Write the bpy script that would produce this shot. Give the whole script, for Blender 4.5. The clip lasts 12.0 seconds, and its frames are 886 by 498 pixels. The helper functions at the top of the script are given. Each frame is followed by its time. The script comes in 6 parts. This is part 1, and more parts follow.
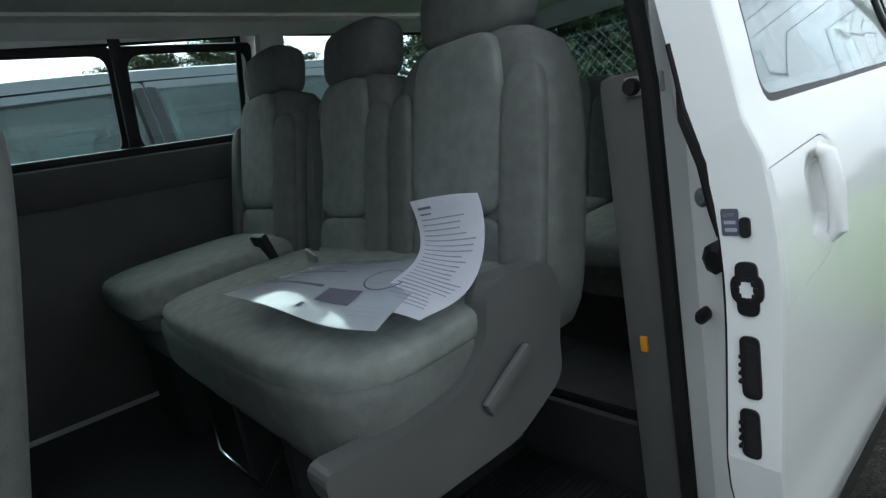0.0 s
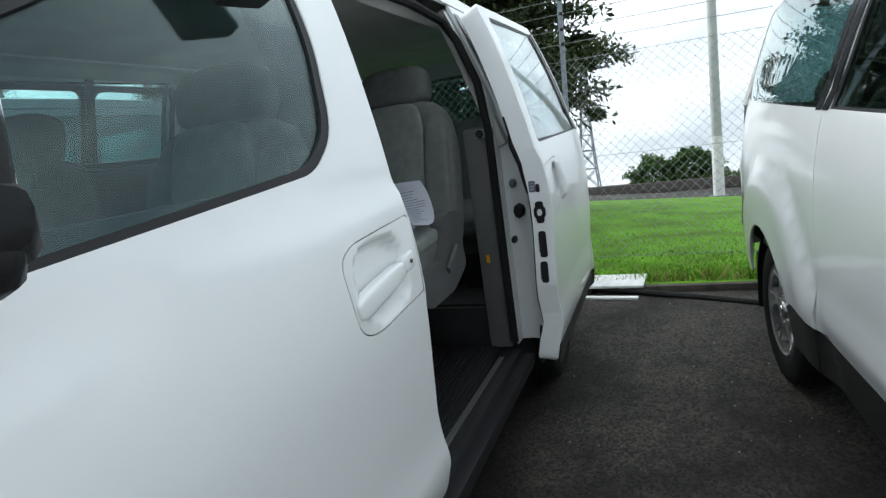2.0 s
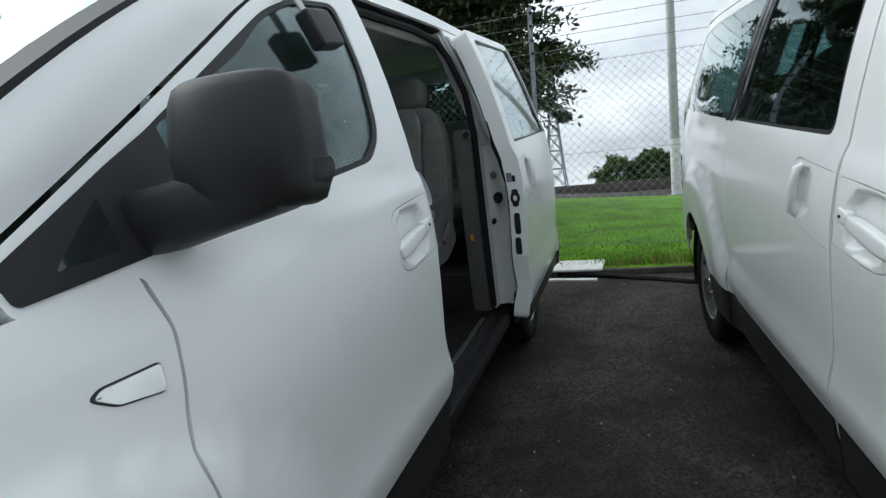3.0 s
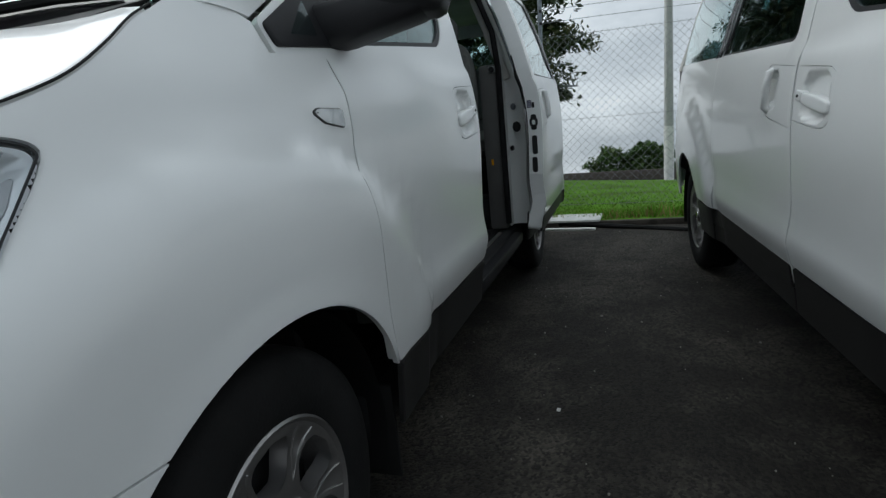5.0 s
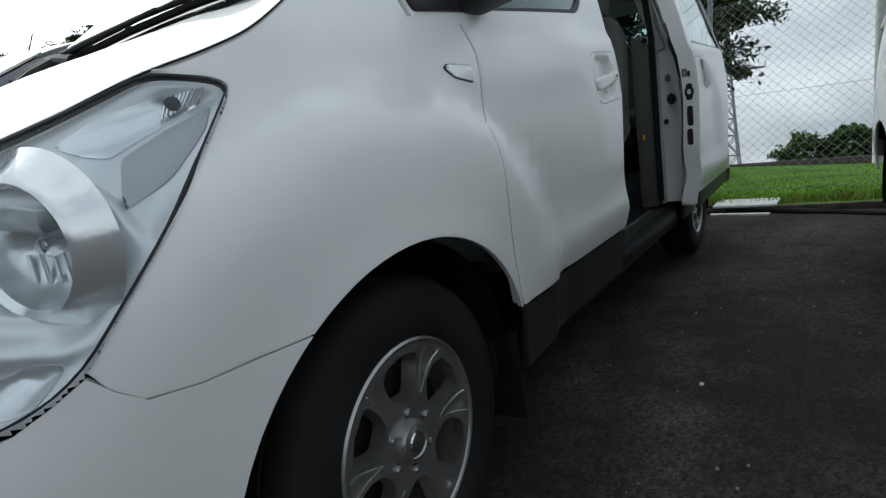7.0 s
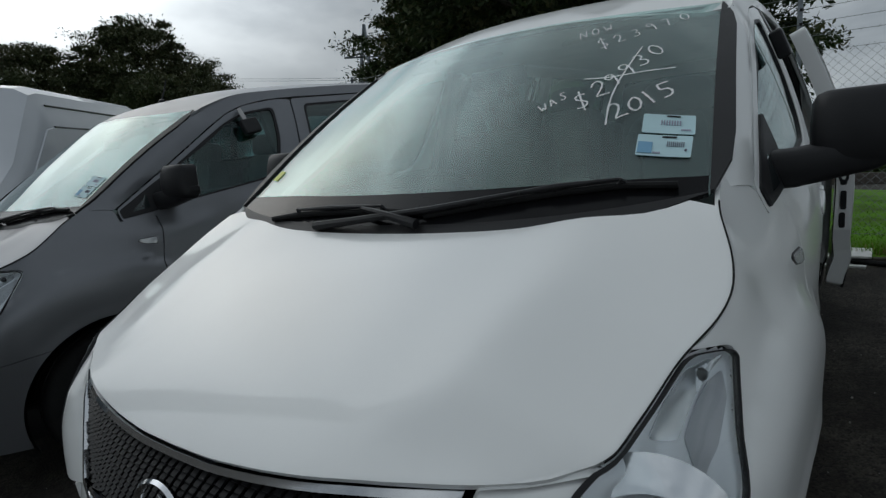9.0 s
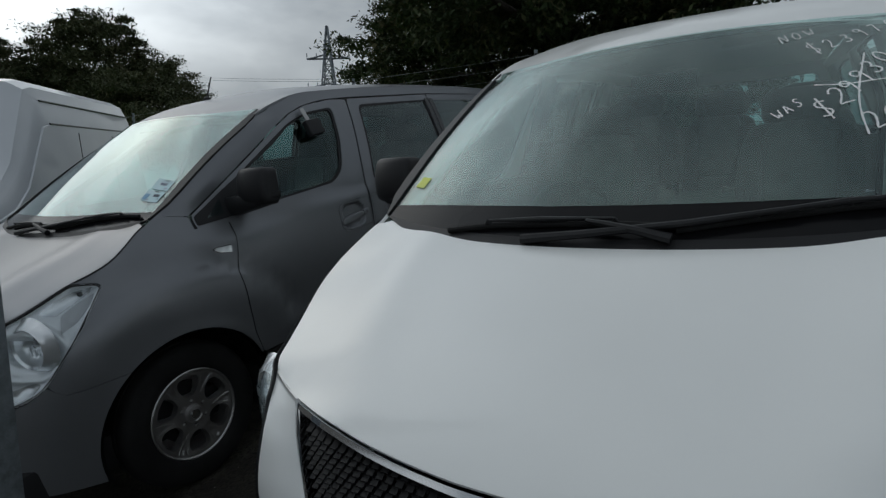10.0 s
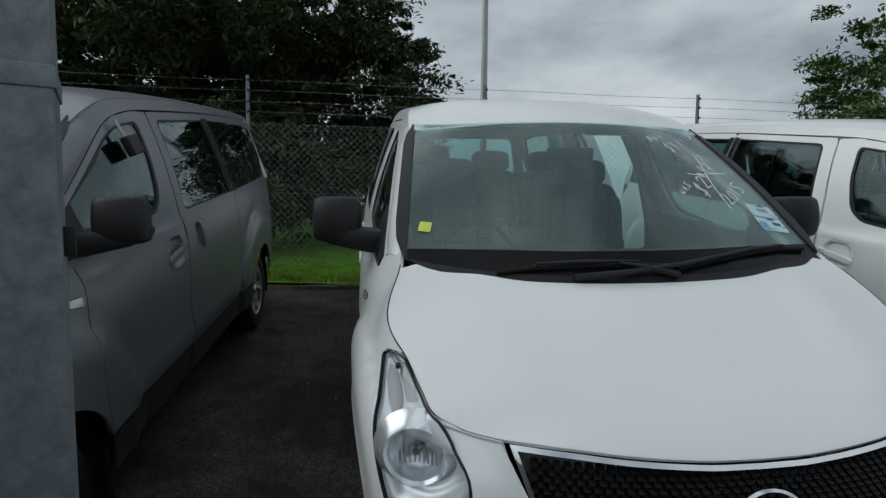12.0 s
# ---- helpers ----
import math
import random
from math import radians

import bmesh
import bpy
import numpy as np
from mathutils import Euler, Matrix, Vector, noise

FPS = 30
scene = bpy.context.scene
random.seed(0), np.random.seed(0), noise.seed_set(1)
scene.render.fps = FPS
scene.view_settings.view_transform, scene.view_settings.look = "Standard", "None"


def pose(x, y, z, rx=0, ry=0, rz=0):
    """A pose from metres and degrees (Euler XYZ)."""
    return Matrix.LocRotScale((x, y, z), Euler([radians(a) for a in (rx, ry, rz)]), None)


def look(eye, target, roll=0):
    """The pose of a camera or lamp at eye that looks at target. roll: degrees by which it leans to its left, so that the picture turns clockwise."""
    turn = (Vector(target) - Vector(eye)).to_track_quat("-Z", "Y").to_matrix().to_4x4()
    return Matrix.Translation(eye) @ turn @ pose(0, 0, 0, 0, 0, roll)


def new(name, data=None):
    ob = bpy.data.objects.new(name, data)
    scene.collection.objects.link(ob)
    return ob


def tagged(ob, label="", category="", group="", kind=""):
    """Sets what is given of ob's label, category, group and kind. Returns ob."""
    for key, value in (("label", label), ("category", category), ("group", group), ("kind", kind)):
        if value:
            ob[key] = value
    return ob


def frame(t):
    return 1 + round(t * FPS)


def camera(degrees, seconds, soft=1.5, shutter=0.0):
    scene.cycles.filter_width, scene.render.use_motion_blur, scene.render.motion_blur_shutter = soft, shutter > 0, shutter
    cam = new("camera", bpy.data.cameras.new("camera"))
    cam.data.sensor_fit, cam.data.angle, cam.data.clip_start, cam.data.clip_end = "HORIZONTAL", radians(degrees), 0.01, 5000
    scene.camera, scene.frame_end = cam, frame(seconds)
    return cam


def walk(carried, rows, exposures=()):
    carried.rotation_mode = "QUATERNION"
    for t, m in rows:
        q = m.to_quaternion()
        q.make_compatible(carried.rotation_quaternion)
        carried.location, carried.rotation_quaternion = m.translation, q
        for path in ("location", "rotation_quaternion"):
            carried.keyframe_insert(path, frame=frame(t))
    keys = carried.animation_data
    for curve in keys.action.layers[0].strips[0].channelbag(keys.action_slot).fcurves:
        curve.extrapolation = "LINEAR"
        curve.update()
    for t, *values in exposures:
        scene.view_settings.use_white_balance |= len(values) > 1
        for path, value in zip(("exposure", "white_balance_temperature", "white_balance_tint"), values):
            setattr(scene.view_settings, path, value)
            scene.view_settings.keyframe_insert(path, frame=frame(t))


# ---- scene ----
# The lot rises gently towards the backs of the parked vans; rows below are in the lot's own tilted axes.
SLOPE = 6.8
LOT = pose(0, 0, 0, SLOPE, 0, 0)
CROSS = 0.015
LOT_TILTED = LOT @ pose(0.9, 0, 0) @ pose(0, 0, 0, 0, -0.86, 0) @ pose(-0.9, 0, 0)
cam = camera(77.3, 12.0, soft=1.35)
PATH = [
    (0, (1.329, 1.525, 1.338), (-0.174, 2.774, 0.91), -9.7),
    (0.5, (1.402, 1.239, 1.321), (0.224, 2.792, 0.872), -8.6),
    (1, (1.5, 0.96, 1.35), (0.6, 2.69, 0.905), -7.7),
    (1.5, (1.487, 0.633, 1.366), (0.699, 2.424, 0.952), -7.6),
    (2, (1.459, 0.313, 1.357), (0.703, 2.123, 0.964), -7.6),
    (2.5, (1.545, 0.059, 1.371), (0.854, 1.892, 0.969), -7.3),
    (2.7, (1.548, -0.05, 1.372), (0.881, 1.792, 0.968), -7.3),
    (4.3, (1.381, -0.667, 1.319), (0.78, 1.189, 0.878), -4.8),
    (4.5, (1.39, -0.707, 1.237), (0.792, 1.15, 0.797), -4.8),
    (5, (1.476, -0.737, 1.071), (0.855, 1.113, 0.632), -4.9),
    (5.5, (1.531, -0.794, 0.937), (0.74, 0.995, 0.52), -6.1),
    (6, (1.574, -0.809, 0.917), (0.569, 0.875, 0.524), -7.1),
    (6.5, (1.59, -0.797, 0.926), (0.483, 0.824, 0.541), -7.4),
    (6.7, (1.589, -0.799, 0.927), (0.469, 0.813, 0.544), -7.5),
    (8.3, (1.345, -1.081, 1.425), (0.177, 0.487, 1.007), -6.2),
    (8.5, (1.247, -1.154, 1.459), (0.086, 0.42, 1.044), -5.8),
    (9, (0.984, -1.236, 1.48), (-0.164, 0.349, 1.066), -5.8),
    (9.5, (0.687, -1.382, 1.531), (-0.421, 0.232, 1.121), -5.1),
    (10, (0.32, -1.492, 1.544), (-0.709, 0.173, 1.131), -4.8),
    (10.5, (-0.052, -1.521, 1.558), (-0.949, 0.218, 1.145), -4.2),
    (11, (-0.341, -1.641, 1.596), (-0.798, 0.262, 1.185), -2.0),
    (11.5, (-0.68, -1.742, 1.627), (-0.699, 0.22, 1.24), 0.2),
    (12, (-0.96, -1.88, 1.671), (-0.69, 0.067, 1.306), 1.6),
]
EXPOSURES = [(0.0, 1.0, 6100, 5), (1.5, 0.66, 6100, 5), (2.5, 0.36, 6100, 5), (4.5, -0.52, 6100, 5), (5.0, -0.48, 6100, 5), (5.5, -0.2, 6100, 5), (6.5, -0.21, 6100, 5), (8.5, -1.09, 6100, 5), (9.5, -1.37, 6100, 5), (11.0, -0.97, 6100, 5), (12.0, -0.82, 6100, 5)]
walk(cam, [(t, LOT @ look(eye, target, roll)) for t, eye, target, roll in PATH], EXPOSURES)

# ---- world and light ----
world = bpy.data.worlds.new("overcast_sky")
scene.world = world
world.use_nodes = True
wt = world.node_tree
bg = wt.nodes["Background"]


SUN_DIR = Vector((-0.80, 0.17, 0.58)).normalized()


def build_sky():
    n, l = wt.nodes, wt.links
    sky = n.new("ShaderNodeTexSky")
    sky.sky_type, sky.sun_disc = "NISHITA", False
    sky.sun_elevation, sky.sun_rotation = radians(35), radians(282)
    sky.air_density, sky.dust_density = 1.0, 4.0
    tc = n.new("ShaderNodeTexCoord")
    mp = n.new("ShaderNodeMapping")
    mp.inputs["Scale"].default_value = (1.0, 1.0, 2.6)
    l.new(tc.outputs["Generated"], mp.inputs["Vector"])
    cl = n.new("ShaderNodeTexNoise")
    cl.inputs["Scale"].default_value, cl.inputs["Detail"].default_value, cl.inputs["Roughness"].default_value = 1.9, 7.0, 0.55
    l.new(mp.outputs["Vector"], cl.inputs["Vector"])
    ramp = n.new("ShaderNodeValToRGB")
    e = ramp.color_ramp.elements
    e[0].position, e[0].color = 0.35, (4.6, 5.1, 5.7, 1)
    e[1].position, e[1].color = 0.70, (14.5, 14.7, 14.9, 1)
    l.new(cl.outputs["Fac"], ramp.inputs["Fac"])
    mix = n.new("ShaderNodeMixRGB")
    mix.inputs["Fac"].default_value = 0.85
    l.new(sky.outputs["Color"], mix.inputs["Color1"])
    l.new(ramp.outputs["Color"], mix.inputs["Color2"])
    # the cloud deck is brightest towards the horizon
    sep = n.new("ShaderNodeSeparateXYZ")
    l.new(tc.outputs["Generated"], sep.inputs["Vector"])
    rise = n.new("ShaderNodeMapRange")
    rise.inputs["From Min"].default_value, rise.inputs["From Max"].default_value = 0.0, 0.8
    rise.inputs["To Min"].default_value, rise.inputs["To Max"].default_value = 1.08, 1.25
    l.new(sep.outputs["Z"], rise.inputs["Value"])
    # broad glow where the sun stands behind the clouds
    dot = n.new("ShaderNodeVectorMath")
    dot.operation = "DOT_PRODUCT"
    dot.inputs[1].default_value = SUN_DIR
    l.new(tc.outputs["Generated"], dot.inputs[0])
    glow = n.new("ShaderNodeMapRange")
    glow.interpolation_type = "SMOOTHSTEP"
    glow.inputs["From Min"].default_value, glow.inputs["From Max"].default_value = 0.79, 1.0
    glow.inputs["To Min"].default_value, glow.inputs["To Max"].default_value = 0.95, 2.8
    l.new(dot.outputs["Value"], glow.inputs["Value"])
    both = n.new("ShaderNodeMath")
    both.operation = "MULTIPLY"
    l.new(rise.outputs["Result"], both.inputs[0])
    l.new(glow.outputs["Result"], both.inputs[1])
    mul = n.new("ShaderNodeVectorMath")
    mul.operation = "SCALE"
    l.new(mix.outputs["Color"], mul.inputs[0])
    l.new(both.outputs[0], mul.inputs["Scale"])
    l.new(mul.outputs["Vector"], bg.inputs["Color"])
    bg.inputs["Strength"].default_value = 0.092


build_sky()
sun = new("sun", bpy.data.lights.new("sun", "SUN"))
sun.data.energy, sun.data.angle, sun.data.color = 0.5, radians(150), (1.0, 0.97, 0.92)
sun.matrix_world = look(SUN_DIR * 10, (0, 0, 0))


# ---- materials ----
def material(name, base, rough=0.5, metal=0.0, coat=0.0, vary=0.12, scale=6.0, fine=90.0, bump=0.0, spec=0.5, stain=None, grain=0.0):
    m = bpy.data.materials.new(name)
    m.use_nodes = True
    n, l = m.node_tree.nodes, m.node_tree.links
    b = n["Principled BSDF"]
    b.inputs["Roughness"].default_value, b.inputs["Metallic"].default_value = rough, metal
    b.inputs["Coat Weight"].default_value, b.inputs["Specular IOR Level"].default_value = coat, spec
    b.inputs["Coat Roughness"].default_value = 0.04
    tc = n.new("ShaderNodeTexCoord")
    big, small = n.new("ShaderNodeTexNoise"), n.new("ShaderNodeTexNoise")
    for node, s, d in ((big, scale, 4.0), (small, fine, 3.0)):
        node.inputs["Scale"].default_value, node.inputs["Detail"].default_value = s, d
        l.new(tc.outputs["Object"], node.inputs["Vector"])
    add = n.new("ShaderNodeMath")
    add.operation = "MULTIPLY_ADD"
    add.inputs[1].default_value = grain
    l.new(small.outputs["Fac"], add.inputs[0])
    l.new(big.outputs["Fac"], add.inputs[2])
    ramp = n.new("ShaderNodeValToRGB")
    e = ramp.color_ramp.elements
    lo = stain or tuple(c * (1 - vary) for c in base)
    hi = tuple(min(1, c * (1 + vary)) for c in base)
    e[0].position, e[0].color = 0.32 + grain * 0.4, (*lo, 1)
    e[1].position, e[1].color = 0.68 + grain * 0.6, (*hi, 1)
    l.new(add.outputs[0], ramp.inputs["Fac"])
    l.new(ramp.outputs["Color"], b.inputs["Base Color"])
    if bump:
        bp = n.new("ShaderNodeBump")
        bp.inputs["Strength"].default_value, bp.inputs["Distance"].default_value = 1.0, bump
        l.new(small.outputs["Fac"], bp.inputs["Height"])
        l.new(bp.outputs["Normal"], b.inputs["Normal"])
    return m


def glass(name, tint, rough=0.02, ior=1.5, dust=0.0):
    """Thin tinted vehicle glass: clear tint with a mirror coat and a film of dust."""
    m = bpy.data.materials.new(name)
    m.use_nodes = True
    n, l = m.node_tree.nodes, m.node_tree.links
    n.remove(n["Principled BSDF"])
    tr, gl, fr, mx = n.new("ShaderNodeBsdfTransparent"), n.new("ShaderNodeBsdfGlossy"), n.new("ShaderNodeLayerWeight"), n.new("ShaderNodeMixShader")
    tr.inputs["Color"].default_value = (*tint, 1)
    gl.inputs["Roughness"].default_value = rough
    gl.inputs["Color"].default_value = (0.93, 0.985, 0.98, 1)
    fr.inputs["Blend"].default_value = 0.5
    power, mirror_mix = n.new("ShaderNodeMath"), n.new("ShaderNodeMapRange")
    power.operation = "POWER"
    power.inputs[1].default_value = 4.5
    mirror_mix.inputs["To Min"].default_value, mirror_mix.inputs["To Max"].default_value = ((ior - 1) / (ior + 1)) ** 2, 1.0
    l.new(fr.outputs["Facing"], power.inputs[0])
    l.new(power.outputs[0], mirror_mix.inputs["Value"])
    l.new(mirror_mix.outputs["Result"], mx.inputs["Fac"])
    l.new(tr.outputs["BSDF"], mx.inputs[1])
    l.new(gl.outputs["BSDF"], mx.inputs[2])
    out = mx
    if dust:
        df, film = n.new("ShaderNodeBsdfDiffuse"), n.new("ShaderNodeMixShader")
        df.inputs["Color"].default_value = (0.50, 0.58, 0.57, 1)
        tc, nz, mr = n.new("ShaderNodeTexCoord"), n.new("ShaderNodeTexNoise"), n.new("ShaderNodeMapRange")
        nz.inputs["Scale"].default_value, nz.inputs["Detail"].default_value = 3.0, 5.0
        mr.inputs["To Min"].default_value, mr.inputs["To Max"].default_value = dust * 0.4, dust * 1.6
        l.new(tc.outputs["Object"], nz.inputs["Vector"])
        l.new(nz.outputs["Fac"], mr.inputs["Value"])
        l.new(mr.outputs["Result"], film.inputs["Fac"])
        l.new(mx.outputs["Shader"], film.inputs[1])
        l.new(df.outputs["BSDF"], film.inputs[2])
        out = film
    l.new(out.outputs["Shader"], n["Material Output"].inputs["Surface"])
    return m


def asphalt(name):
    """Worn chip-seal: dark binder, mixed stone chips, paler brownish patches where the binder has gone."""
    m = bpy.data.materials.new(name)
    m.use_nodes = True
    n, l = m.node_tree.nodes, m.node_tree.links
    b = n["Principled BSDF"]
    b.inputs["Roughness"].default_value, b.inputs["Specular IOR Level"].default_value = 0.8, 0.3
    tc = n.new("ShaderNodeTexCoord")

    def tex(kind, scale, detail=4.0):
        t = n.new(kind)
        t.inputs["Scale"].default_value = scale
        if kind == "ShaderNodeTexNoise":
            t.inputs["Detail"].default_value = detail
        l.new(tc.outputs["Object"], t.inputs["Vector"])
        return t

    def ramp(src, p0, c0, p1, c1):
        r = n.new("ShaderNodeValToRGB")
        e = r.color_ramp.elements
        e[0].position, e[0].color, e[1].position, e[1].color = p0, (*c0, 1), p1, (*c1, 1)
        l.new(src, r.inputs["Fac"])
        return r
    stones, patch, dirt, fine = tex("ShaderNodeTexVoronoi", 95.0), tex("ShaderNodeTexNoise", 0.9), tex("ShaderNodeTexNoise", 5.0), tex("ShaderNodeTexNoise", 260.0)
    bw = n.new("ShaderNodeRGBToBW")
    l.new(stones.outputs["Color"], bw.inputs["Color"])
    chips = ramp(bw.outputs["Val"], 0.2, (0.0095, 0.0083, 0.0068), 0.85, (0.033, 0.0285, 0.0225))
    worn = ramp(bw.outputs["Val"], 0.15, (0.020, 0.018, 0.015), 0.85, (0.105, 0.094, 0.076))
    add = n.new("ShaderNodeMath")
    add.operation = "MULTIPLY_ADD"
    add.inputs[1].default_value = 0.6
    l.new(dirt.outputs["Fac"], add.inputs[0])
    l.new(patch.outputs["Fac"], add.inputs[2])
    mask = ramp(add.outputs[0], 0.72, (0, 0, 0), 0.98, (1, 1, 1))
    mix = n.new("ShaderNodeMixRGB")
    for src, to in ((mask, "Fac"), (chips, "Color1"), (worn, "Color2")):
        l.new(src.outputs["Color"], mix.inputs[to])
    l.new(mix.outputs["Color"], b.inputs["Base Color"])
    hgt = n.new("ShaderNodeMath")
    hgt.operation = "MULTIPLY_ADD"
    hgt.inputs[1].default_value = -1.0
    l.new(stones.outputs["Distance"], hgt.inputs[0])
    l.new(fine.outputs["Fac"], hgt.inputs[2])
    bp = n.new("ShaderNodeBump")
    bp.inputs["Strength"].default_value, bp.inputs["Distance"].default_value = 0.8, 0.006
    l.new(hgt.outputs[0], bp.inputs["Height"])
    l.new(bp.outputs["Normal"], b.inputs["Normal"])
    return m


PAINT_WHITE = material("white_paint", (0.78, 0.79, 0.78), 0.34, coat=0.55, vary=0.02, scale=2.0)
PAINT_GREY = material("grey_metallic_paint", (0.205, 0.211, 0.225), 0.30, metal=0.52, spec=0.15, vary=0.05, scale=2.0)
CHALK = material("chalk_marker", (0.85, 0.87, 0.86), 0.8, vary=0.1, fine=200)
PAPER = material("paper", (0.84, 0.85, 0.92), 0.7, vary=0.04)
INK = material("printed_ink", (0.10, 0.10, 0.14), 0.7, vary=0.2)
STICKER = material("pale_blue_label", (0.52, 0.72, 0.76), 0.5, vary=0.08, fine=60)
STICKER_BLUE = material("blue_label_print", (0.20, 0.42, 0.62), 0.5, vary=0.2)
YELLOW = material("yellow_green_label", (0.62, 0.70, 0.10), 0.5, vary=0.1)
AMBER = material("amber_reflector", (0.95, 0.40, 0.02), 0.12, vary=0.2, fine=300)
INK_PALE = material("printed_ink_pale", (0.34, 0.35, 0.44), 0.7, vary=0.2)
SLEEVE = material("glossy_sleeve", (0.74, 0.79, 0.86), 0.12, coat=1.0, vary=0.06, scale=12)
CONCRETE_WHITE = material("white_painted_concrete", (0.70, 0.70, 0.68), 0.8, vary=0.12, scale=14, bump=0.002, fine=90)
STEEL_PALE = material("pale_steel_pole", (0.42, 0.43, 0.42), 0.55, metal=0.3, vary=0.1, scale=4)
BLADE = material("grass_blade", (0.115, 0.25, 0.018), 0.7, vary=0.35, scale=3, spec=0.15)
DRY = material("dry_grass_blade", (0.26, 0.20, 0.07), 0.7, vary=0.35, scale=3)
GRIT = material("pale_grit", (0.20, 0.19, 0.17), 0.8, vary=0.5, scale=30)
PAINT_D = material("pale_van_paint", (0.50, 0.525, 0.56), 0.38, coat=0.4, vary=0.03, scale=2.0)
CLAD = material("grey_sill_plastic", (0.022, 0.0215, 0.021), 0.42, vary=0.15, bump=0.0004, fine=300)
BLACK = material("black_plastic", (0.014, 0.014, 0.0155), 0.5, vary=0.2, spec=0.32, bump=0.0003, fine=260)
RUBBER = material("tyre_rubber", (0.012, 0.012, 0.012), 0.8, spec=0.25, vary=0.35, bump=0.001, fine=120)
DARK = material("underbody_dark", (0.008, 0.008, 0.009), 0.8, vary=0.3)
ALLOY = material("alloy_wheel", (0.40, 0.39, 0.385), 0.34, metal=0.85, vary=0.08, fine=60)
CHROME = material("chrome", (0.75, 0.76, 0.78), 0.08, metal=1.0, vary=0.02)
STEEL = material("galvanised_steel", (0.20, 0.225, 0.245), 0.5, metal=0.5, vary=0.28, scale=25, fine=140, grain=0.4)
WIRE = material("fence_wire", (0.24, 0.255, 0.26), 0.5, metal=0.6, vary=0.2)
ASPHALT = asphalt("asphalt")
GRASSMAT = material("grass", (0.100, 0.225, 0.016), 0.85, vary=0.45, scale=2.6, fine=55, bump=0.006, grain=0.7, spec=0.1, stain=(0.075, 0.125, 0.020))
BARK = material("bark", (0.06, 0.05, 0.042), 0.9, vary=0.4, scale=8, bump=0.01, fine=40)
TIMBER = material("weathered_timber", (0.07, 0.06, 0.05), 0.85, vary=0.35, scale=12, bump=0.003)
GLASS_CLEAR = glass("windscreen_glass", (0.73, 0.86, 0.84), ior=1.8)
GLASS_TINT = glass("tinted_glass", (0.66, 0.79, 0.79), ior=1.5)
GLASS_DARK = glass("privacy_glass", (0.72, 0.82, 0.815), ior=1.65)
GLASS_GREY = glass("sliding_door_glass", (0.62, 0.65, 0.67), ior=1.9)
GLASS_PRIVACY = glass("rear_privacy_glass", (0.44, 0.54, 0.54), ior=1.7)
LENS = glass("lamp_lens", (0.97, 0.98, 0.985), ior=1.4)


# ---- mesh helpers ----
def finish(me, mat, sharp=35):
    me.materials.append(mat)
    me.polygons.foreach_set("use_smooth", [True] * len(me.polygons))
    if sharp:
        me.set_sharp_from_angle(angle=radians(sharp))
    me.update()


def obj(name, me, parent=None, label=""):
    ob = new(name, me)
    if parent is not None:
        ob.parent = parent
    return tagged(ob, label)


def part(name, bm, mat, parent=None, label="", sharp=35):
    me = bpy.data.meshes.new(name)
    bm.normal_update()
    bm.to_mesh(me)
    bm.free()
    finish(me, mat, sharp)
    return obj(name, me, parent, label)


def thing(name, m, label, category, group=""):
    ob = new(name)
    ob.empty_display_size = 0.1
    ob.matrix_basis = m
    return tagged(ob, label, category, group)


def box(sx, sy, sz, at=(0, 0, 0), bevel=0.0, rot=(0, 0, 0), seg=2, taper=None, bm=None):
    """A bevelled box; taper scales the top in x and y."""
    b = bmesh.new()
    bmesh.ops.create_cube(b, size=1)
    for v in b.verts:
        v.co = Vector((v.co.x * sx, v.co.y * sy, v.co.z * sz))
        if taper and v.co.z > 0:
            v.co.x *= taper[0]
            v.co.y *= taper[1]
    if bevel:
        bmesh.ops.bevel(b, geom=list(b.edges), offset=bevel, segments=seg, affect="EDGES", profile=0.6)
    bmesh.ops.transform(b, matrix=pose(*at, *rot), verts=b.verts)
    return b if bm is None else merge(bm, b)


def merge(bm, other):
    me = bpy.data.meshes.new("tmp")
    other.to_mesh(me)
    other.free()
    bm.from_mesh(me)
    bpy.data.meshes.remove(me)
    return bm


def lathe(profile, segments=40, axis="X"):
    """Spins (radius, along) pairs round the axis."""
    bm = bmesh.new()
    rings = []
    for r, a in profile:
        ring = []
        for k in range(segments):
            c, s = math.cos(2 * math.pi * k / segments), math.sin(2 * math.pi * k / segments)
            co = {"X": (a, r * c, r * s), "Z": (r * c, r * s, a), "Y": (r * s, a, r * c)}[axis]
            ring.append(bm.verts.new(co))
        rings.append(ring)
    for p, q in zip(rings, rings[1:]):
        for k in range(segments):
            bm.faces.new((p[k], p[(k + 1) % segments], q[(k + 1) % segments], q[k]))
    bmesh.ops.recalc_face_normals(bm, faces=bm.faces)
    return bm


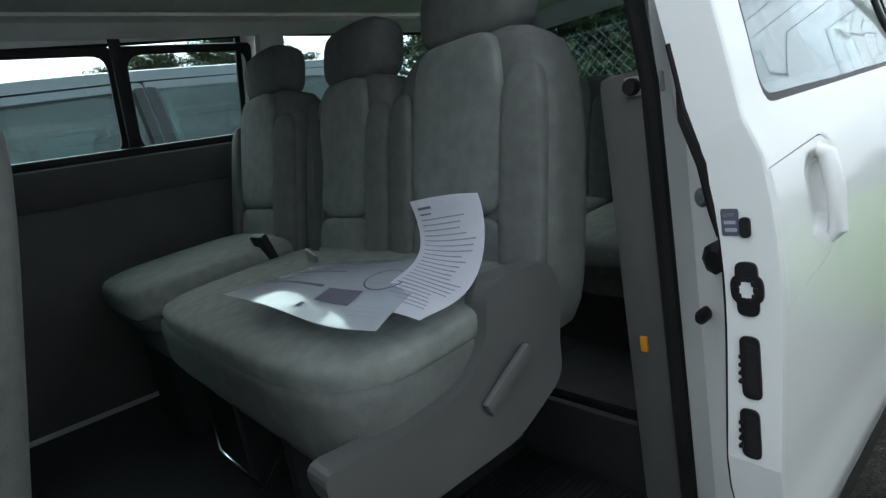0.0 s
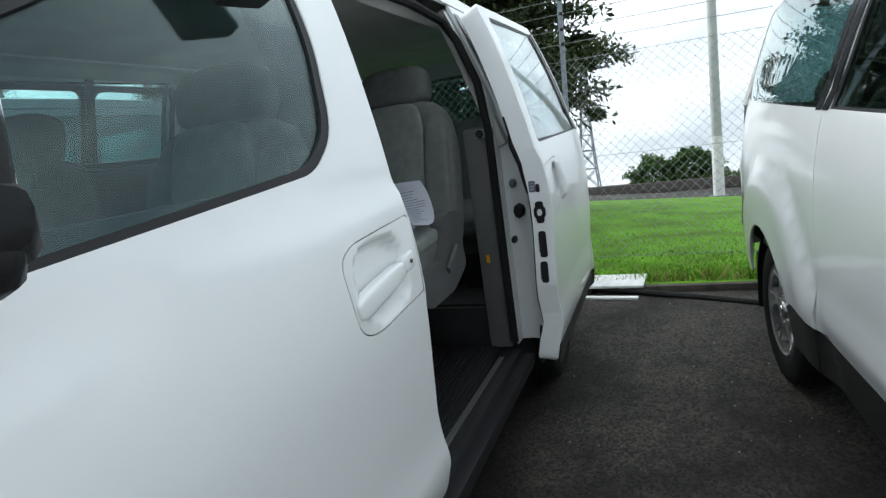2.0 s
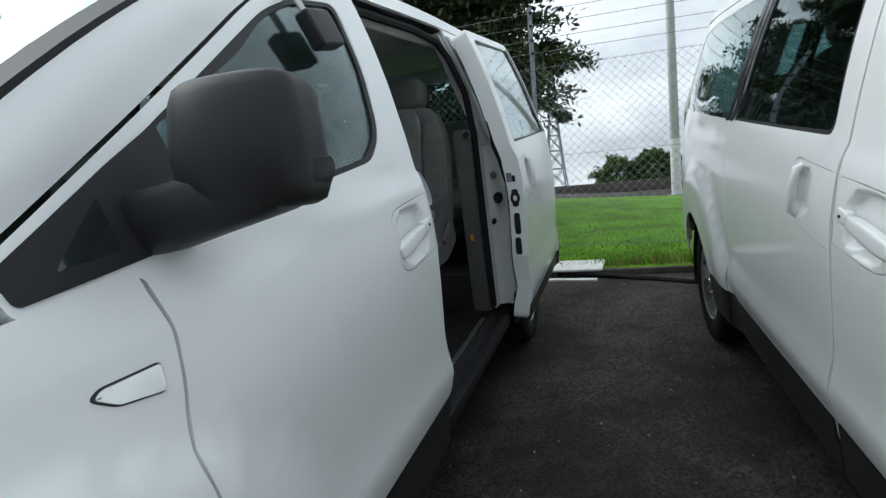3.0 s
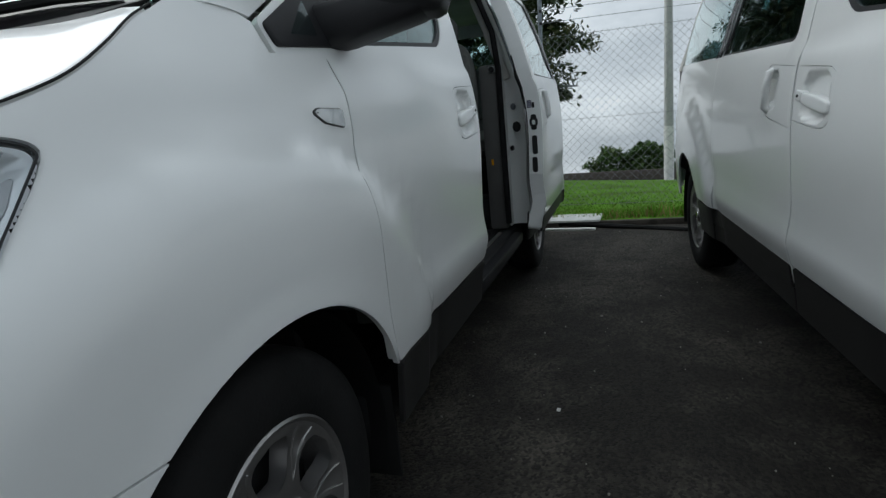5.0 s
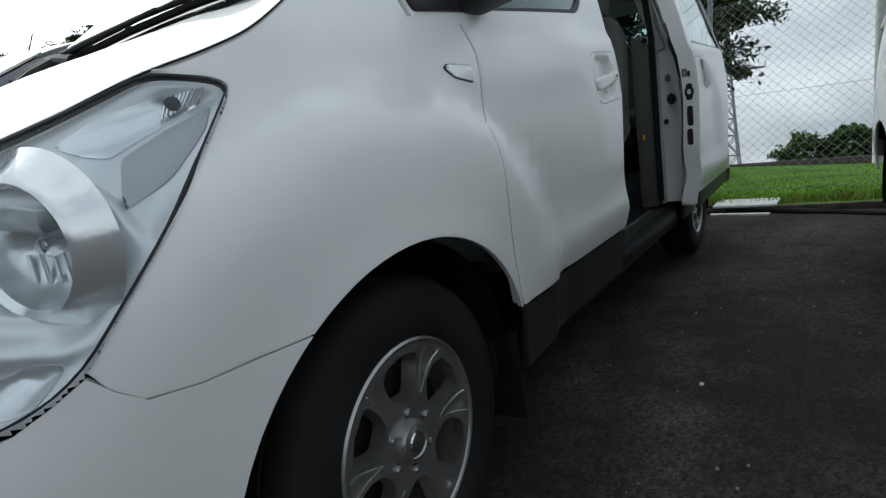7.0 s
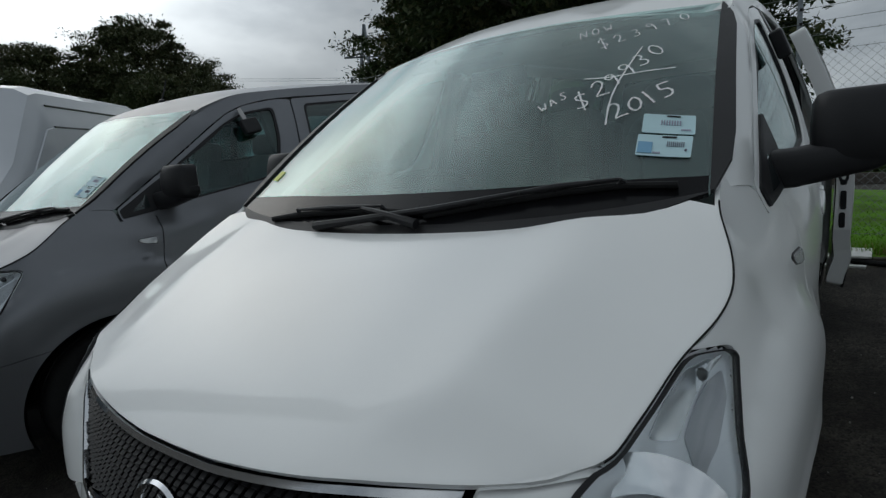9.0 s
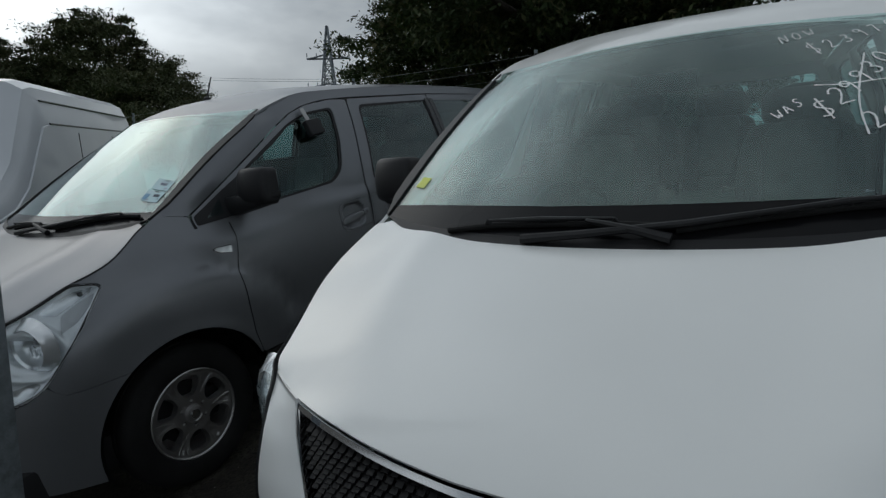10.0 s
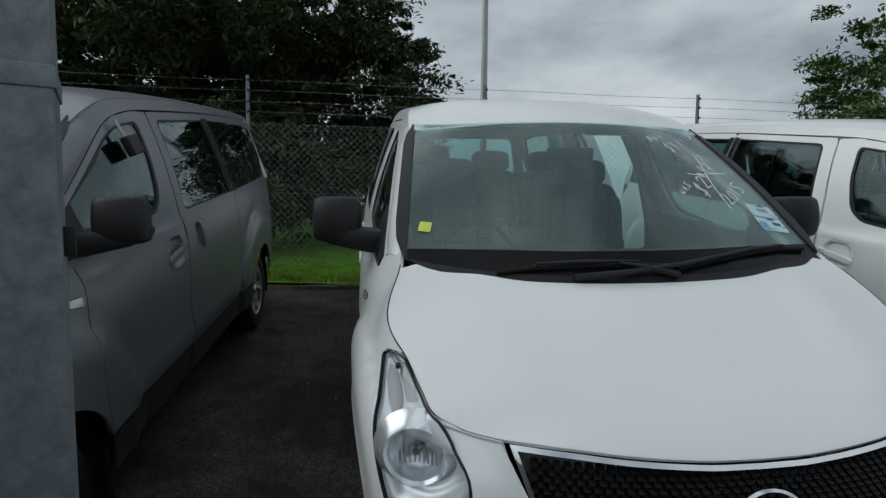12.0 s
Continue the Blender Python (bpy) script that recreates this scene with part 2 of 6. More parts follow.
def tube(points, radius, sides=8, bm=None, caps=True):
    """A tube along points; radius one number or one per point."""
    bm = bm or bmesh.new()
    pts = [Vector(p) for p in points]
    rad = radius if isinstance(radius, (list, tuple)) else [radius] * len(pts)
    up = Vector((0.13, 0.21, 1)).normalized()
    rings = []
    for i, p in enumerate(pts):
        d = (pts[min(i + 1, len(pts) - 1)] - pts[max(i - 1, 0)]).normalized()
        a = d.cross(up)
        a = a.normalized() if a.length > 1e-4 else Vector((1, 0, 0))
        b = d.cross(a)
        rings.append([bm.verts.new(p + rad[i] * (a * math.cos(2 * math.pi * k / sides) + b * math.sin(2 * math.pi * k / sides))) for k in range(sides)])
    for p, q in zip(rings, rings[1:]):
        for k in range(sides):
            bm.faces.new((p[k], q[k], q[(k + 1) % sides], p[(k + 1) % sides]))
    if caps:
        bm.faces.new(list(reversed(rings[0])))
        bm.faces.new(rings[-1])
    bmesh.ops.recalc_face_normals(bm, faces=bm.faces)
    return bm


def fillet(poly, r):
    """Rounds the corners of a 2D polygon; r one number or one per corner."""
    out, n = [], len(poly)
    for i, p in enumerate(poly):
        rr = r[i] if isinstance(r, (list, tuple)) else r
        a, b, c = Vector(poly[i - 1]), Vector(p), Vector(poly[(i + 1) % n])
        if rr <= 0:
            out.append(tuple(b))
            continue
        rr1, rr2 = min(rr, (a - b).length * 0.45), min(rr, (c - b).length * 0.45)
        s, e = b + (a - b).normalized() * rr1, b + (c - b).normalized() * rr2
        for k in range(6):
            t = k / 5
            out.append(tuple(s * (1 - t) ** 2 + b * 2 * t * (1 - t) + e * t ** 2))
    return out


def arc(cx, cz, r, a0, a1, n=22):
    return [(cx + r * math.cos(radians(a0 + (a1 - a0) * k / n)), cz + r * math.sin(radians(a0 + (a1 - a0) * k / n))) for k in range(n + 1)]


def sheet_mesh(loops, step):
    """A flat mesh of an outline with holes: plain square cells inside, triangles only along the edges."""
    fine = []
    for loop in loops:
        pts = []
        for a, b in zip(loop, list(loop[1:]) + [loop[0]]):
            n = max(1, math.ceil(math.hypot(b[0] - a[0], b[1] - a[1]) / step))
            pts += [(a[0] + (b[0] - a[0]) * k / n, a[1] + (b[1] - a[1]) * k / n) for k in range(n)]
        fine.append([p for k, p in enumerate(pts) if math.hypot(p[0] - pts[k - 1][0], p[1] - pts[k - 1][1]) > 1e-5])
    a = np.array([p for loop in fine for p in loop])
    b = np.array([p for loop in fine for p in loop[1:] + loop[:1]])
    lo, hi = a.min(0), a.max(0)
    nx, ny = [max(2, math.ceil(d / step)) for d in hi - lo]
    gx, gy = np.meshgrid(np.linspace(lo[0], hi[0], nx + 1), np.linspace(lo[1], hi[1], ny + 1), indexing="ij")
    q = np.stack([gx.ravel(), gy.ravel()], 1)[:, None, :]
    d = b - a
    t = np.clip(((q - a) * d).sum(2) / np.maximum(1e-12, (d * d).sum(1)), 0, 1)
    near = np.sqrt((((q - a) - t[..., None] * d) ** 2).sum(2)).min(1)
    span = (a[:, 1] > q[:, :, 1]) != (b[:, 1] > q[:, :, 1])
    cross = a[:, 0] + (q[:, :, 1] - a[:, 1]) / np.where(d[:, 1] == 0, 1e-12, d[:, 1]) * d[:, 0]
    inside = ((span & (q[:, :, 0] < cross)).sum(1) % 2 == 1) & (near > 0.4 * step)
    ok = inside.reshape(nx + 1, ny + 1)
    cell = ok[:-1, :-1] & ok[1:, :-1] & ok[:-1, 1:] & ok[1:, 1:]
    for _ in range(6):
        # no cells that touch at a corner alone
        c = cell
        bad1 = c[:-1, :-1] & c[1:, 1:] & ~c[1:, :-1] & ~c[:-1, 1:]
        bad2 = c[1:, :-1] & c[:-1, 1:] & ~c[:-1, :-1] & ~c[1:, 1:]
        if not bad1.any() and not bad2.any():
            break
        cell = c.copy()
        cell[:-1, :-1] &= ~bad1
        cell[1:, :-1] &= ~bad2
    bm = bmesh.new()
    grid = {}

    def corner(i, k):
        if (i, k) not in grid:
            grid[i, k] = bm.verts.new((gx[i, k], gy[i, k], 0))
        return grid[i, k]
    for i, k in np.argwhere(cell).tolist():
        bm.faces.new((corner(i, k), corner(i + 1, k), corner(i + 1, k + 1), corner(i, k + 1)))
    edges = [e for e in bm.edges if e.is_boundary]
    for loop in fine:
        vs = [bm.verts.new((u, v, 0)) for u, v in loop]
        edges += [bm.edges.new((vs[k - 1], vs[k])) for k in range(len(vs))]
    bmesh.ops.triangle_fill(bm, edges=edges, use_beauty=True, use_dissolve=False, normal=(0, 0, 1))
    return bm


def panel(name, outer, surf, mat, parent, holes=(), thick=0.012, step=0.06, edge=0.004, label="", roll=0.003):
    """A sheet cut to a 2D outline with holes, bent onto surf(u, v) -> (point, normal), with thickness and rolled edges."""
    bm = sheet_mesh([outer, *holes], step)
    if edge:
        bmesh.ops.inset_region(bm, faces=bm.faces[:], thickness=edge, depth=0, use_even_offset=False, use_boundary=True)
    bm.verts.ensure_lookup_table()
    bm.verts.index_update()
    rim = {v.index for e in bm.edges if e.is_boundary for v in e.verts}
    co, no = [], []
    for v in bm.verts:
        p, nn = surf(v.co.x, v.co.y)
        co.append(p - nn * roll if v.index in rim and edge else p)
        no.append(nn)
    n = len(co)
    verts = co + [p - nn * thick for p, nn in zip(co, no)]
    norms = no + [-q for q in no]
    faces = []
    for f in bm.faces:
        ids = [v.index for v in f.verts]
        nf = Vector((0, 0, 0))
        for i in range(len(ids)):
            nf += co[ids[i - 1]].cross(co[ids[i]])
        if nf.dot(no[ids[0]]) < 0:
            ids.reverse()
        faces.append(ids)
        faces.append([i + n for i in reversed(ids)])
    for e in bm.edges:
        if e.is_boundary:
            i, j = e.verts[0].index, e.verts[1].index
            k = len(verts)
            verts += [verts[i], verts[j], verts[j + n], verts[i + n]]
            sn = (verts[j] - verts[i]).cross(no[i])
            f = e.link_faces[0]
            mid = f.calc_center_median()
            q = surf(mid.x, mid.y)[0]
            if sn.dot(verts[i] - q) < 0:
                sn = -sn
            sn = sn.normalized() if sn.length > 1e-9 else no[i]
            norms += [sn] * 4
            quad = [k, k + 1, k + 2, k + 3]
            if (verts[k + 1] - verts[k]).cross(verts[k + 2] - verts[k]).dot(sn) < 0:
                quad.reverse()
            faces.append(quad)
    bm.free()
    me = bpy.data.meshes.new(name)
    me.from_pydata([tuple(v) for v in verts], [], faces)
    me.materials.append(mat)
    me.polygons.foreach_set("use_smooth", [True] * len(me.polygons))
    me.update()
    me.normals_split_custom_set_from_vertices([tuple(v) for v in norms])
    return obj(name, me, parent, label)


def surface(fn, side=1, lift=0.0):
    """Wraps fn(u, v) -> Vector with a numeric outward normal (away from the van's middle)."""
    def at(u, v):
        p, pu, pv = fn(u, v), fn(u + 1e-3, v), fn(u, v + 1e-3)
        n = (pu - p).cross(pv - p)
        n = n.normalized() if n.length > 1e-12 else Vector((0, 0, 1))
        if n.dot(p - Vector((0, 1.6, 0.9))) < 0:
            n = -n
        p = p + n * lift
        return (Vector((p.x * side, p.y, p.z)), Vector((n.x * side, n.y, n.z))) if side < 0 else (p, n)
    return at


def curve1(xs, ys):
    """A smooth curve through knots (monotone cubic)."""
    xs, ys = np.array(xs, float), np.array(ys, float)
    h, d = np.diff(xs), np.diff(ys) / np.diff(xs)
    m = np.zeros(len(xs))
    m[0], m[-1] = d[0], d[-1]
    for i in range(1, len(xs) - 1):
        if d[i - 1] * d[i] > 0:
            w1, w2 = 2 * h[i] + h[i - 1], h[i] + 2 * h[i - 1]
            m[i] = (w1 + w2) / (w1 / d[i - 1] + w2 / d[i])
    xs, ys, m = xs.tolist(), ys.tolist(), m.tolist()

    def at(x):
        if x <= xs[0]:
            return ys[0] + m[0] * (x - xs[0])
        if x >= xs[-1]:
            return ys[-1] + m[-1] * (x - xs[-1])
        i = next(k for k in range(len(xs) - 1) if x <= xs[k + 1])
        t, g = (x - xs[i]) / (xs[i + 1] - xs[i]), xs[i + 1] - xs[i]
        return (1 + 2 * t) * (1 - t) ** 2 * ys[i] + t * (1 - t) ** 2 * g * m[i] + t * t * (3 - 2 * t) * ys[i + 1] + t * t * (t - 1) * g * m[i + 1]
    return at


def smooth(a, b, x):
    t = min(1, max(0, (x - a) / (b - a)))
    return t * t * (3 - 2 * t)


# ---- the van's body shape (its own axes: x to its left, y to its rear, z up, front axle at y = 0) ----
RAIL_Y = [-0.80, -0.69, -0.575, -0.489, -0.374, -0.281, -0.22, -0.136, -0.054, 0.0, 0.107, 0.5, 0.86, 1.2, 2.5, 3.8, 4.15]
RAIL_X0 = curve1(RAIL_Y, [0.41, 0.635, 0.772, 0.80, 0.835, 0.873, 0.884, 0.866, 0.829, 0.812, 0.815, 0.775, 0.722, 0.708, 0.70, 0.685, 0.665])
RAIL_Z = curve1(RAIL_Y, [0.93, 0.975, 1.017, 1.053, 1.106, 1.140, 1.166, 1.215, 1.265, 1.292, 1.352, 1.585, 1.80, 1.885, 1.93, 1.905, 1.87])
WIDE = curve1([-0.85, -0.78, -0.70, -0.6, -0.45, -0.29, 0.0, 0.3, 1.0, 2.6, 3.6, 4.1, 4.24], [0.485, 0.65, 0.762, 0.85, 0.908, 0.936, 0.963, 0.972, 0.972, 0.967, 0.935, 0.87, 0.82])
AXLES, TYRE_R, ARCH_R = (0.0, 3.2), 0.35, 0.415
BELT = 0.95


def side_grid():
    """The plain side surface on a grid, smoothed: broad softening behind the lamps, little at the tight nose."""
    ys, zs = np.arange(-1.0, 4.46, 0.02), np.arange(0.04, 2.18, 0.02)
    raw = np.zeros((len(ys), len(zs)))
    for i, y in enumerate(ys):
        w, rx, rz = WIDE(y), RAIL_X0(y), RAIL_Z(y)
        p = 1.5 + 0.25 * smooth(0.4, 1.1, y)
        for k, z in enumerate(zs):
            f = min(1.8, (z - BELT) / max(0.05, rz - BELT))
            if f > 1:
                x = rx - (w - rx) * p * (f - 1)
            elif f > 0:
                x = w - (w - rx) * f ** p
            else:
                x = w - 0.035 * ((BELT - z) / 0.5) ** 2 if z > 0.45 else w - 0.035 - 0.12 * (0.45 - z)
            # the nose tucks in beside the upper lamp
            raw[i, k] = x - 0.085 * smooth(-0.56, -0.67, y) * (1 - 0.5 * smooth(-0.66, -0.76, y)) * smooth(0.74, 0.93, z)

    def blur(a, sigma):
        n = int(3 * sigma / 0.02 + 1)
        k = np.exp(-0.5 * (np.arange(-n, n + 1) * 0.02 / sigma) ** 2)
        k /= k.sum()
        for _ in range(2):
            a = np.apply_along_axis(lambda q: np.convolve(np.pad(q, n, "reflect", reflect_type="odd"), k, "valid"), 0, a).T
        return a
    t = np.array([smooth(-0.60, -0.36, y) for y in ys])[:, None]
    return (blur(raw, 0.015) * (1 - t) + blur(raw, 0.065) * t).tolist()


SIDE_GRID = []


def cubic(p, t):
    return p[1] + 0.5 * t * (p[2] - p[0] + t * (2 * p[0] - 5 * p[1] + 4 * p[2] - p[3] + t * (3 * (p[1] - p[2]) + p[3] - p[0])))


def side_plain(y, z):
    if not SIDE_GRID:
        SIDE_GRID.extend(side_grid())
    a, b = (min(max(y, -0.96), 4.40) + 1.0) / 0.02, (min(max(z, 0.08), 2.12) - 0.04) / 0.02
    i, k = int(a), int(b)
    return cubic([cubic(row[k - 1:k + 3], b - k) for row in SIDE_GRID[i - 1:i + 3]], a - i)


def side_x(y, z):
    x = side_plain(y, z)
    # a fuller lower door edge
    x += 0.018 * math.exp(-((z - 0.60) / 0.07) ** 2) * smooth(0.35, 0.75, y) * (1 - smooth(2.4, 2.8, y))
    # a shoulder ledge under the windows
    zc = 1.175 + 0.075 * (y - 0.35)
    x += 0.013 * smooth(zc - 0.42, zc - 0.05, z) * (1 - smooth(zc - 0.025, zc + 0.035, z)) * smooth(0.15, 0.6, y) * (1 - smooth(3.2, 3.9, y))
    # flared arches: a soft crease well outside the wheel and a narrow lip at the cut-out
    for a in AXLES:
        r = math.hypot(y - a, z - TYRE_R)
        u = min(1.0, max(0.0, (0.735 - r) / 0.14))
        x += 0.032 * (1 - (1 - u) ** 2) * smooth(0.0, 0.22, u) - 0.006 * math.exp(-((r - 0.765) / 0.05) ** 2) + 0.006 * (1 - smooth(0.42, 0.50, r))
    return x


def RAIL_X(y):
    """The bonnet and roof seam, on the smoothed side."""
    return side_plain(y, RAIL_Z(y))


def side(y, z):
    return Vector((side_x(y, z), y, z))


HOOD_C = curve1([-0.86, -0.80, -0.7, -0.5, -0.3, -0.12, 0.1], [0.90, 0.955, 1.02, 1.115, 1.195, 1.255, 1.32])


def hood(x, y):
    f = min(1.0, abs(x) / RAIL_X(y))
    rz = RAIL_Z(y)
    return Vector((x, y, rz + (HOOD_C(y) - rz) * (1 - f ** 3.0) + 0.012 * math.exp(-((f - 0.66) / 0.12) ** 2) * smooth(-0.8, -0.5, y)))


def screen(s, v):
    """Windscreen: s -1..1 across, v 0 at the base to 1 at the roof."""
    ey, cy = 0.055 + (0.87 - 0.055) * v, -0.135 + (0.70 + 0.135) * v
    ez, cz = 1.318 + (1.806 - 1.318) * v, 1.245 + (1.858 - 1.245) * v
    ex = 0.80 + (0.705 - 0.80) * v
    f = abs(s)
    bow = 0.018 * math.sin(math.pi * min(1, max(0, v)))
    return Vector((ex * s, cy + (ey - cy) * f ** 2.2 - bow, cz + (ez - cz) * f ** 2.2 + bow * 0.9))


ROOF_C = curve1([0.58, 0.62, 0.70, 0.9, 1.4, 2.3, 3.4, 4.0, 4.25], [1.785, 1.806, 1.845, 1.900, 1.965, 1.99, 1.98, 1.95, 1.88])


def roof(x, y):
    back = 0.17 * (1 - smooth(0.7, 1.3, y))
    f = min(1.0, abs(x) / RAIL_X(y + back))
    y2 = y + back * f ** 2.2
    rz = RAIL_Z(max(y2, 0.76))
    return Vector((x, y2, rz + (ROOF_C(y) - rz) * (1 - f ** (2.2 + smooth(0.7, 1.3, y)))))


# the bonnet's leading edge, and how far the nose swells forward below it
LIP = curve1([0.0, 0.1, 0.2, 0.311, 0.46, 0.567, 0.669, 0.764, 0.85], [-0.780, -0.7785, -0.771, -0.756, -0.722, -0.682, -0.632, -0.580, -0.51])
SWELL = curve1([0.0, 0.05, 0.15, 0.27, 0.42, 0.57, 0.75], [0.0, 0.022, 0.048, 0.078, 0.112, 0.105, 0.06])


def lip_z(x):
    return hood(min(abs(x), 0.76), LIP(min(abs(x), 0.76))).z - 0.006


def front(x, z):
    a = abs(x)
    return Vector((x, LIP(a) - 0.003 - SWELL(max(0.0, lip_z(a) - z)), z))


def cheek(u, v):
    """Painted panel between the grille and the lamp: u across, v upwards."""
    xi, zi = float(np.interp(v, [0, 0.5, 1], [0.485, 0.552, 0.611])), float(np.interp(v, [0, 0.5, 1], [0.745, 0.865, lip_z(0.611)]))
    yo, zo = [float(np.interp(v, [0, 0.2, 0.38, 0.52, 0.66, 0.8, 0.9, 1], q)) for q in ([-0.739, -0.746, -0.740, -0.725, -0.704, -0.664, -0.624, -0.586], [0.690, 0.750, 0.820, 0.868, 0.912, 0.948, 0.980, 1.006])]
    a, b = front(xi, zi), side(yo, zo)
    top = front(0.611 + (0.772 - 0.611) * u, lip_z(0.611 + (0.772 - 0.611) * u))
    p = a.lerp(b, u) + Vector((0.2, -0.9, 0.2)) * 0.020 * math.sin(math.pi * u) * (1 - v)
    return p + (top - front(0.611, lip_z(0.611)).lerp(side(-0.586, 1.006), u)) * v ** 3 * math.sin(math.pi * u) - Vector((0, -0.002, 0.006)) * v ** 3


def tail(x, z):
    return Vector((x, 4.22 - 0.10 * (abs(x) / 0.85) ** 4 - 0.22 * max(0, z - 1.1) ** 1.5, z))


def rounded(loop, closed=True, turns=2):
    """Cuts the corners of an outline until it runs smoothly."""
    for _ in range(turns):
        pairs = list(zip(loop, loop[1:] + loop[:1])) if closed else list(zip(loop, loop[1:]))
        cut = [(a[0] * (1 - k) + b[0] * k, a[1] * (1 - k) + b[1] * k) for a, b in pairs for k in (0.25, 0.75)]
        loop = cut if closed else [loop[0]] + cut + [loop[-1]]
    return loop


FENDER = [(-0.5525, 0.746), (-0.4935, 0.824), (-0.4145, 0.917), (-0.3525, 0.985), (-0.274, 1.073), (-0.281, 1.095), (-0.333, 1.104), (-0.362, 1.1085)]
FENDER = rounded(FENDER, False) + [(y, RAIL_Z(y) - 0.006) for y in [-0.33 + 0.017 * k for k in range(26)]] + [(0.185, 1.283), (0.19, 1.226), (0.37, 1.236), (0.376, 1.15), (0.355, 1.06), (0.328, 0.965),
          (0.338, 0.80), (0.352, 0.65), (0.385, 0.525)]
FENDER += arc(-0.012, 0.355, 0.428, 24, 127) + [(-0.367, 0.694), (-0.44, 0.690), (-0.507, 0.695), (-0.538, 0.720)]
DOOR = [(0.391, 0.525), (0.358, 0.65), (0.344, 0.80), (0.334, 0.967), (0.361, 1.06), (0.382, 1.15), (0.379, 1.232), (0.205, 1.222), (0.20, 1.290), (0.50, 1.46),
        (0.90, 1.693), (1.02, 1.757), (1.16, 1.805), (1.40, 1.838), (1.546, 1.835), (1.512, 1.68), (1.450, 1.45), (1.412, 1.27), (1.398, 1.06), (1.394, 0.93), (1.385, 0.75), (1.40, 0.62), (1.395, 0.525)]
DOOR_WIN = fillet([(0.222, 1.245), (0.50, 1.268), (1.15, 1.325), (1.255, 1.39), (1.338, 1.58), (1.385, 1.788), (1.14, 1.762), (0.98, 1.705), (0.84, 1.628), (0.50, 1.435), (0.225, 1.283)], [0.008, 0.05, 0.04, 0.06, 0.05, 0.05, 0.05, 0.05, 0.05, 0.05, 0.008])
SLIDER = fillet([(1.41, 0.44), (1.412, 0.65), (1.396, 0.76), (1.407, 0.93), (1.415, 1.06), (1.427, 1.28), (1.462, 1.45), (1.524, 1.68), (1.558, 1.84), (2.52, 1.865), (2.52, 0.44)], [0.03, 0, 0, 0, 0, 0, 0, 0, 0.03, 0.03, 0.03])
SLIDER_WIN = fillet([(1.515, 1.290), (1.575, 1.52), (1.645, 1.80), (2.52, 1.822), (2.52, 1.308)], [0.05, 0.02, 0.05, 0.01, 0.01])
SLIDER_WIN = [(min(u, 2.47), v) for u, v in SLIDER_WIN]
QUARTER = [(2.53, 0.52), (2.53, 1.865), (3.7, 1.86), (4.02, 1.83), (4.08, 1.3), (4.12, 0.9), (4.10, 0.45)] + [(3.62, 0.43)] + arc(3.2, 0.35, ARCH_R, 12, 154)
QUARTER_WIN = fillet([(2.58, 1.31), (2.58, 1.82), (3.62, 1.81), (3.93, 1.765), (4.0, 1.335)], [0.01, 0.01, 0.06, 0.06, 0.06])
LAMP = [(-0.582, 1.011), (-0.489, 1.0485), (-0.42, 1.080), (-0.372, 1.1025), (-0.333, 1.098), (-0.292, 1.0895), (-0.281, 1.076), (-0.289, 1.064), (-0.359, 0.981), (-0.421, 0.913), (-0.50, 0.820), (-0.56, 0.742), (-0.625, 0.70), (-0.69, 0.673), (-0.735, 0.69), (-0.742, 0.75), (-0.736, 0.82), (-0.721, 0.868), (-0.70, 0.912), (-0.66, 0.948), (-0.641, 0.966), (-0.62, 0.982), (-0.60, 0.998)]
LAMP = rounded(LAMP)
BUMPER_SIDE = [(-0.735, 0.30), (-0.745, 0.655), (-0.69, 0.663), (-0.625, 0.690), (-0.5555, 0.7395), (-0.5345, 0.7160), (-0.5035, 0.6925), (-0.44, 0.6880), (-0.367, 0.6915)] + arc(-0.012, 0.355, 0.428, 127.6, 192) + [(-0.43, 0.25)]
GRILLE = [(x, lip_z(x) - 0.004) for x in [-0.594 + 0.0297 * k for k in range(41)]] + [(0.552, 0.865), (0.485, 0.748), (0.25, 0.722), (0, 0.715), (-0.25, 0.722), (-0.485, 0.748), (-0.552, 0.865)]


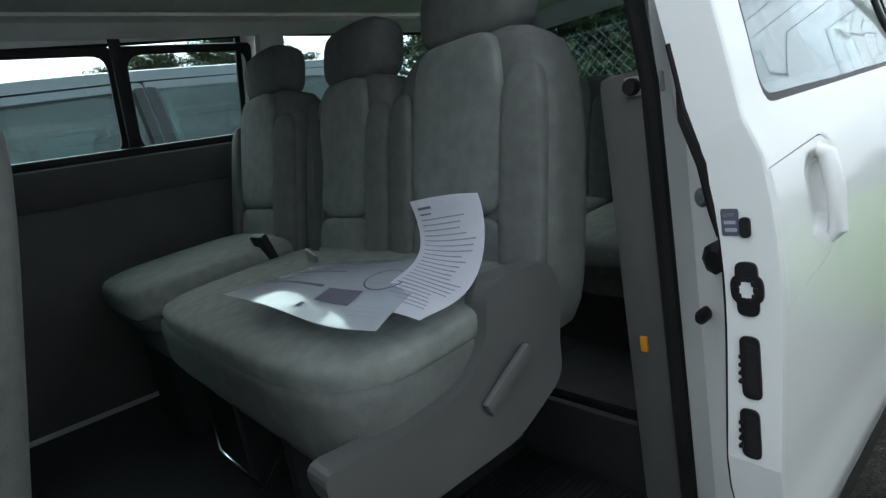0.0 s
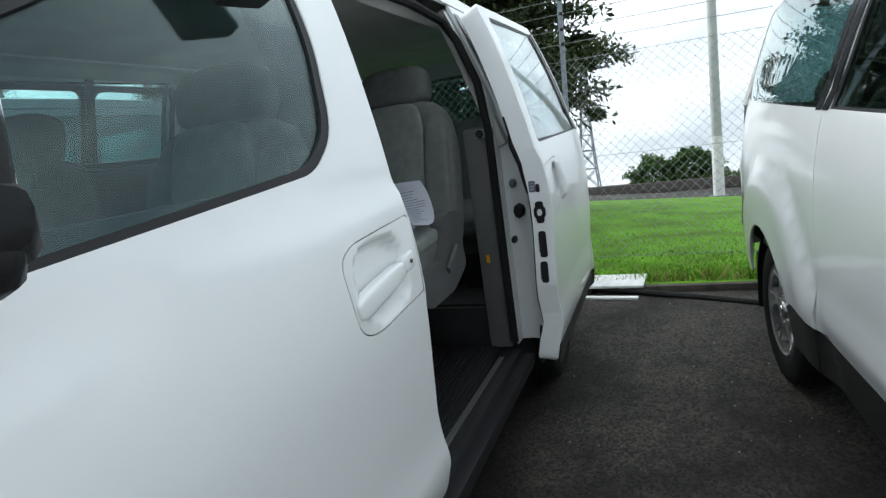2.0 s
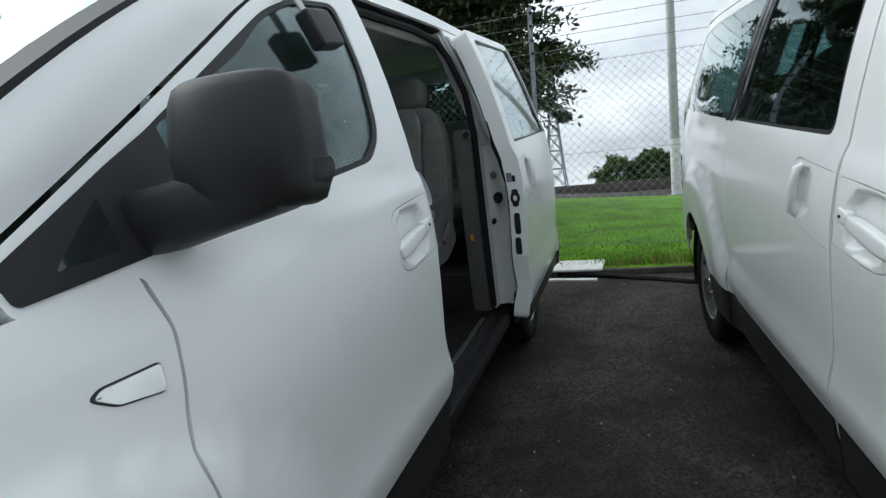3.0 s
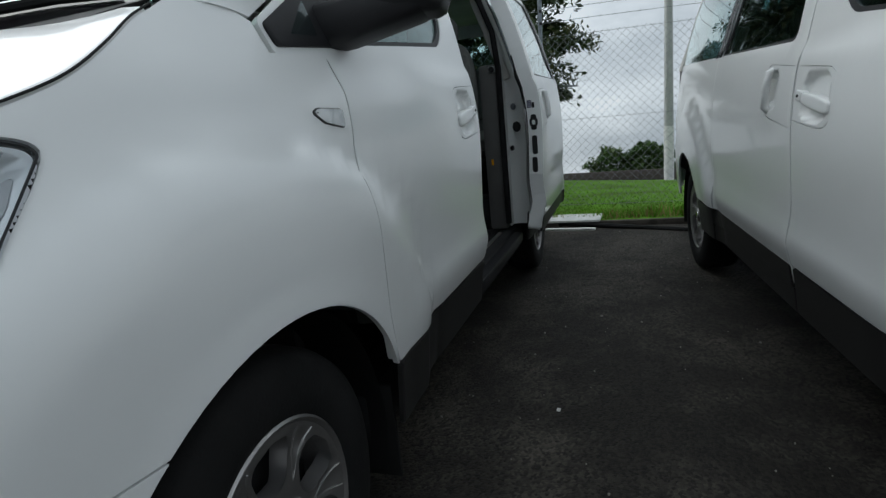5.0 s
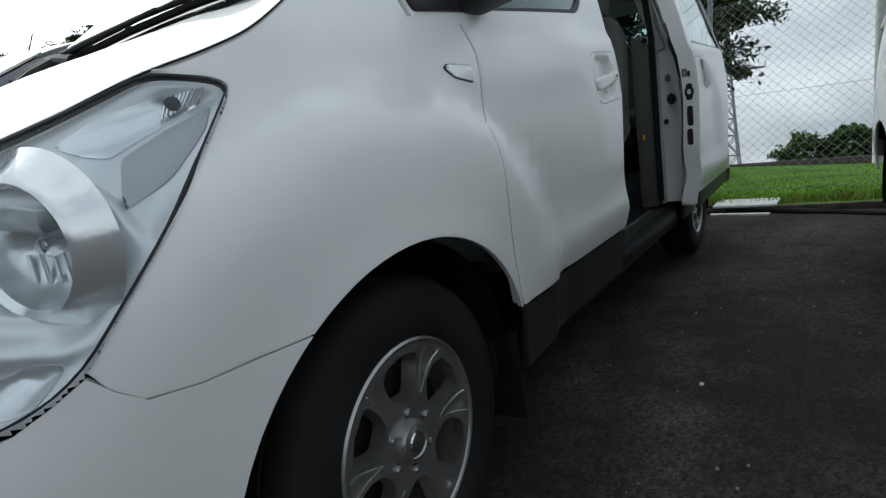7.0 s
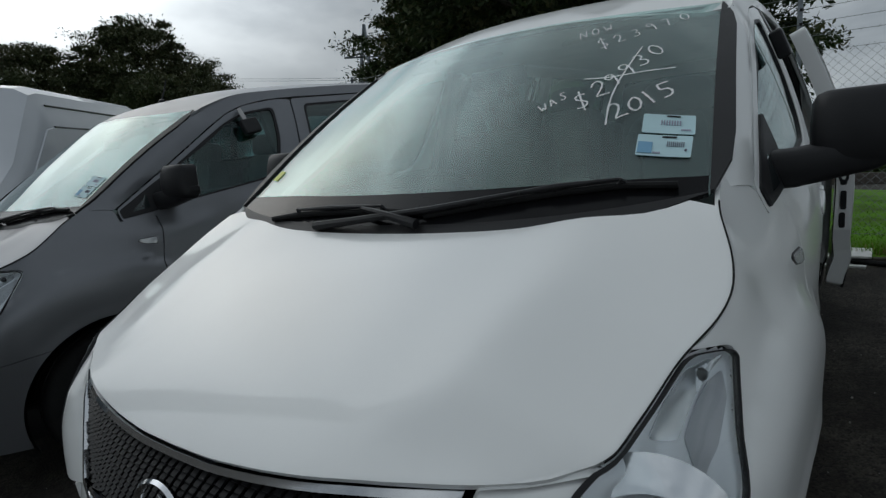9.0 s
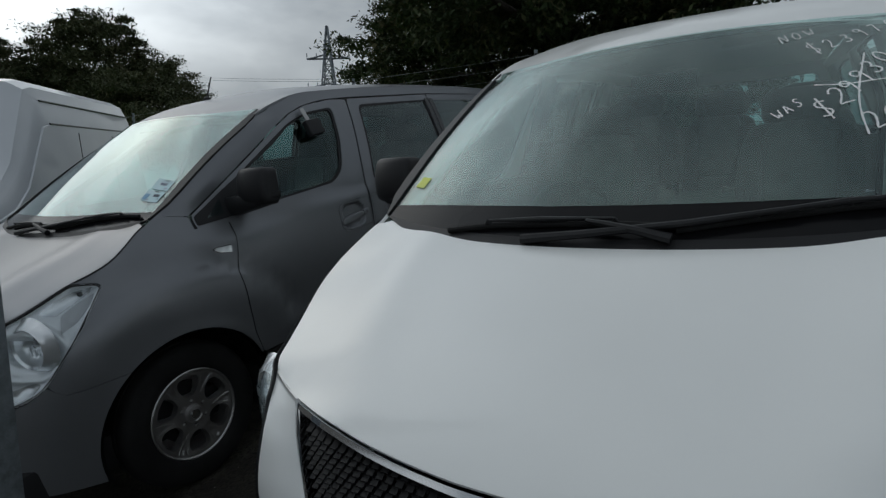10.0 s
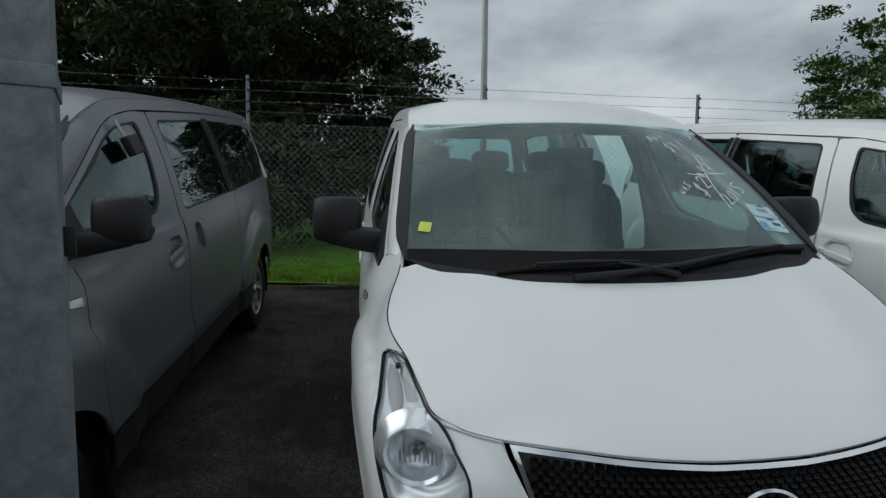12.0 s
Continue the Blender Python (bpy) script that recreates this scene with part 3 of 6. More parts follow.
def wheel(parent, x, y, side_sign):
    """Tyre, six-spoke alloy rim, hub cap and nuts; the face looks along side_sign."""
    s = side_sign
    tyre = part("tyre", lathe([(0.205, -0.09), (0.235, -0.105), (0.30, -0.108), (0.338, -0.095), (0.349, -0.07), (0.350, -0.045), (0.342, -0.043), (0.342, -0.036), (0.351, -0.034), (0.352, 0.034), (0.342, 0.036), (0.342, 0.043), (0.350, 0.045), (0.349, 0.07), (0.338, 0.095), (0.325, 0.103), (0.30, 0.108), (0.27, 0.112), (0.245, 0.108), (0.225, 0.10), (0.215, 0.088)], 56), RUBBER, parent)
    tyre.location = (x, y, 0.35)
    rim = part("rim", lathe([(0.222, 0.098), (0.217, 0.102), (0.211, 0.099), (0.203, 0.085), (0.196, 0.05), (0.19, -0.06), (0.05, -0.06)], 48), ALLOY, tyre)
    # face plate of six spokes with pear-shaped openings
    outline = [(0.208 * math.cos(2 * math.pi * k / 72), 0.208 * math.sin(2 * math.pi * k / 72)) for k in range(72)]
    holes = []
    for k in range(6):
        a = 2 * math.pi * (k + 0.5) / 6
        loop = []
        shape = ((0.088, 0.0), (0.095, 0.024), (0.118, 0.046), (0.155, 0.058), (0.182, 0.050), (0.195, 0.0))
        for r, q in list(shape) + [(r, -q) for r, q in reversed(shape[1:-1])]:
            loop.append((r * math.cos(a) - q * math.sin(a), r * math.sin(a) + q * math.cos(a)))
        holes.append(fillet(loop, 0.012))

    def dish(u, v):
        r = math.hypot(u, v)
        k = abs(math.sin(3 * math.atan2(v, u)))
        return Vector((0.088 + 0.010 * smooth(0.10, 0.2, r) - 0.008 * (1 - smooth(0.04, 0.10, r)) - 0.016 * (1 - k) * smooth(0.09, 0.16, r) * (1 - smooth(0.18, 0.205, r)), u, v))

    def dish_surf(u, v):
        p, pu, pv = dish(u, v), dish(u + 1e-3, v), dish(u, v + 1e-3)
        n = (pu - p).cross(pv - p).normalized()
        return p, n if n.x > 0 else -n
    panel("spokes", outline, dish_surf, ALLOY, tyre, holes=holes, thick=0.035, step=0.022, edge=0.003, roll=0.003, label="silver six-spoke alloy face")
    part("hub_cap", lathe([(0.047, 0.05), (0.046, 0.086), (0.040, 0.098), (0.034, 0.100), (0.031, 0.097), (0.027, 0.099), (0.0, 0.101)], 28), ALLOY, tyre)
    part("cap_badge", lathe([(0.024, 0.099), (0.022, 0.1025), (0.0, 0.1035)], 20), CHROME, tyre)
    for k in range(6):
        a = 2 * math.pi * k / 6
        socket = part("nut_socket", lathe([(0.0115, 0.06), (0.0115, 0.0822), (0.0, 0.0822)], 12), BLACK, tyre)
        socket.location = (0, 0.066 * math.cos(a + 0.5236), 0.066 * math.sin(a + 0.5236))
        nut = part("wheel_nut", lathe([(0.0085, 0.07), (0.0085, 0.088), (0.006, 0.092), (0.0, 0.093)], 6), ALLOY, tyre)
        nut.location = socket.location
        ridge = None
        for q in (-0.026, 0.026):
            pts = []
            for m in range(6):
                r, w = 0.100 + 0.0195 * m, q * m / 5
                u, v = r * math.cos(a) - w * math.sin(a), r * math.sin(a) + w * math.cos(a)
                pts.append(dish(u, v) + Vector((0.0006, 0, 0)))
            ridge = tube(pts, [0.0012, 0.0022, 0.0028, 0.003, 0.003, 0.002], 6, bm=ridge)
        part("spoke_ridge", ridge, ALLOY, tyre)
    part("brake_disc", lathe([(0.15, 0.0), (0.15, 0.02), (0.05, 0.02)], 28), DARK, tyre)
    if s < 0:
        tyre.rotation_euler = (0, 0, math.pi)
    return tyre


PLATE_F = fillet([(1.105, 1.165), (1.15, 1.188), (1.30, 1.197), (1.397, 1.202), (1.394, 1.030), (1.17, 1.012), (1.112, 1.035)], [0.03, 0.03, 0.02, 0.01, 0.01, 0.05, 0.04])
PLATE_S = fillet([(1.434, 1.205), (1.68, 1.222), (1.712, 1.205), (1.70, 1.06), (1.66, 1.035), (1.430, 1.005)], [0.01, 0.02, 0.03, 0.03, 0.03, 0.01])


def grown(loop, d):
    c = Vector((sum(p[0] for p in loop) / len(loop), sum(p[1] for p in loop) / len(loop)))
    return [tuple(Vector(p) + (Vector(p) - c).normalized() * d) for p in loop]


def handle_front(parent, paint, s):
    """Front door pull: inset plate with a finger scoop and a horizontal bar."""
    def scoop(y, z):
        p = side(y, z)
        r = (abs((y - 1.235) / 0.105) ** 3 + abs((z - 1.105) / 0.080) ** 3)
        p.x -= 0.026 * smooth(0.0, 0.55, 1 - r)
        return p
    plate = panel("handle_plate", PLATE_F, surface(scoop, s), paint, parent, edge=0.004, roll=0.003, step=0.014, thick=0.006)
    sf = surface(side, s)
    p0, p1 = sf(1.120, 1.074), sf(1.310, 1.104)
    along = (p1[0] - p0[0]).normalized()
    turn = Matrix((p0[1], along, p0[1].cross(along))).transposed().to_4x4()
    bar = cushion_shape(0.030, 0.205, 0.044, 0.0, 5)
    for v in bar.verts:
        v.co.z *= 1.0 - 0.22 * max(0.0, v.co.y / 0.1)
    b = part("door_handle", bar, paint, plate, sharp=60)
    b.matrix_basis = Matrix.Translation(p0[0].lerp(p1[0], 0.5) - p0[1] * 0.004) @ turn
    cap = part("lock_cap", cushion_shape(0.026, 0.055, 0.036, 0.0, 5), paint, plate, sharp=60)
    cap.matrix_basis = Matrix.Translation(p1[0] + along * 0.036 - p0[1] * 0.007) @ turn
    hole = part("key_hole", lathe([(0.0045, -0.004), (0.0045, 0.003), (0.0, 0.003)], 12), CLAD, plate)
    hole.matrix_basis = Matrix.Translation(p1[0] + along * 0.036 + p0[1] * 0.006) @ turn


def handle_slide(parent, paint, s):
    def scoop(y, z):
        p = side(y, z)
        r = (abs((y - 1.615) / 0.055) ** 3 + abs((z - 1.13) / 0.070) ** 3)
        p.x -= 0.022 * smooth(0.0, 0.55, 1 - r)
        return p
    plate = panel("handle_plate", PLATE_S, surface(scoop, s), paint, parent, edge=0.004, roll=0.003, step=0.014, thick=0.006)
    sf = surface(side, s)
    p0, p1 = sf(1.648, 1.205), sf(1.648, 1.055)
    at = lambda k, out: p0[0].lerp(p1[0], k) + p0[1] * out
    part("door_handle", tube([at(0, -0.006), at(0.08, 0.010), at(0.5, 0.016), at(0.92, 0.010), at(1, -0.006)], [0.010, 0.014, 0.015, 0.014, 0.010], 12), paint, plate, sharp=60)


def mirror(parent, s):
    """Door mirror: corner foot, arm and a rounded-box shell with glass."""
    foot = panel("mirror_foot", fillet([(0.212, 1.236), (0.206, 1.28), (0.40, 1.385), (0.52, 1.445), (0.52, 1.262)], 0.012), surface(side, s, 0.009), BLACK, parent, edge=0.006, roll=0.004)
    panel("corner_glass", fillet([(0.265, 1.262), (0.36, 1.268), (0.365, 1.345)], 0.008), surface(side, s, 0.0105), GLASS_DARK, foot, edge=0.003, roll=0.002)
    arm = bmesh.new()
    rows = []
    for x, z0, z1, y0, y1 in ((0.84, 1.245, 1.345, 0.39, 0.50), (0.93, 1.252, 1.352, 0.385, 0.505), (1.00, 1.268, 1.362, 0.385, 0.52), (1.09, 1.288, 1.368, 0.40, 0.53), (1.14, 1.31, 1.366, 0.42, 0.53), (1.155, 1.33, 1.36, 0.44, 0.52)):
        cy, cz, hy, hz = (y0 + y1) / 2, (z0 + z1) / 2, (y1 - y0) / 2, (z1 - z0) / 2
        row = []
        for k in range(16):
            a = 2 * math.pi * k / 16
            c, q = math.cos(a), math.sin(a)
            row.append(arm.verts.new((s * x, cy + hy * math.copysign(abs(c) ** 0.5, c), cz + hz * math.copysign(abs(q) ** 0.5, q))))
        rows.append(row)
    for p, q in zip(rows, rows[1:]):
        for k in range(16):
            arm.faces.new((p[k], p[(k + 1) % 16], q[(k + 1) % 16], q[k]))
    arm.faces.new(rows[-1])
    arm.faces.new(rows[0])
    bmesh.ops.recalc_face_normals(arm, faces=arm.faces)
    part("mirror_arm", arm, BLACK, foot, sharp=50)
    bm = bmesh.new()
    bmesh.ops.create_cube(bm, size=1)
    bmesh.ops.subdivide_edges(bm, edges=bm.edges[:], cuts=7, use_grid_fill=True)
    for v in bm.verts:
        c = v.co * 2
        k = (abs(c.x) ** 8 + abs(c.y) ** 8 + abs(c.z) ** 8) ** (1 / 8)
        c = c / max(k, 1e-6) * max(abs(c.x), abs(c.y), abs(c.z))
        depth = 0.075 * c.y * (1.2 - 0.35 * abs(c.x) ** 2 - 0.25 * c.z ** 2) if c.y < 0 else 0.045 * c.y
        v.co = Vector((0.098 * c.x * (1 - 0.06 * max(0, c.z)), depth, 0.093 * c.z))
    shell = part("mirror_shell", bm, BLACK, foot, "matt black shell", sharp=80)
    shell.matrix_basis = pose(s * 1.055, 0.475, 1.388, -5, 0, s * 6)
    part("mirror_glass", box(0.165, 0.004, 0.15, (0, 0.046, 0.004), 0.0015), CHROME, shell)
    return foot


# Cushion tops: paler than the back centres, window daylight put into the cloth colour.
FABRIC_TOP_LIT = material("seat_cloth_grey_top_lit", (0.185, 0.196, 0.178), 0.95, vary=0.15, scale=30, fine=420, bump=0.0012, grain=0.3)
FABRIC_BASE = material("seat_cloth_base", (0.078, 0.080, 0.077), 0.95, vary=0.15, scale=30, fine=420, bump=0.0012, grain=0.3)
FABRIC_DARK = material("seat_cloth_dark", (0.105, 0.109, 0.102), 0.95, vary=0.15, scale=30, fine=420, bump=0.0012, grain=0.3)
FABRIC_MID = material("seat_cloth_mid", (0.165, 0.175, 0.162), 0.95, vary=0.15, scale=30, fine=420, bump=0.0012, grain=0.3)
TRIM = material("interior_trim", (0.06, 0.059, 0.057), 0.6, vary=0.12, fine=240, bump=0.0005)
TRIM_GREY = material("pillar_trim_grey", (0.11, 0.109, 0.105), 0.6, vary=0.12, fine=240, bump=0.0005)
HEADLINER = material("headliner", (0.58, 0.57, 0.54), 0.95, vary=0.08, fine=300, bump=0.0008)
CARPET = material("floor_mat", (0.013, 0.013, 0.0135), 0.85, vary=0.3, fine=150, bump=0.002)


def van_body(m, paint, label, door_open=False):
    van = thing("van", m, label, "van", "parked passenger vans")
    side_glass = GLASS_DARK if door_open else GLASS_PRIVACY
    JAMB[0] = paint
    for s in (1, -1):
        sf = surface(side, s)
        panel("fender", FENDER, sf, paint, van, step=0.03)
        door = panel("front_door", fillet(DOOR, 0.02), sf, paint, van, holes=[DOOR_WIN, grown(PLATE_F, 0.0025)], thick=0.03)
        panel("door_window", DOOR_WIN, surface(side, s, -0.012), GLASS_TINT, door, thick=0.003, edge=0, step=0.12).visible_shadow = False
        ring("window_seal", DOOR_WIN, s, door)
        handle_front(door, paint, s)
        rear_edge = [(y + 0.026, z) for y, z in ((1.392, 0.56), (1.378, 0.75), (1.387, 0.93), (1.391, 1.06), (1.404, 1.27), (1.441, 1.45), (1.503, 1.68), (1.534, 1.80))]
        panel("door_inner_trim", rear_edge + [(y - 0.06, z) for y, z in reversed(rear_edge)], surface(side, s, -0.033), RUBBER, door, edge=0.004, roll=0.003, thick=0.045, step=0.12, label="black rubber seal and inner trim")
        mirror(door, s)
        slider = panel("sliding_door", SLIDER, sf, paint, van, holes=[SLIDER_WIN, grown(PLATE_S, 0.0025)], thick=0.075 if door_open and s > 0 else 0.03)
        panel("door_cladding", fillet([(1.413, 0.435), (1.413, 0.525), (2.518, 0.525), (2.518, 0.435)], 0.01), surface(side, s, 0.005), CLAD, slider, step=0.1, label="dark grey lower cladding")
        panel("window_applique", fillet([(2.468, 1.302), (2.468, 1.828), (2.518, 1.830), (2.518, 1.304)], 0.004), surface(side, s, 0.003), GRILLE_BLACK, slider, edge=0, thick=0.002, label="gloss black window pillar")
        panel("slider_window", SLIDER_WIN, surface(side, s, -0.008), GLASS_GREY if door_open and s > 0 else side_glass, slider, thick=0.003, edge=0, step=0.12).visible_shadow = False
        ring("window_seal", SLIDER_WIN, s, slider)
        handle_slide(slider, paint, s)
        if door_open and s > 0:
            slider.location = (0.118, 0.918, 0.0)
            slider_edge(slider)
        q = panel("rear_quarter", QUARTER, sf, paint, van, holes=[QUARTER_WIN])
        panel("window_applique", fillet([(2.532, 1.304), (2.532, 1.830), (2.583, 1.828), (2.583, 1.302)], 0.004), surface(side, s, 0.003), GRILLE_BLACK, q, edge=0, thick=0.002, label="gloss black window pillar")
        panel("quarter_window", QUARTER_WIN, surface(side, s, -0.004), side_glass, q, thick=0.003, edge=0, step=0.12).visible_shadow = False
        ring("window_seal", QUARTER_WIN, s, q)
        # lower sill cladding between the wheels
        panel("sill", fillet([(0.418, 0.345), (0.405, 0.515), (1.40, 0.515), (1.40, 0.345)], 0.01), sf, CLAD, van, step=0.1, label="dark grey plastic sill")
        panel("sill_rear", fillet([(2.53, 0.345), (2.53, 0.515), (2.82, 0.515), (2.785, 0.345)], 0.01), sf, CLAD, van, step=0.1, label="dark grey plastic sill")
        if not (door_open and s > 0):
            panel("sill_middle", fillet([(1.41, 0.345), (1.41, 0.43), (2.52, 0.43), (2.52, 0.345)], 0.01), sf, CLAD, van, step=0.1, label="dark grey plastic sill")
        part("sill_core", box(0.10, 2.36, 0.14, (s * 0.81, 1.60, 0.345), 0.01), DARK, van)
        part("mudflap", box(0.24, 0.012, 0.26, (s * 0.80, 0.455, 0.30), 0.004), RUBBER, van)
        # roof edge strip and A-pillar
        panel("roof_rail", [(0.88, 0.0), (0.88, 1.0), (4.1, 1.0), (4.1, 0.0)], surface(lambda y, k: side(y, door_top(y) + (RAIL_Z(y) - door_top(y)) * k), s), paint, van, step=0.12, edge=0)
        panel("a_pillar", [(0.0, 0.0), (0.0, 1.0), (1.0, 1.0), (1.0, 0.0)], surface(pillar, s), paint, van, step=0.1, edge=0)
        panel("screen_trim", [(0.0, 0.0), (0.0, 1.0), (1.0, 1.0), (1.0, 0.0)], surface(pillar_trim, s), BLACK, van, step=0.1, edge=0)
        for a in AXLES:
            wheel(van, s * 0.80, a, s)
            wheel_well(van, s, a)
        side_lamp = panel("side_indicator", fillet([(0.232, 1.112), (0.248, 1.122), (0.337, 1.120), (0.331, 1.078), (0.262, 1.090)], 0.010), surface(side, s, 0.004), CLAD, van, edge=0.004, roll=0.003, step=0.03)
        panel("indicator_lens", fillet([(0.238, 1.1115), (0.250, 1.119), (0.334, 1.117), (0.329, 1.081), (0.264, 1.0925)], 0.006), surface(side, s, 0.008), BOWL, side_lamp, edge=0.005, roll=0.004, step=0.01, label="clear silver side indicator")
        headlamp(van, s)
    panel("bonnet", bonnet_outline(), surface(hood), paint, van, step=0.05)
    for s in (1, -1):
        seam = [(s * (RAIL_X(y) - 0.001), y, RAIL_Z(y) - 0.002) for y in [-0.572 + 0.01 * k for k in range(58)]]
        part("bonnet_seam", tube(seam, 0.0019, 6), RUBBER, van)
    scr = panel("windscreen", screen_outline(0.998), surface(screen), GLASS_CLEAR, van, step=0.1, edge=0, thick=0.004)
    scr.visible_shadow = False
    panel("roof", [(-0.735 + 0.0735 * k, 0.618) for k in range(21)] + [(0.70, 1.2), (0.69, 2.5), (0.66, 4.1), (-0.66, 4.1), (-0.69, 2.5), (-0.70, 1.2)], surface(roof), paint, van, step=0.1, edge=0)
    front_end(van, paint)
    cowl_and_wipers(van)
    tl = [(-0.86, 0.45), (0.86, 0.45), (0.88, 0.95), (0.80, 1.35), (0.66, 1.87), (-0.66, 1.87), (-0.80, 1.35), (-0.88, 0.95)]
    tw = fillet([(-0.72, 1.20), (0.72, 1.20), (0.60, 1.77), (-0.60, 1.77)], 0.06)
    tg = panel("tailgate", fillet(tl, 0.03), surface(tail), paint, van, holes=[tw], step=0.1)
    panel("rear_window", tw, surface(tail, 1, -0.005), GLASS_TINT, tg, thick=0.003, edge=0, step=0.15).visible_shadow = False
    part("underbody", box(1.62, 4.9, 0.16, (0, 1.65, 0.33), 0.02), DARK, van)
    interior(van)
    return van


def ring(name, loop, s, parent, w=0.022):
    """Black seal round a window opening."""
    c = Vector((sum(p[0] for p in loop) / len(loop), sum(p[1] for p in loop) / len(loop)))
    inner = [tuple(Vector(p) + (c - Vector(p)).normalized() * w) for p in loop]
    panel(name, loop, surface(side, s, -0.006), BLACK, parent, holes=[inner], thick=0.01, edge=0, step=0.15)


def door_top(y):
    return float(np.interp(y, [0.88, 0.9, 1.02, 1.16, 1.40, 1.49, 1.51, 2.5, 4.1], [1.690, 1.701, 1.764, 1.812, 1.845, 1.847, 1.850, 1.872, 1.86]))


def pillar(v, k):
    e = screen(frame_s(-0.03 + 1.03 * v), -0.03 + 1.03 * v)
    y = 0.185 + 0.745 * v
    lo = side(y, np.interp(y, [0.185, 0.5, 0.9, 1.02], [1.290, 1.468, 1.702, 1.765]))
    return e.lerp(lo, k) + Vector((0.010 * math.sin(math.pi * k), 0, 0.008 * math.sin(math.pi * k)))


def pillar_trim(v, k):
    vv = v * 0.99 - 0.03
    a, b = screen(0.992, vv), screen(frame_s(vv) + 0.004, vv)
    return a.lerp(b, k) + Vector((0.003, -0.004, 0.006))


def base_v(q):
    """Height of the windscreen's lower edge, which dips towards its corners."""
    return 0.012 - 0.050 * q * q


def cowl_v(q):
    """Lower edge of the black cowl; it rounds up at the corners."""
    return base_v(q) - 0.030 + 0.034 * smooth(0.84, 1.02, abs(q))


def top_v(q):
    """Height of the windscreen's upper edge under the roof's front."""
    return 0.90 + 0.06 * q ** 4


def frame_s(v):
    """How far out the black screen frame reaches; it rounds in at the lower corner."""
    return 1.045 - 0.050 * (1 - smooth(-0.05, 0.11, v)) - 0.05 * smooth(0.80, 0.98, v)


def cowl_and_wipers(van):
    """Black cowl strip, printed border of the screen, two wipers with arms."""
    low = [(0.992 * k / 36, cowl_v(k / 36)) for k in range(-36, 37)]
    high = [(0.985 * k / 12, base_v(k / 12) + 0.008) for k in range(12, -13, -1)]
    panel("cowl", low + high, surface(screen, 1, 0.004), BLACK, van, step=0.08, edge=0)
    band_lo = [(0.990 * k / 12, base_v(k / 12) + 0.006) for k in range(-12, 13)]
    band_hi = [(0.990 * k / 12, base_v(k / 12) + 0.120 - 0.055 * (k / 12) ** 4) for k in range(12, -13, -1)]
    panel("screen_border", band_lo + band_hi, surface(screen, 1, 0.0015), SCREEN_BAND, van, step=0.08, edge=0, thick=0.002)
    panel("top_border", [(0.95 * k / 12, top_v(k / 12) - 0.022) for k in range(-12, 13)] + [(0.95 * k / 12, top_v(k / 12) + 0.004) for k in range(12, -13, -1)], surface(screen, 1, -0.006), BLACK, van, step=0.1, edge=0, thick=0.002)
    sf = surface(screen)
    at = lambda s, v, out: sf(s, v)[0] + sf(s, v)[1] * out
    for name, arm, blade in (("wiper", [(0.17, 0.010), (0.07, 0.028), (-0.03, 0.048), (-0.09, 0.058)], [(-0.62, -0.010), (-0.45, 0.034), (-0.25, 0.055), (0.0, 0.062), (0.22, 0.048)]),
                             ("wiper", [(-0.30, -0.005), (-0.1, 0.014), (0.2, 0.045), (0.50, 0.068)], [(0.18, 0.040), (0.38, 0.060), (0.60, 0.066), (0.78, 0.050), (0.92, 0.010)])):
        w = part(name, tube([at(s, v, 0.030 - 0.012 * (k == 0)) for k, (s, v) in enumerate(arm)], [0.014, 0.011, 0.009, 0.006], 8), BLACK, van, "black wiper arm")
        part("wiper_blade", tube([at(s, v, 0.012) for s, v in blade], 0.0085, 8), RUBBER, w)
        part("wiper_frame", tube([at(s, v + 0.006, 0.027) for s, v in blade[1:-1]], [0.004, 0.008, 0.004], 8), BLACK, w)
        for s, v in blade[1:-1]:
            part("wiper_clip", tube([at(s - 0.012, v, 0.014), at(s, v + 0.003, 0.030), at(s + 0.012, v, 0.014)], 0.005, 6), BLACK, w)


def screen_outline(w, lift=0.0):
    low = [(w * (k / 12), base_v(k / 12) + lift) for k in range(-12, 13)]
    return low + [(w * k / 12, top_v(k / 12) + 0.012) for k in range(12, -13, -1)]


def bonnet_outline():
    left = []
    for k in range(41):
        y = -0.58 + (-0.02 + 0.58) * k / 40
        left.append((RAIL_X(y) - 0.002, y))
    top = []
    for k in range(41):
        q = 1 - 2 * k / 40
        p = screen(q, cowl_v(q))
        top.append((p.x, p.y))
    fr = [(x, LIP(abs(x))) for x in [-0.70 + 0.025 * k for k in range(57)]]
    return [(x, y) for x, y in left] + top[1:-1] + [(-x, y) for x, y in reversed(left)] + fr


def inset(loop, d):
    """Moves a 2D outline inwards by d."""
    n = len(loop)
    area = sum(loop[i - 1][0] * loop[i][1] - loop[i][0] * loop[i - 1][1] for i in range(n))
    out = []
    for i in range(n):
        p, a, b = Vector(loop[i]), Vector(loop[i - 1]), Vector(loop[(i + 1) % n])
        e1, e2 = (p - a).normalized(), (b - p).normalized()
        m = (Vector((-e1.y, e1.x)) + Vector((-e2.y, e2.x)))
        m = m / max(0.35, m.length_squared / 2) * (1 if area > 0 else -1)
        out.append(tuple(p + m * d))
    return out


def edge_distance(loop, q):
    best = 9.0
    for i in range(len(loop)):
        a, b = loop[i - 1], loop[i]
        dx, dy = b[0] - a[0], b[1] - a[1]
        t = min(1, max(0, ((q[0] - a[0]) * dx + (q[1] - a[1]) * dy) / max(1e-9, dx * dx + dy * dy)))
        best = min(best, math.hypot(q[0] - a[0] - t * dx, q[1] - a[1] - t * dy))
    return best


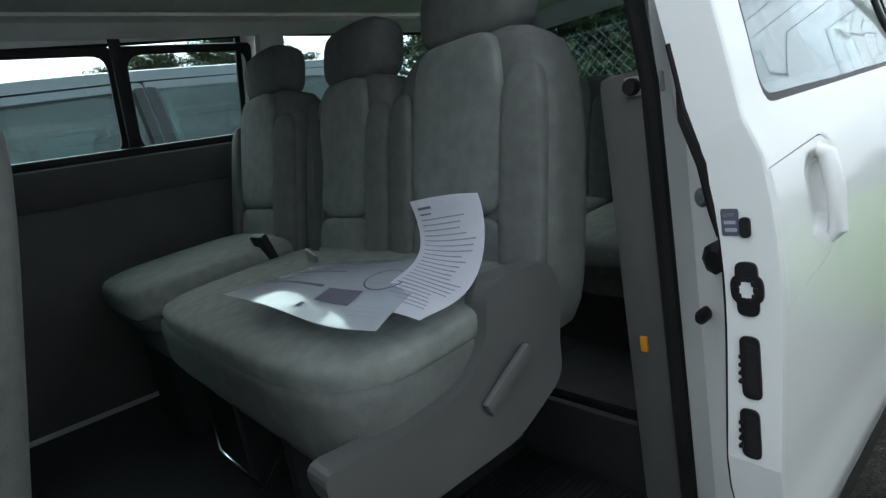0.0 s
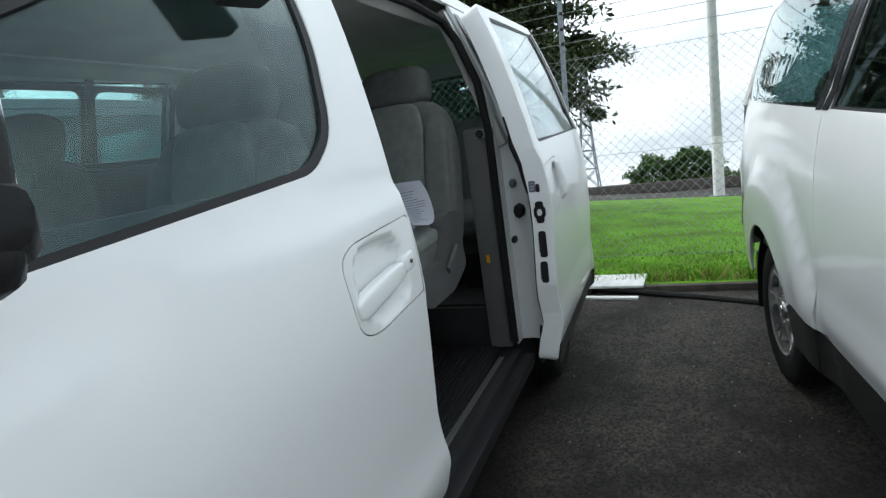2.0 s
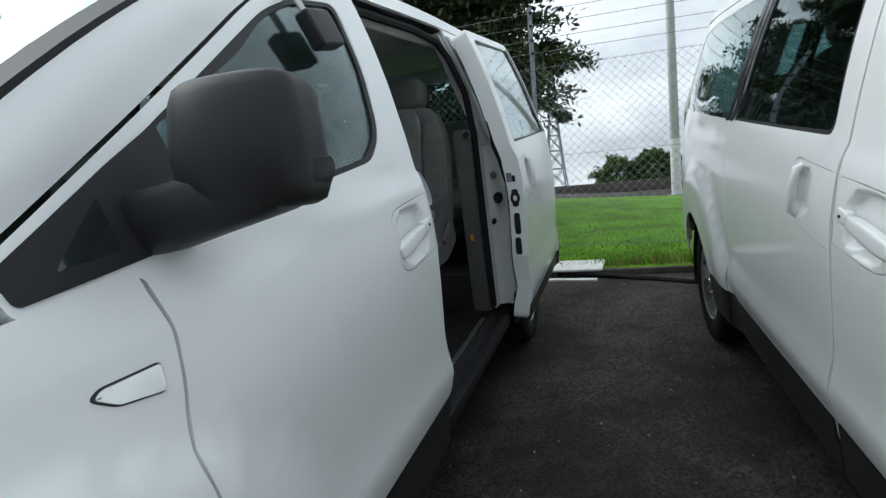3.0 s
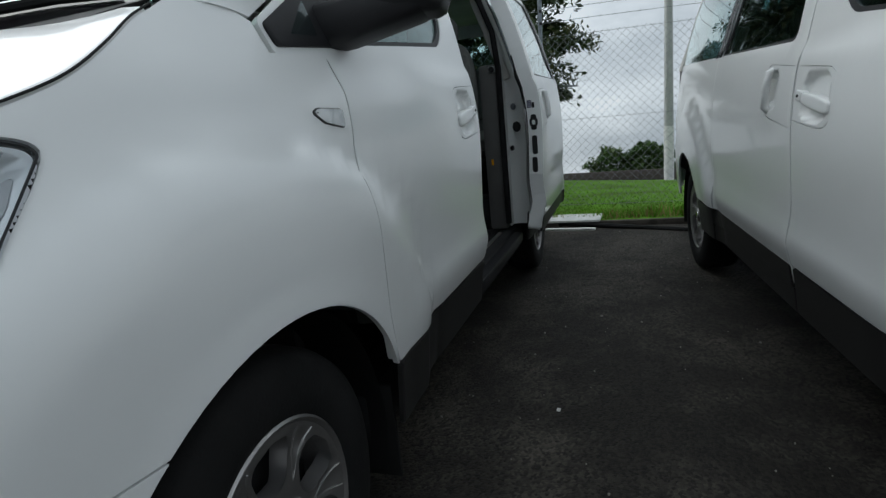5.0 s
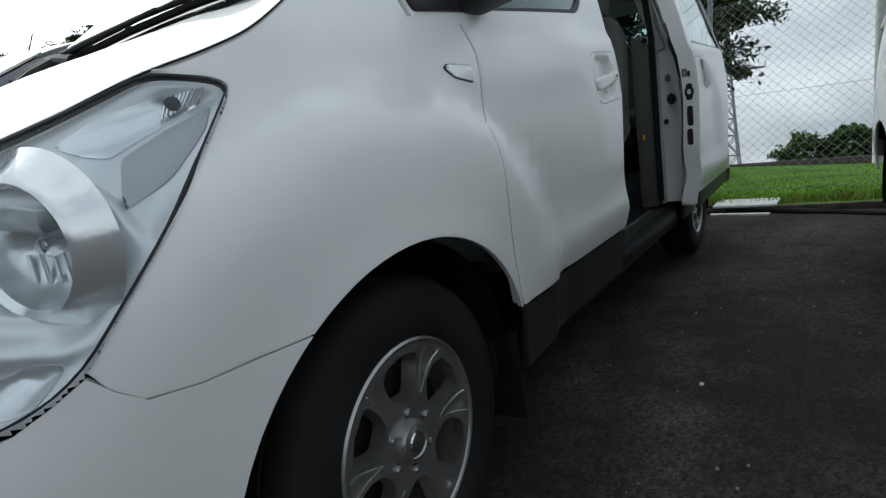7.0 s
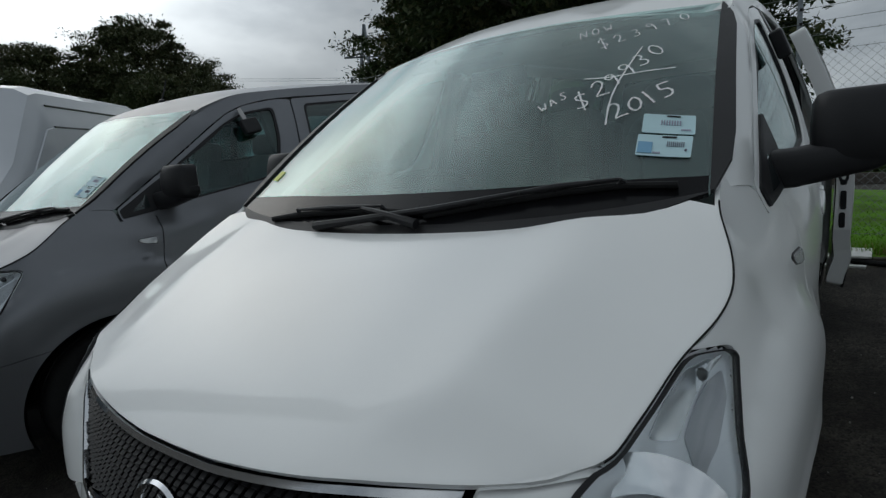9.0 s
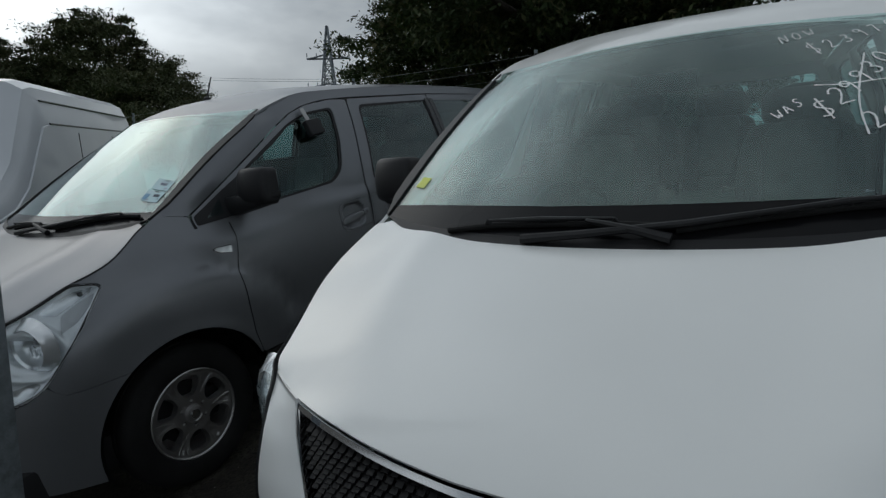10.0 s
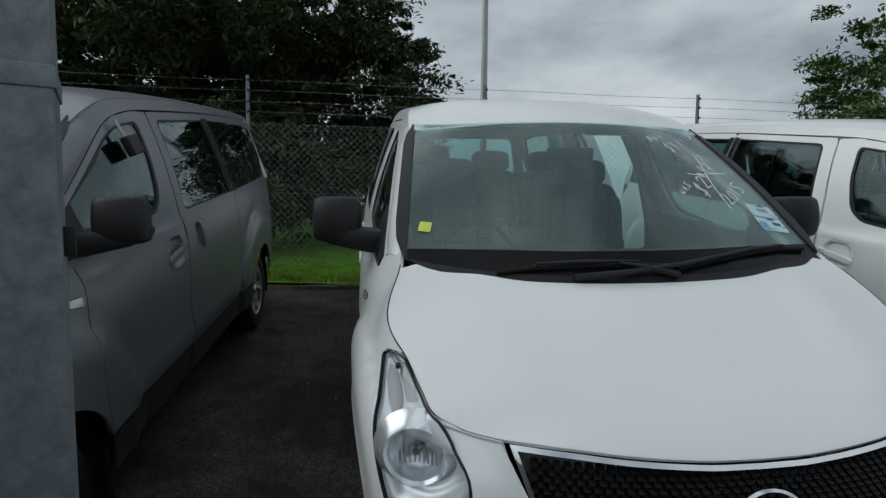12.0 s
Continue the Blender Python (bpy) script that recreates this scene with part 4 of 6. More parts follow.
def headlamp(van, s):
    """Clear lens over a silver bowl, with a round main reflector, a shade ring, an upper fluted reflector and a seal."""
    lens = panel("headlamp", LAMP, surface(side, s, 0.003), LENS, van, step=0.04, edge=0.006, thick=0.004, label="clear headlamp lens")
    lens.visible_shadow = False
    panel("lamp_seal", grown(LAMP, 0.0006), surface(side, s, 0.0045), BLACK, lens, holes=[inset(LAMP, 0.0022)], thick=0.012, edge=0, step=0.1)
    mid = (-0.580, 0.896)

    def inside(y, z):
        hit = False
        for k in range(len(LAMP)):
            (y0, z0), (y1, z1) = LAMP[k - 1], LAMP[k]
            if (z0 > z) != (z1 > z) and y < y0 + (z - z0) / (z1 - z0) * (y1 - y0):
                hit = not hit
        return hit

    def bowl(y, z, lift=0.0):
        """Silver housing: drops in from the rim and swells into a wide round collar about the main reflector."""
        e = smooth(0.0, 0.03, edge_distance(LAMP, (y, z))) if inside(y, z) else 0.0
        r = math.hypot((y - mid[0]) / 0.92, z - mid[1])
        ridge = 1 - smooth(0.122, 0.144, r)
        d = 0.034 * (1 - ridge) + ridge * (0.016 + 0.030 * (1 - smooth(0.088, 0.122, r)))
        d = 0.0145 + (d - 0.0145) * e - lift + 0.085 * (1 - smooth(0.066, 0.078, r))
        p, n = surface(side)(y, z)
        return p - n * d
    bm, pitch, keep = bmesh.new(), 0.006, {}
    for a in range(-132, -42):
        for b in range(110, 186):
            y, z = a * pitch, b * pitch
            if inside(y, z) or edge_distance(LAMP, (y, z)) < 0.0085:
                p = bowl(y, z)
                keep[a, b] = bm.verts.new((p.x * s, p.y, p.z))
    for (a, b), v in keep.items():
        ring4 = [keep.get(k) for k in ((a, b), (a + 1, b), (a + 1, b + 1), (a, b + 1))]
        if None not in ring4:
            bm.faces.new(ring4 if s < 0 else ring4[::-1])
    bmesh.ops.recalc_face_normals(bm, faces=bm.faces)
    part("lamp_bowl", bm, BOWL_MATT, lens, sharp=0)
    panel("upper_reflector", fillet([(-0.500, 1.030), (-0.44, 1.060), (-0.37, 1.083), (-0.322, 1.084), (-0.312, 1.072), (-0.375, 1.045), (-0.45, 1.012)], 0.008), surface(lambda y, z: bowl(y, z, 0.004), s), BOWL, lens, step=0.02, edge=0.004, roll=0.002, thick=0.003, label="bright indicator reflector")
    panel("side_reflector", fillet([(-0.438, 1.008), (-0.372, 1.040), (-0.306, 1.064), (-0.33, 1.028), (-0.393, 0.972), (-0.462, 0.932), (-0.452, 0.966)], 0.010), surface(lambda y, z: bowl(y, z, 0.005), s), LAMP_GREY, lens, step=0.02, edge=0.003, roll=0.002, thick=0.003, label="matt grey side reflector")
    facets = bmesh.new()
    for k in range(9):
        y = -0.372 + 0.006 * k
        p, q = bowl(y, 1.052 + 0.40 * (y + 0.372), 0.010), bowl(y + 0.016, 1.080 + 0.10 * (y + 0.372), 0.010)
        tube([(p.x * s, p.y, p.z), (q.x * s, q.y, q.z)], 0.0022, 6, facets)
    part("reflector_flutes", facets, BOWL, lens)
    bulb = bowl(-0.352, 1.070, 0.014)
    o = part("indicator_bulb", lathe([(0.011, -0.006), (0.011, 0.002), (0.007, 0.008), (0.0, 0.010)], 16), CLAD, lens)
    o.location = (bulb.x * s, bulb.y, bulb.z)
    if s < 0:
        o.rotation_euler = (0, 0, math.pi)
    panel("lower_reflector", fillet([(-0.69, 0.735), (-0.59, 0.765), (-0.575, 0.76), (-0.61, 0.715), (-0.68, 0.69)], 0.012), surface(lambda y, z: bowl(y, z, 0.004), s), BOWL, lens, step=0.02, edge=0.004, roll=0.002, thick=0.003, label="bright lower reflector")
    c, n = surface(side, s)(*mid)
    fwd = (n + Vector((-s * 0.15, -1.3, -0.05))).normalized()
    base = Matrix.Translation(c - n * 0.048) @ fwd.to_track_quat("X", "Z").to_matrix().to_4x4()
    for name, prof, mat in (("main_reflector", [(0.080, 0.010), (0.078, -0.006), (0.070, -0.032), (0.05, -0.052), (0.028, -0.062), (0.0, -0.066)], BOWL), ("bulb_cap", [(0.016, -0.066), (0.016, -0.022), (0.010, -0.012), (0.0, -0.011)], CHROME), ("trim_ring", [(0.122, -0.022), (0.104, -0.004), (0.092, 0.012), (0.084, 0.017), (0.076, 0.008)], BOWL)):
        o = part(name, lathe(prof, 40), mat, lens, sharp=50)
        o.matrix_basis = base
    rib = bmesh.new()
    for k in range(-4, 5):
        h = 0.062 * math.sqrt(max(0.05, 1 - (k / 5) ** 2))
        box(0.003, 0.006, h, (-0.048 + 0.03 * (k / 5) ** 2, k * 0.0125, -0.030), 0, bm=rib)
    o = part("reflector_ribs", rib, BOWL, lens)
    o.matrix_basis = base


def wheel_well(van, s, a):
    """Dark arch liner: a half drum over the wheel with an inner wall."""
    bm = bmesh.new()
    rows = []
    for x in (0.52, 0.905):
        rows.append([bm.verts.new((s * x, a + (ARCH_R + 0.012) * math.cos(radians(t)), 0.35 + (ARCH_R + 0.012) * math.sin(radians(t)))) for t in range(-18, 199, 8)])
    for k in range(len(rows[0]) - 1):
        bm.faces.new((rows[0][k], rows[0][k + 1], rows[1][k + 1], rows[1][k]))
    bm.faces.new(rows[0])
    bmesh.ops.solidify(bm, geom=bm.faces[:], thickness=0.004)
    part("wheel_well", bm, DARK, van)


EDGE_Z = (0.44, 0.65, 0.76, 0.93, 1.06, 1.28, 1.45, 1.68, 1.80)
EDGE_Y = (1.412, 1.412, 1.397, 1.407, 1.415, 1.427, 1.462, 1.524, 1.55)


def slider_edge(door):
    """The open door's leading edge: dark latch holes, slots, a label and a rubber lip, in the closed door's axes."""
    def edge_piece(name, z, w, h, mat, dx=0.038, rad=None, bulge=0.004, label=""):
        y = 1.425 if z < 1.3 else 1.50
        x = side_x(y, z) - dx
        ye = np.interp(z, EDGE_Z, EDGE_Y)
        loop = fillet([(-w / 2, -h / 2), (w / 2, -h / 2), (w / 2, h / 2), (-w / 2, h / 2)], rad or min(w, h) * 0.45)
        bm = bmesh.new()
        f = bm.faces.new([bm.verts.new((x + u, ye - 0.0015, z + v)) for u, v in loop])
        e = bmesh.ops.extrude_face_region(bm, geom=[f])
        bmesh.ops.translate(bm, verts=[v for v in e["geom"] if isinstance(v, bmesh.types.BMVert)], vec=(0, -bulge, 0))
        bmesh.ops.recalc_face_normals(bm, faces=bm.faces)
        return part(name, bm, mat, door, label)
    cup = edge_piece("latch_striker", 1.038, 0.044, 0.046, BLACK, 0.046, 0.018, 0.005, "black striker cup")
    edge_piece("striker_tip", 1.038, 0.030, 0.082, BLACK, 0.046, 0.012, 0.0045)
    for k in range(10):
        a = 2 * math.pi * k / 10
        cx, cz = side_x(1.425, 1.04) - 0.046 + 0.0125 * math.cos(a), 1.038 + 0.0165 * math.sin(a)
        part("cup_rim", box(0.007, 0.005, 0.008, (cx, 1.4065, cz), 0.002), BLACK, cup)
    edge_piece("striker_hole", 1.038, 0.019, 0.026, PAINT_WHITE, 0.046, bulge=0.006)
    for z, h in ((0.918, 0.100), (0.812, 0.082)):
        slot = edge_piece("edge_slot", z, 0.027, h, BLACK, 0.044, 0.011)
        edge_piece("slot_core", z, 0.015, h - 0.022, DARK, 0.042, 0.006, 0.0055)
        for k in range(4):
            edge_piece("slot_tooth", z - 0.022 + 0.013 * k, 0.006, 0.006, BLACK, 0.057, 0.002, 0.007)
    edge_piece("edge_label", 1.135, 0.024, 0.040, INK, 0.060, 0.003, 0.001, "grey printed data label")
    for dz in (-0.011, 0.0, 0.011):
        edge_piece("label_print", 1.135 + dz, 0.016, 0.005, INK_PALE, 0.060, 0.001, 0.0016)
    edge_piece("edge_plug", 1.128, 0.014, 0.030, BLACK, 0.040)
    # rubber lip along the inner side of the edge, with a long buffer above
    lip = [(side_x(1.43, z) - 0.079, float(np.interp(z, EDGE_Z, EDGE_Y)) + 0.006, z) for z in [0.50 + 0.05 * k for k in range(19)]]
    part("inner_lip", tube(lip, 0.0045, 6), RUBBER, door, "black rubber lip")
    pad = [(side_x(1.43, z) - 0.083, float(np.interp(z, EDGE_Z, EDGE_Y)) + 0.012, z) for z in (1.11, 1.15, 1.22, 1.29, 1.33)]
    part("edge_buffer", tube(pad, [0.005, 0.011, 0.013, 0.011, 0.005], 8), RUBBER, door)


BOWL_MATT = material("lamp_bowl_silver", (0.78, 0.80, 0.82), 0.30, metal=0.35, vary=0.06)
LAMP_GREY = material("lamp_side_grey", (0.46, 0.47, 0.49), 0.45, metal=0.2, vary=0.06, fine=500, bump=0.0006)
BOWL = material("lamp_reflector", (0.86, 0.88, 0.90), 0.2, metal=0.7, vary=0.08, fine=60, bump=0.0006)


def front_end(van, paint):
    sf = surface(front)
    panel("bumper", fillet([(0.69, 0.40), (0.70, 0.655), (0.69, 0.685), (0.485, 0.740), (0.25, 0.714), (0, 0.707), (-0.25, 0.714), (-0.485, 0.740), (-0.69, 0.685), (-0.70, 0.655), (-0.69, 0.40)], 0.008), sf, paint, van, step=0.06)
    panel("lower_lip", fillet([(-0.66, 0.24), (0.66, 0.24), (0.66, 0.392), (-0.66, 0.392)], 0.02), sf, CLAD, van, step=0.08)
    for s in (1, -1):
        panel("bumper_corner", BUMPER_SIDE, surface(side, s), paint, van, step=0.05, edge=0.002, roll=0.0015)
        panel("bumper_cheek", [(0, 0), (1, 0), (1, 0.25), (1, 0.5), (1, 0.75), (1, 1), (0.5, 1), (0, 1), (0, 0.5)], surface(cheek, s), paint, van, step=0.1, edge=0.03, roll=0.002)
    grille = panel("grille", GRILLE, surface(front, 1, -0.035), GRILLE_BLACK, van, step=0.06, edge=0)
    inner = inset(GRILLE, 0.012)
    panel("grille_surround", GRILLE, surface(front, 1, 0.0), CHROME, grille, holes=[inner], thick=0.035, edge=0.004, roll=0.003, step=0.08, label="chrome surround")
    bar = [(x, 0.800 - 0.045 * (abs(x) / 0.42) ** 1.3 + o) for o, xs in ((0.007, (-0.42, -0.3, -0.15, 0, 0.15, 0.3, 0.42)), (-0.007, (0.42, 0.3, 0.15, 0, -0.15, -0.3, -0.42))) for x in xs]
    panel("grille_bar", bar, surface(front, 1, -0.004), CHROME, grille, thick=0.02, edge=0.004, roll=0.004, step=0.08, label="chrome cross bar")
    mesh = bmesh.new()
    for r in range(15):
        z = 0.735 + r * 0.0148
        n = 44
        for k in range(n):
            x = (k - n / 2 + 0.5 * (r % 2)) * 0.0255
            lim = 0.40 + (z - 0.72) * 0.85
            if abs(x) < min(lim, 0.545) and z < lip_z(x) - 0.022:
                p = front(x, z)
                box(0.0165, 0.022, 0.0042, (p.x, p.y + 0.024, p.z), 0, (28, 0, 0), bm=mesh)
    tagged(part("grille_mesh", mesh, MESH_BLACK, grille), kind="stuff")
    o = part("badge_ring", lathe([(0.070, -0.004), (0.074, 0.006), (0.066, 0.012), (0.060, 0.006), (0.058, -0.004)], 40, "Y"), CHROME, grille, "oval chrome badge ring")
    o.matrix_basis = pose(0, front(0, 0.855).y - 0.010, 0.855, -18) @ Matrix.Diagonal((1.15, -1, 0.82, 1))
    b = part("badge_bar", box(0.028, 0.008, 0.075, (0, 0, 0), 0.003, (0, 24, 0)), CHROME, grille)
    b.matrix_basis = pose(0, front(0, 0.855).y - 0.014, 0.855, -18)


SCREEN_BAND = material("screen_black_print", (0.008, 0.008, 0.009), 0.16, vary=0.2, spec=0.13)
MESH_BLACK = material("grille_mesh_black", (0.006, 0.006, 0.007), 0.45, vary=0.2, spec=0.25)
GRILLE_BLACK = material("gloss_black", (0.010, 0.010, 0.012), 0.2, vary=0.2)


def cushion_shape(w, d, h, crown=0.012, rx=5.0):
    """A padded block with soft rounded edges and a slight crown."""
    bm = bmesh.new()
    bmesh.ops.create_cube(bm, size=1)
    bmesh.ops.subdivide_edges(bm, edges=bm.edges[:], cuts=9, use_grid_fill=True)
    for v in bm.verts:
        c = v.co * 2
        m = max(abs(c.x), abs(c.y), abs(c.z))
        k = (abs(c.x) ** rx + abs(c.y) ** rx + abs(c.z) ** rx) ** (1 / rx)
        c = c / max(k, 1e-6) * m
        v.co = Vector((c.x * w / 2, c.y * d / 2, c.z * h / 2 + crown * (1 - c.x ** 2) * (1 - c.y ** 2) * (1 if c.z > 0 else -0.2)))
    return bm


def seat_unit(parent, x, y, z, w, recline=13, cushion=True, head=True):
    """Cushion, front valance, backrest with bolsters and a lighter centre, headrest on two posts. z is the cushion's top."""
    def put(name, bm, mat, m, label=""):
        o = part(name, bm, mat, parent, label, sharp=70)
        o.matrix_basis = m
        return o
    if cushion:
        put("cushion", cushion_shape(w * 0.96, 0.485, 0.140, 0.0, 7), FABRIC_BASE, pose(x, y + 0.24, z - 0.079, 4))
        # top pad carries the daylight in its paler grey cloth
        put("cushion_pad", cushion_shape(w * 1.005, 0.522, 0.11, 0.010, 5), FABRIC_TOP_LIT, pose(x, y + 0.24, z - 0.056, 4), "lighter grey cloth")
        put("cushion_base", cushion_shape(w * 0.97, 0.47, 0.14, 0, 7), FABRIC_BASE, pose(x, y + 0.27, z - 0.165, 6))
    back = pose(x, y + 0.53, z + 0.15, -recline)
    put("backrest", shoulder(cushion_shape(w * 0.98, 0.15, 0.62, 0, 6), w), FABRIC_DARK, back @ pose(0, 0.03, 0.0))
    for sgn in (1, -1):
        put("back_bolster", cushion_shape(w * 0.20, 0.06, 0.50, 0, 4), FABRIC_DARK, back @ pose(sgn * w * 0.37, -0.034, -0.03, 0, 0, sgn * 9))
    put("back_lower", cushion_shape(w * 0.56, 0.05, 0.20, 0, 6), FABRIC_MID, back @ pose(0, -0.036, -0.17), "lighter grey cloth")
    put("back_upper", shoulder(cushion_shape(w * 0.56, 0.05, 0.37, 0, 6), w * 0.6), FABRIC_MID, back @ pose(0, -0.035, 0.115), "lighter grey cloth")
    if not head:
        return
    put("headrest", cushion_shape(0.30, 0.12, 0.165, 0.0, 3.6), FABRIC_DARK, back @ pose(0, 0.015, 0.378))
    for sgn in (1, -1):
        put("headrest_post", tube([(0, 0, 0.28), (0, 0, 0.38)], 0.006), CHROME, back @ pose(sgn * 0.07, 0.03, 0))


def shoulder(bm, w):
    """Draws the top corners of a backrest inwards."""
    top = max(v.co.z for v in bm.verts)
    for v in bm.verts:
        k = smooth(0.2 * top, top, v.co.z)
        v.co.x *= 1 - 0.10 * k
    return bm


def interior(van):
    floor_z = 0.60
    part("cabin_floor", box(1.10, 3.5, 0.04, (-0.24, 2.4, floor_z - 0.02), 0.004), CARPET, van)
    part("cabin_floor_rear", box(0.50, 1.55, 0.04, (0.56, 3.38, floor_z - 0.02), 0.004), CARPET, van)
    part("cabin_floor_front", box(0.60, 0.9, 0.04, (0.60, 1.0, floor_z - 0.02), 0.004), CARPET, van)
    # step well behind the sliding door
    part("step_riser", box(0.02, 1.12, 0.20, (0.32, 2.0, 0.50), 0.003), CARPET, van)
    part("step_riser", box(0.50, 0.02, 0.20, (0.56, 1.445, 0.50), 0.003), CARPET, van)
    part("step_riser", box(0.50, 0.02, 0.20, (0.56, 2.555, 0.50), 0.003), CARPET, van)
    part("step_tread", box(0.52, 1.12, 0.03, (0.55, 2.0, 0.40), 0.004), CARPET, van)
    rib = bmesh.new()
    for k in range(24):
        box(0.007, 1.08, 0.006, (0.34 + k * 0.0185, 2.0, 0.418), 0, bm=rib)
    tagged(part("tread_ribs", rib, BLACK, van), kind="stuff")
    part("scuff_strip", box(0.022, 1.0, 0.008, (0.795, 1.92, 0.419), 0.003), ALLOY, van, "bare metal sill strip")
    part("sill_step", box(0.10, 1.12, 0.05, (0.862, 1.96, 0.375), 0.008), BLACK, van)
    part("door_track", box(0.035, 1.10, 0.02, (0.84, 1.96, 0.408), 0.004), DARK, van)
    # dashboard, wheel
    part("dashboard", box(1.50, 0.46, 0.30, (0, 0.36, 1.10), 0.06, (-6, 0, 0), 3), TRIM, van)
    part("parcel_shelf", box(1.46, 0.30, 0.03, (0, 0.10, 1.215), 0.01, (-10, 0, 0)), TRIM, van)
    part("bulkhead", box(1.5, 0.04, 0.62, (0, 0.34, 0.88), 0.004), DARK, van)
    part("engine_bay", box(1.02, 0.78, 0.34, (0, -0.22, 0.72), 0.02), DARK, van)
    w = part("steering_wheel", lathe([(0.180, -0.014), (0.194, 0.0), (0.180, 0.014), (0.166, 0.0), (0.180, -0.014)], 28, "Y"), TRIM, van)
    w.matrix_basis = pose(-0.40, 0.72, 1.16, -28)
    part("rear_view_mirror", box(0.22, 0.03, 0.07, (0, 0.62, 1.66), 0.012), BLACK, van)
    for s in (1, -1):
        part("sun_visor", box(0.40, 0.14, 0.014, (s * 0.36, 0.90, 1.778), 0.005, (14, 0, 0)), HEADLINER, van)
        # inner side trim below the windows, with the pillars
        runs = ((0.45, 2.55 if s < 0 else 1.38), (2.60, 4.05))
        for y0, y1 in runs:
            part("side_trim", box(0.045, y1 - y0, 0.72, (s * 0.852, (y0 + y1) / 2, 0.955), 0.012, (0, -s * 3, 0)), TRIM, van)
        if s < 0:
            part("window_trim", box(0.03, 1.06, 0.13, (-0.80, 1.99, 1.375), 0.01, (0, 14, 0)), TRIM, van)
            part("window_divider", box(0.016, 0.035, 0.46, (-0.772, 2.035, 1.60), 0.004, (0, 17, 0)), BLACK, van)
            part("window_frame", box(0.016, 1.0, 0.03, (-0.80, 2.0, 1.452), 0.004, (0, 17, 0)), BLACK, van)
            for y0, y1 in ((1.56, 2.025), (2.045, 2.50)):
                hole = fillet([(y0 + 0.02, 1.47), (y1 - 0.02, 1.47), (y1 - 0.02, 1.775), (y0 + 0.02, 1.775)], 0.05)
                panel("pane_frame", fillet([(y0, 1.44), (y1, 1.44), (y1, 1.80), (y0, 1.80)], 0.02), surface(side, s, -0.028), BLACK, van, holes=[hole], edge=0, thick=0.012, step=0.08)
            part("side_trim", box(0.045, 0.12, 0.72, (s * 0.852, 2.58, 0.955), 0.012, (0, -s * 3, 0)), TRIM, van)
        for y, wy in ((1.36, 0.10), (2.555, 0.10), (4.0, 0.10)):
            if s > 0 and y > 2 and y < 3:
                y = 2.60
            part("pillar_trim", box(0.05, wy, 0.60, (s * (0.772 if y == 2.60 else 0.748), y, 1.575), 0.015, (0, -s * 19, 0)), TRIM if y < 2 else HEADLINER, van)
        part("header_trim", box(0.05, 2.9, 0.06, (s * 0.655, 2.62, 1.828), 0.015, (0, -s * 40, 0)), HEADLINER, van)
    part("lower_pillar", box(0.11, 0.12, 0.96, (0.772, 2.577, 0.90), 0.02), TRIM_GREY, van)
    part("headliner", box(1.24, 2.9, 0.02, (0, 2.62, 1.872), 0.008), HEADLINER, van)
    panel("headliner_front", [(-0.58, 0.80), (0.58, 0.80), (0.60, 1.22), (-0.60, 1.22)], surface(roof, 1, -0.03), HEADLINER, van, edge=0, thick=0.008, step=0.1)
    # opening seal and painted jamb
    zs = [0.44 + 0.05 * k for k in range(29)]
    inner_x = lambda z: min(0.838, side_x(2.54, z) - 0.035)
    rear = [(inner_x(z), 2.497, z) for z in (0.46, 0.60, 0.75, 0.95, 1.15, 1.35, 1.55, 1.72)]
    jamb = rear + [(0.715, 2.46, 1.80), (0.705, 2.2, 1.825), (0.70, 1.7, 1.82), (0.71, 1.53, 1.80), (0.735, 1.49, 1.72), (0.785, 1.465, 1.50), (0.84, 1.44, 1.25), (0.86, 1.425, 0.95), (0.85, 1.42, 0.6), (0.84, 1.43, 0.46)]
    part("door_seal", tube(jamb, 0.017, 8), RUBBER, van)
    pj = bmesh.new()
    rows = []
    for z in zs:
        a, b = side_x(2.54, z), inner_x(z)
        rows.append([pj.verts.new(p) for p in ((a - 0.004, 2.531, z), (a - 0.010, 2.585, z), (0.5 * a + 0.5 * b, 2.595, z), (b + 0.012, 2.585, z), (b + 0.010, 2.54, z), (b + 0.006, 2.508, z))])
    for p, q in zip(rows, rows[1:]):
        for k in range(5):
            pj.faces.new((p[k], q[k], q[k + 1], p[k + 1]))
    bmesh.ops.recalc_face_normals(pj, faces=pj.faces)
    bmesh.ops.solidify(pj, geom=pj.faces[:], thickness=0.003)
    part("door_jamb", pj, JAMB[0], van)
    bracket = part("hinge_bracket", box(0.075, 0.012, 0.036, (0.815, 2.520, 1.352), 0.003), STEEL_PALE, van, "bare metal hinge bracket")
    part("hinge_roller", lathe([(0.0, -0.012), (0.013, -0.012), (0.016, -0.006), (0.016, 0.006), (0.013, 0.012), (0.0, 0.012)], 16, "Y"), BLACK, bracket).matrix_basis = pose(0.795, 2.510, 1.352)
    part("hinge_bolt", lathe([(0.0, 0.006), (0.006, 0.006), (0.007, 0.0), (0.007, -0.006)], 8, "Y"), STEEL, bracket).matrix_basis = pose(0.836, 2.510, 1.352)
    for z, r, mat, dx in ((1.135, 0.016, STEEL, 0.058), (1.020, 0.027, BLACK, 0.050), (0.900, 0.013, BLACK, 0.085)):
        o = part("jamb_latch", lathe([(0.0, 0.016), (r * 0.6, 0.016), (r, 0.006), (r, -0.02)], 8 if r > 0.02 else 16, "Y"), mat, van)
        o.matrix_basis = pose(side_x(2.54, z) - dx, 2.530, z) @ Matrix.Diagonal((0.85, -1, 1.15, 1))
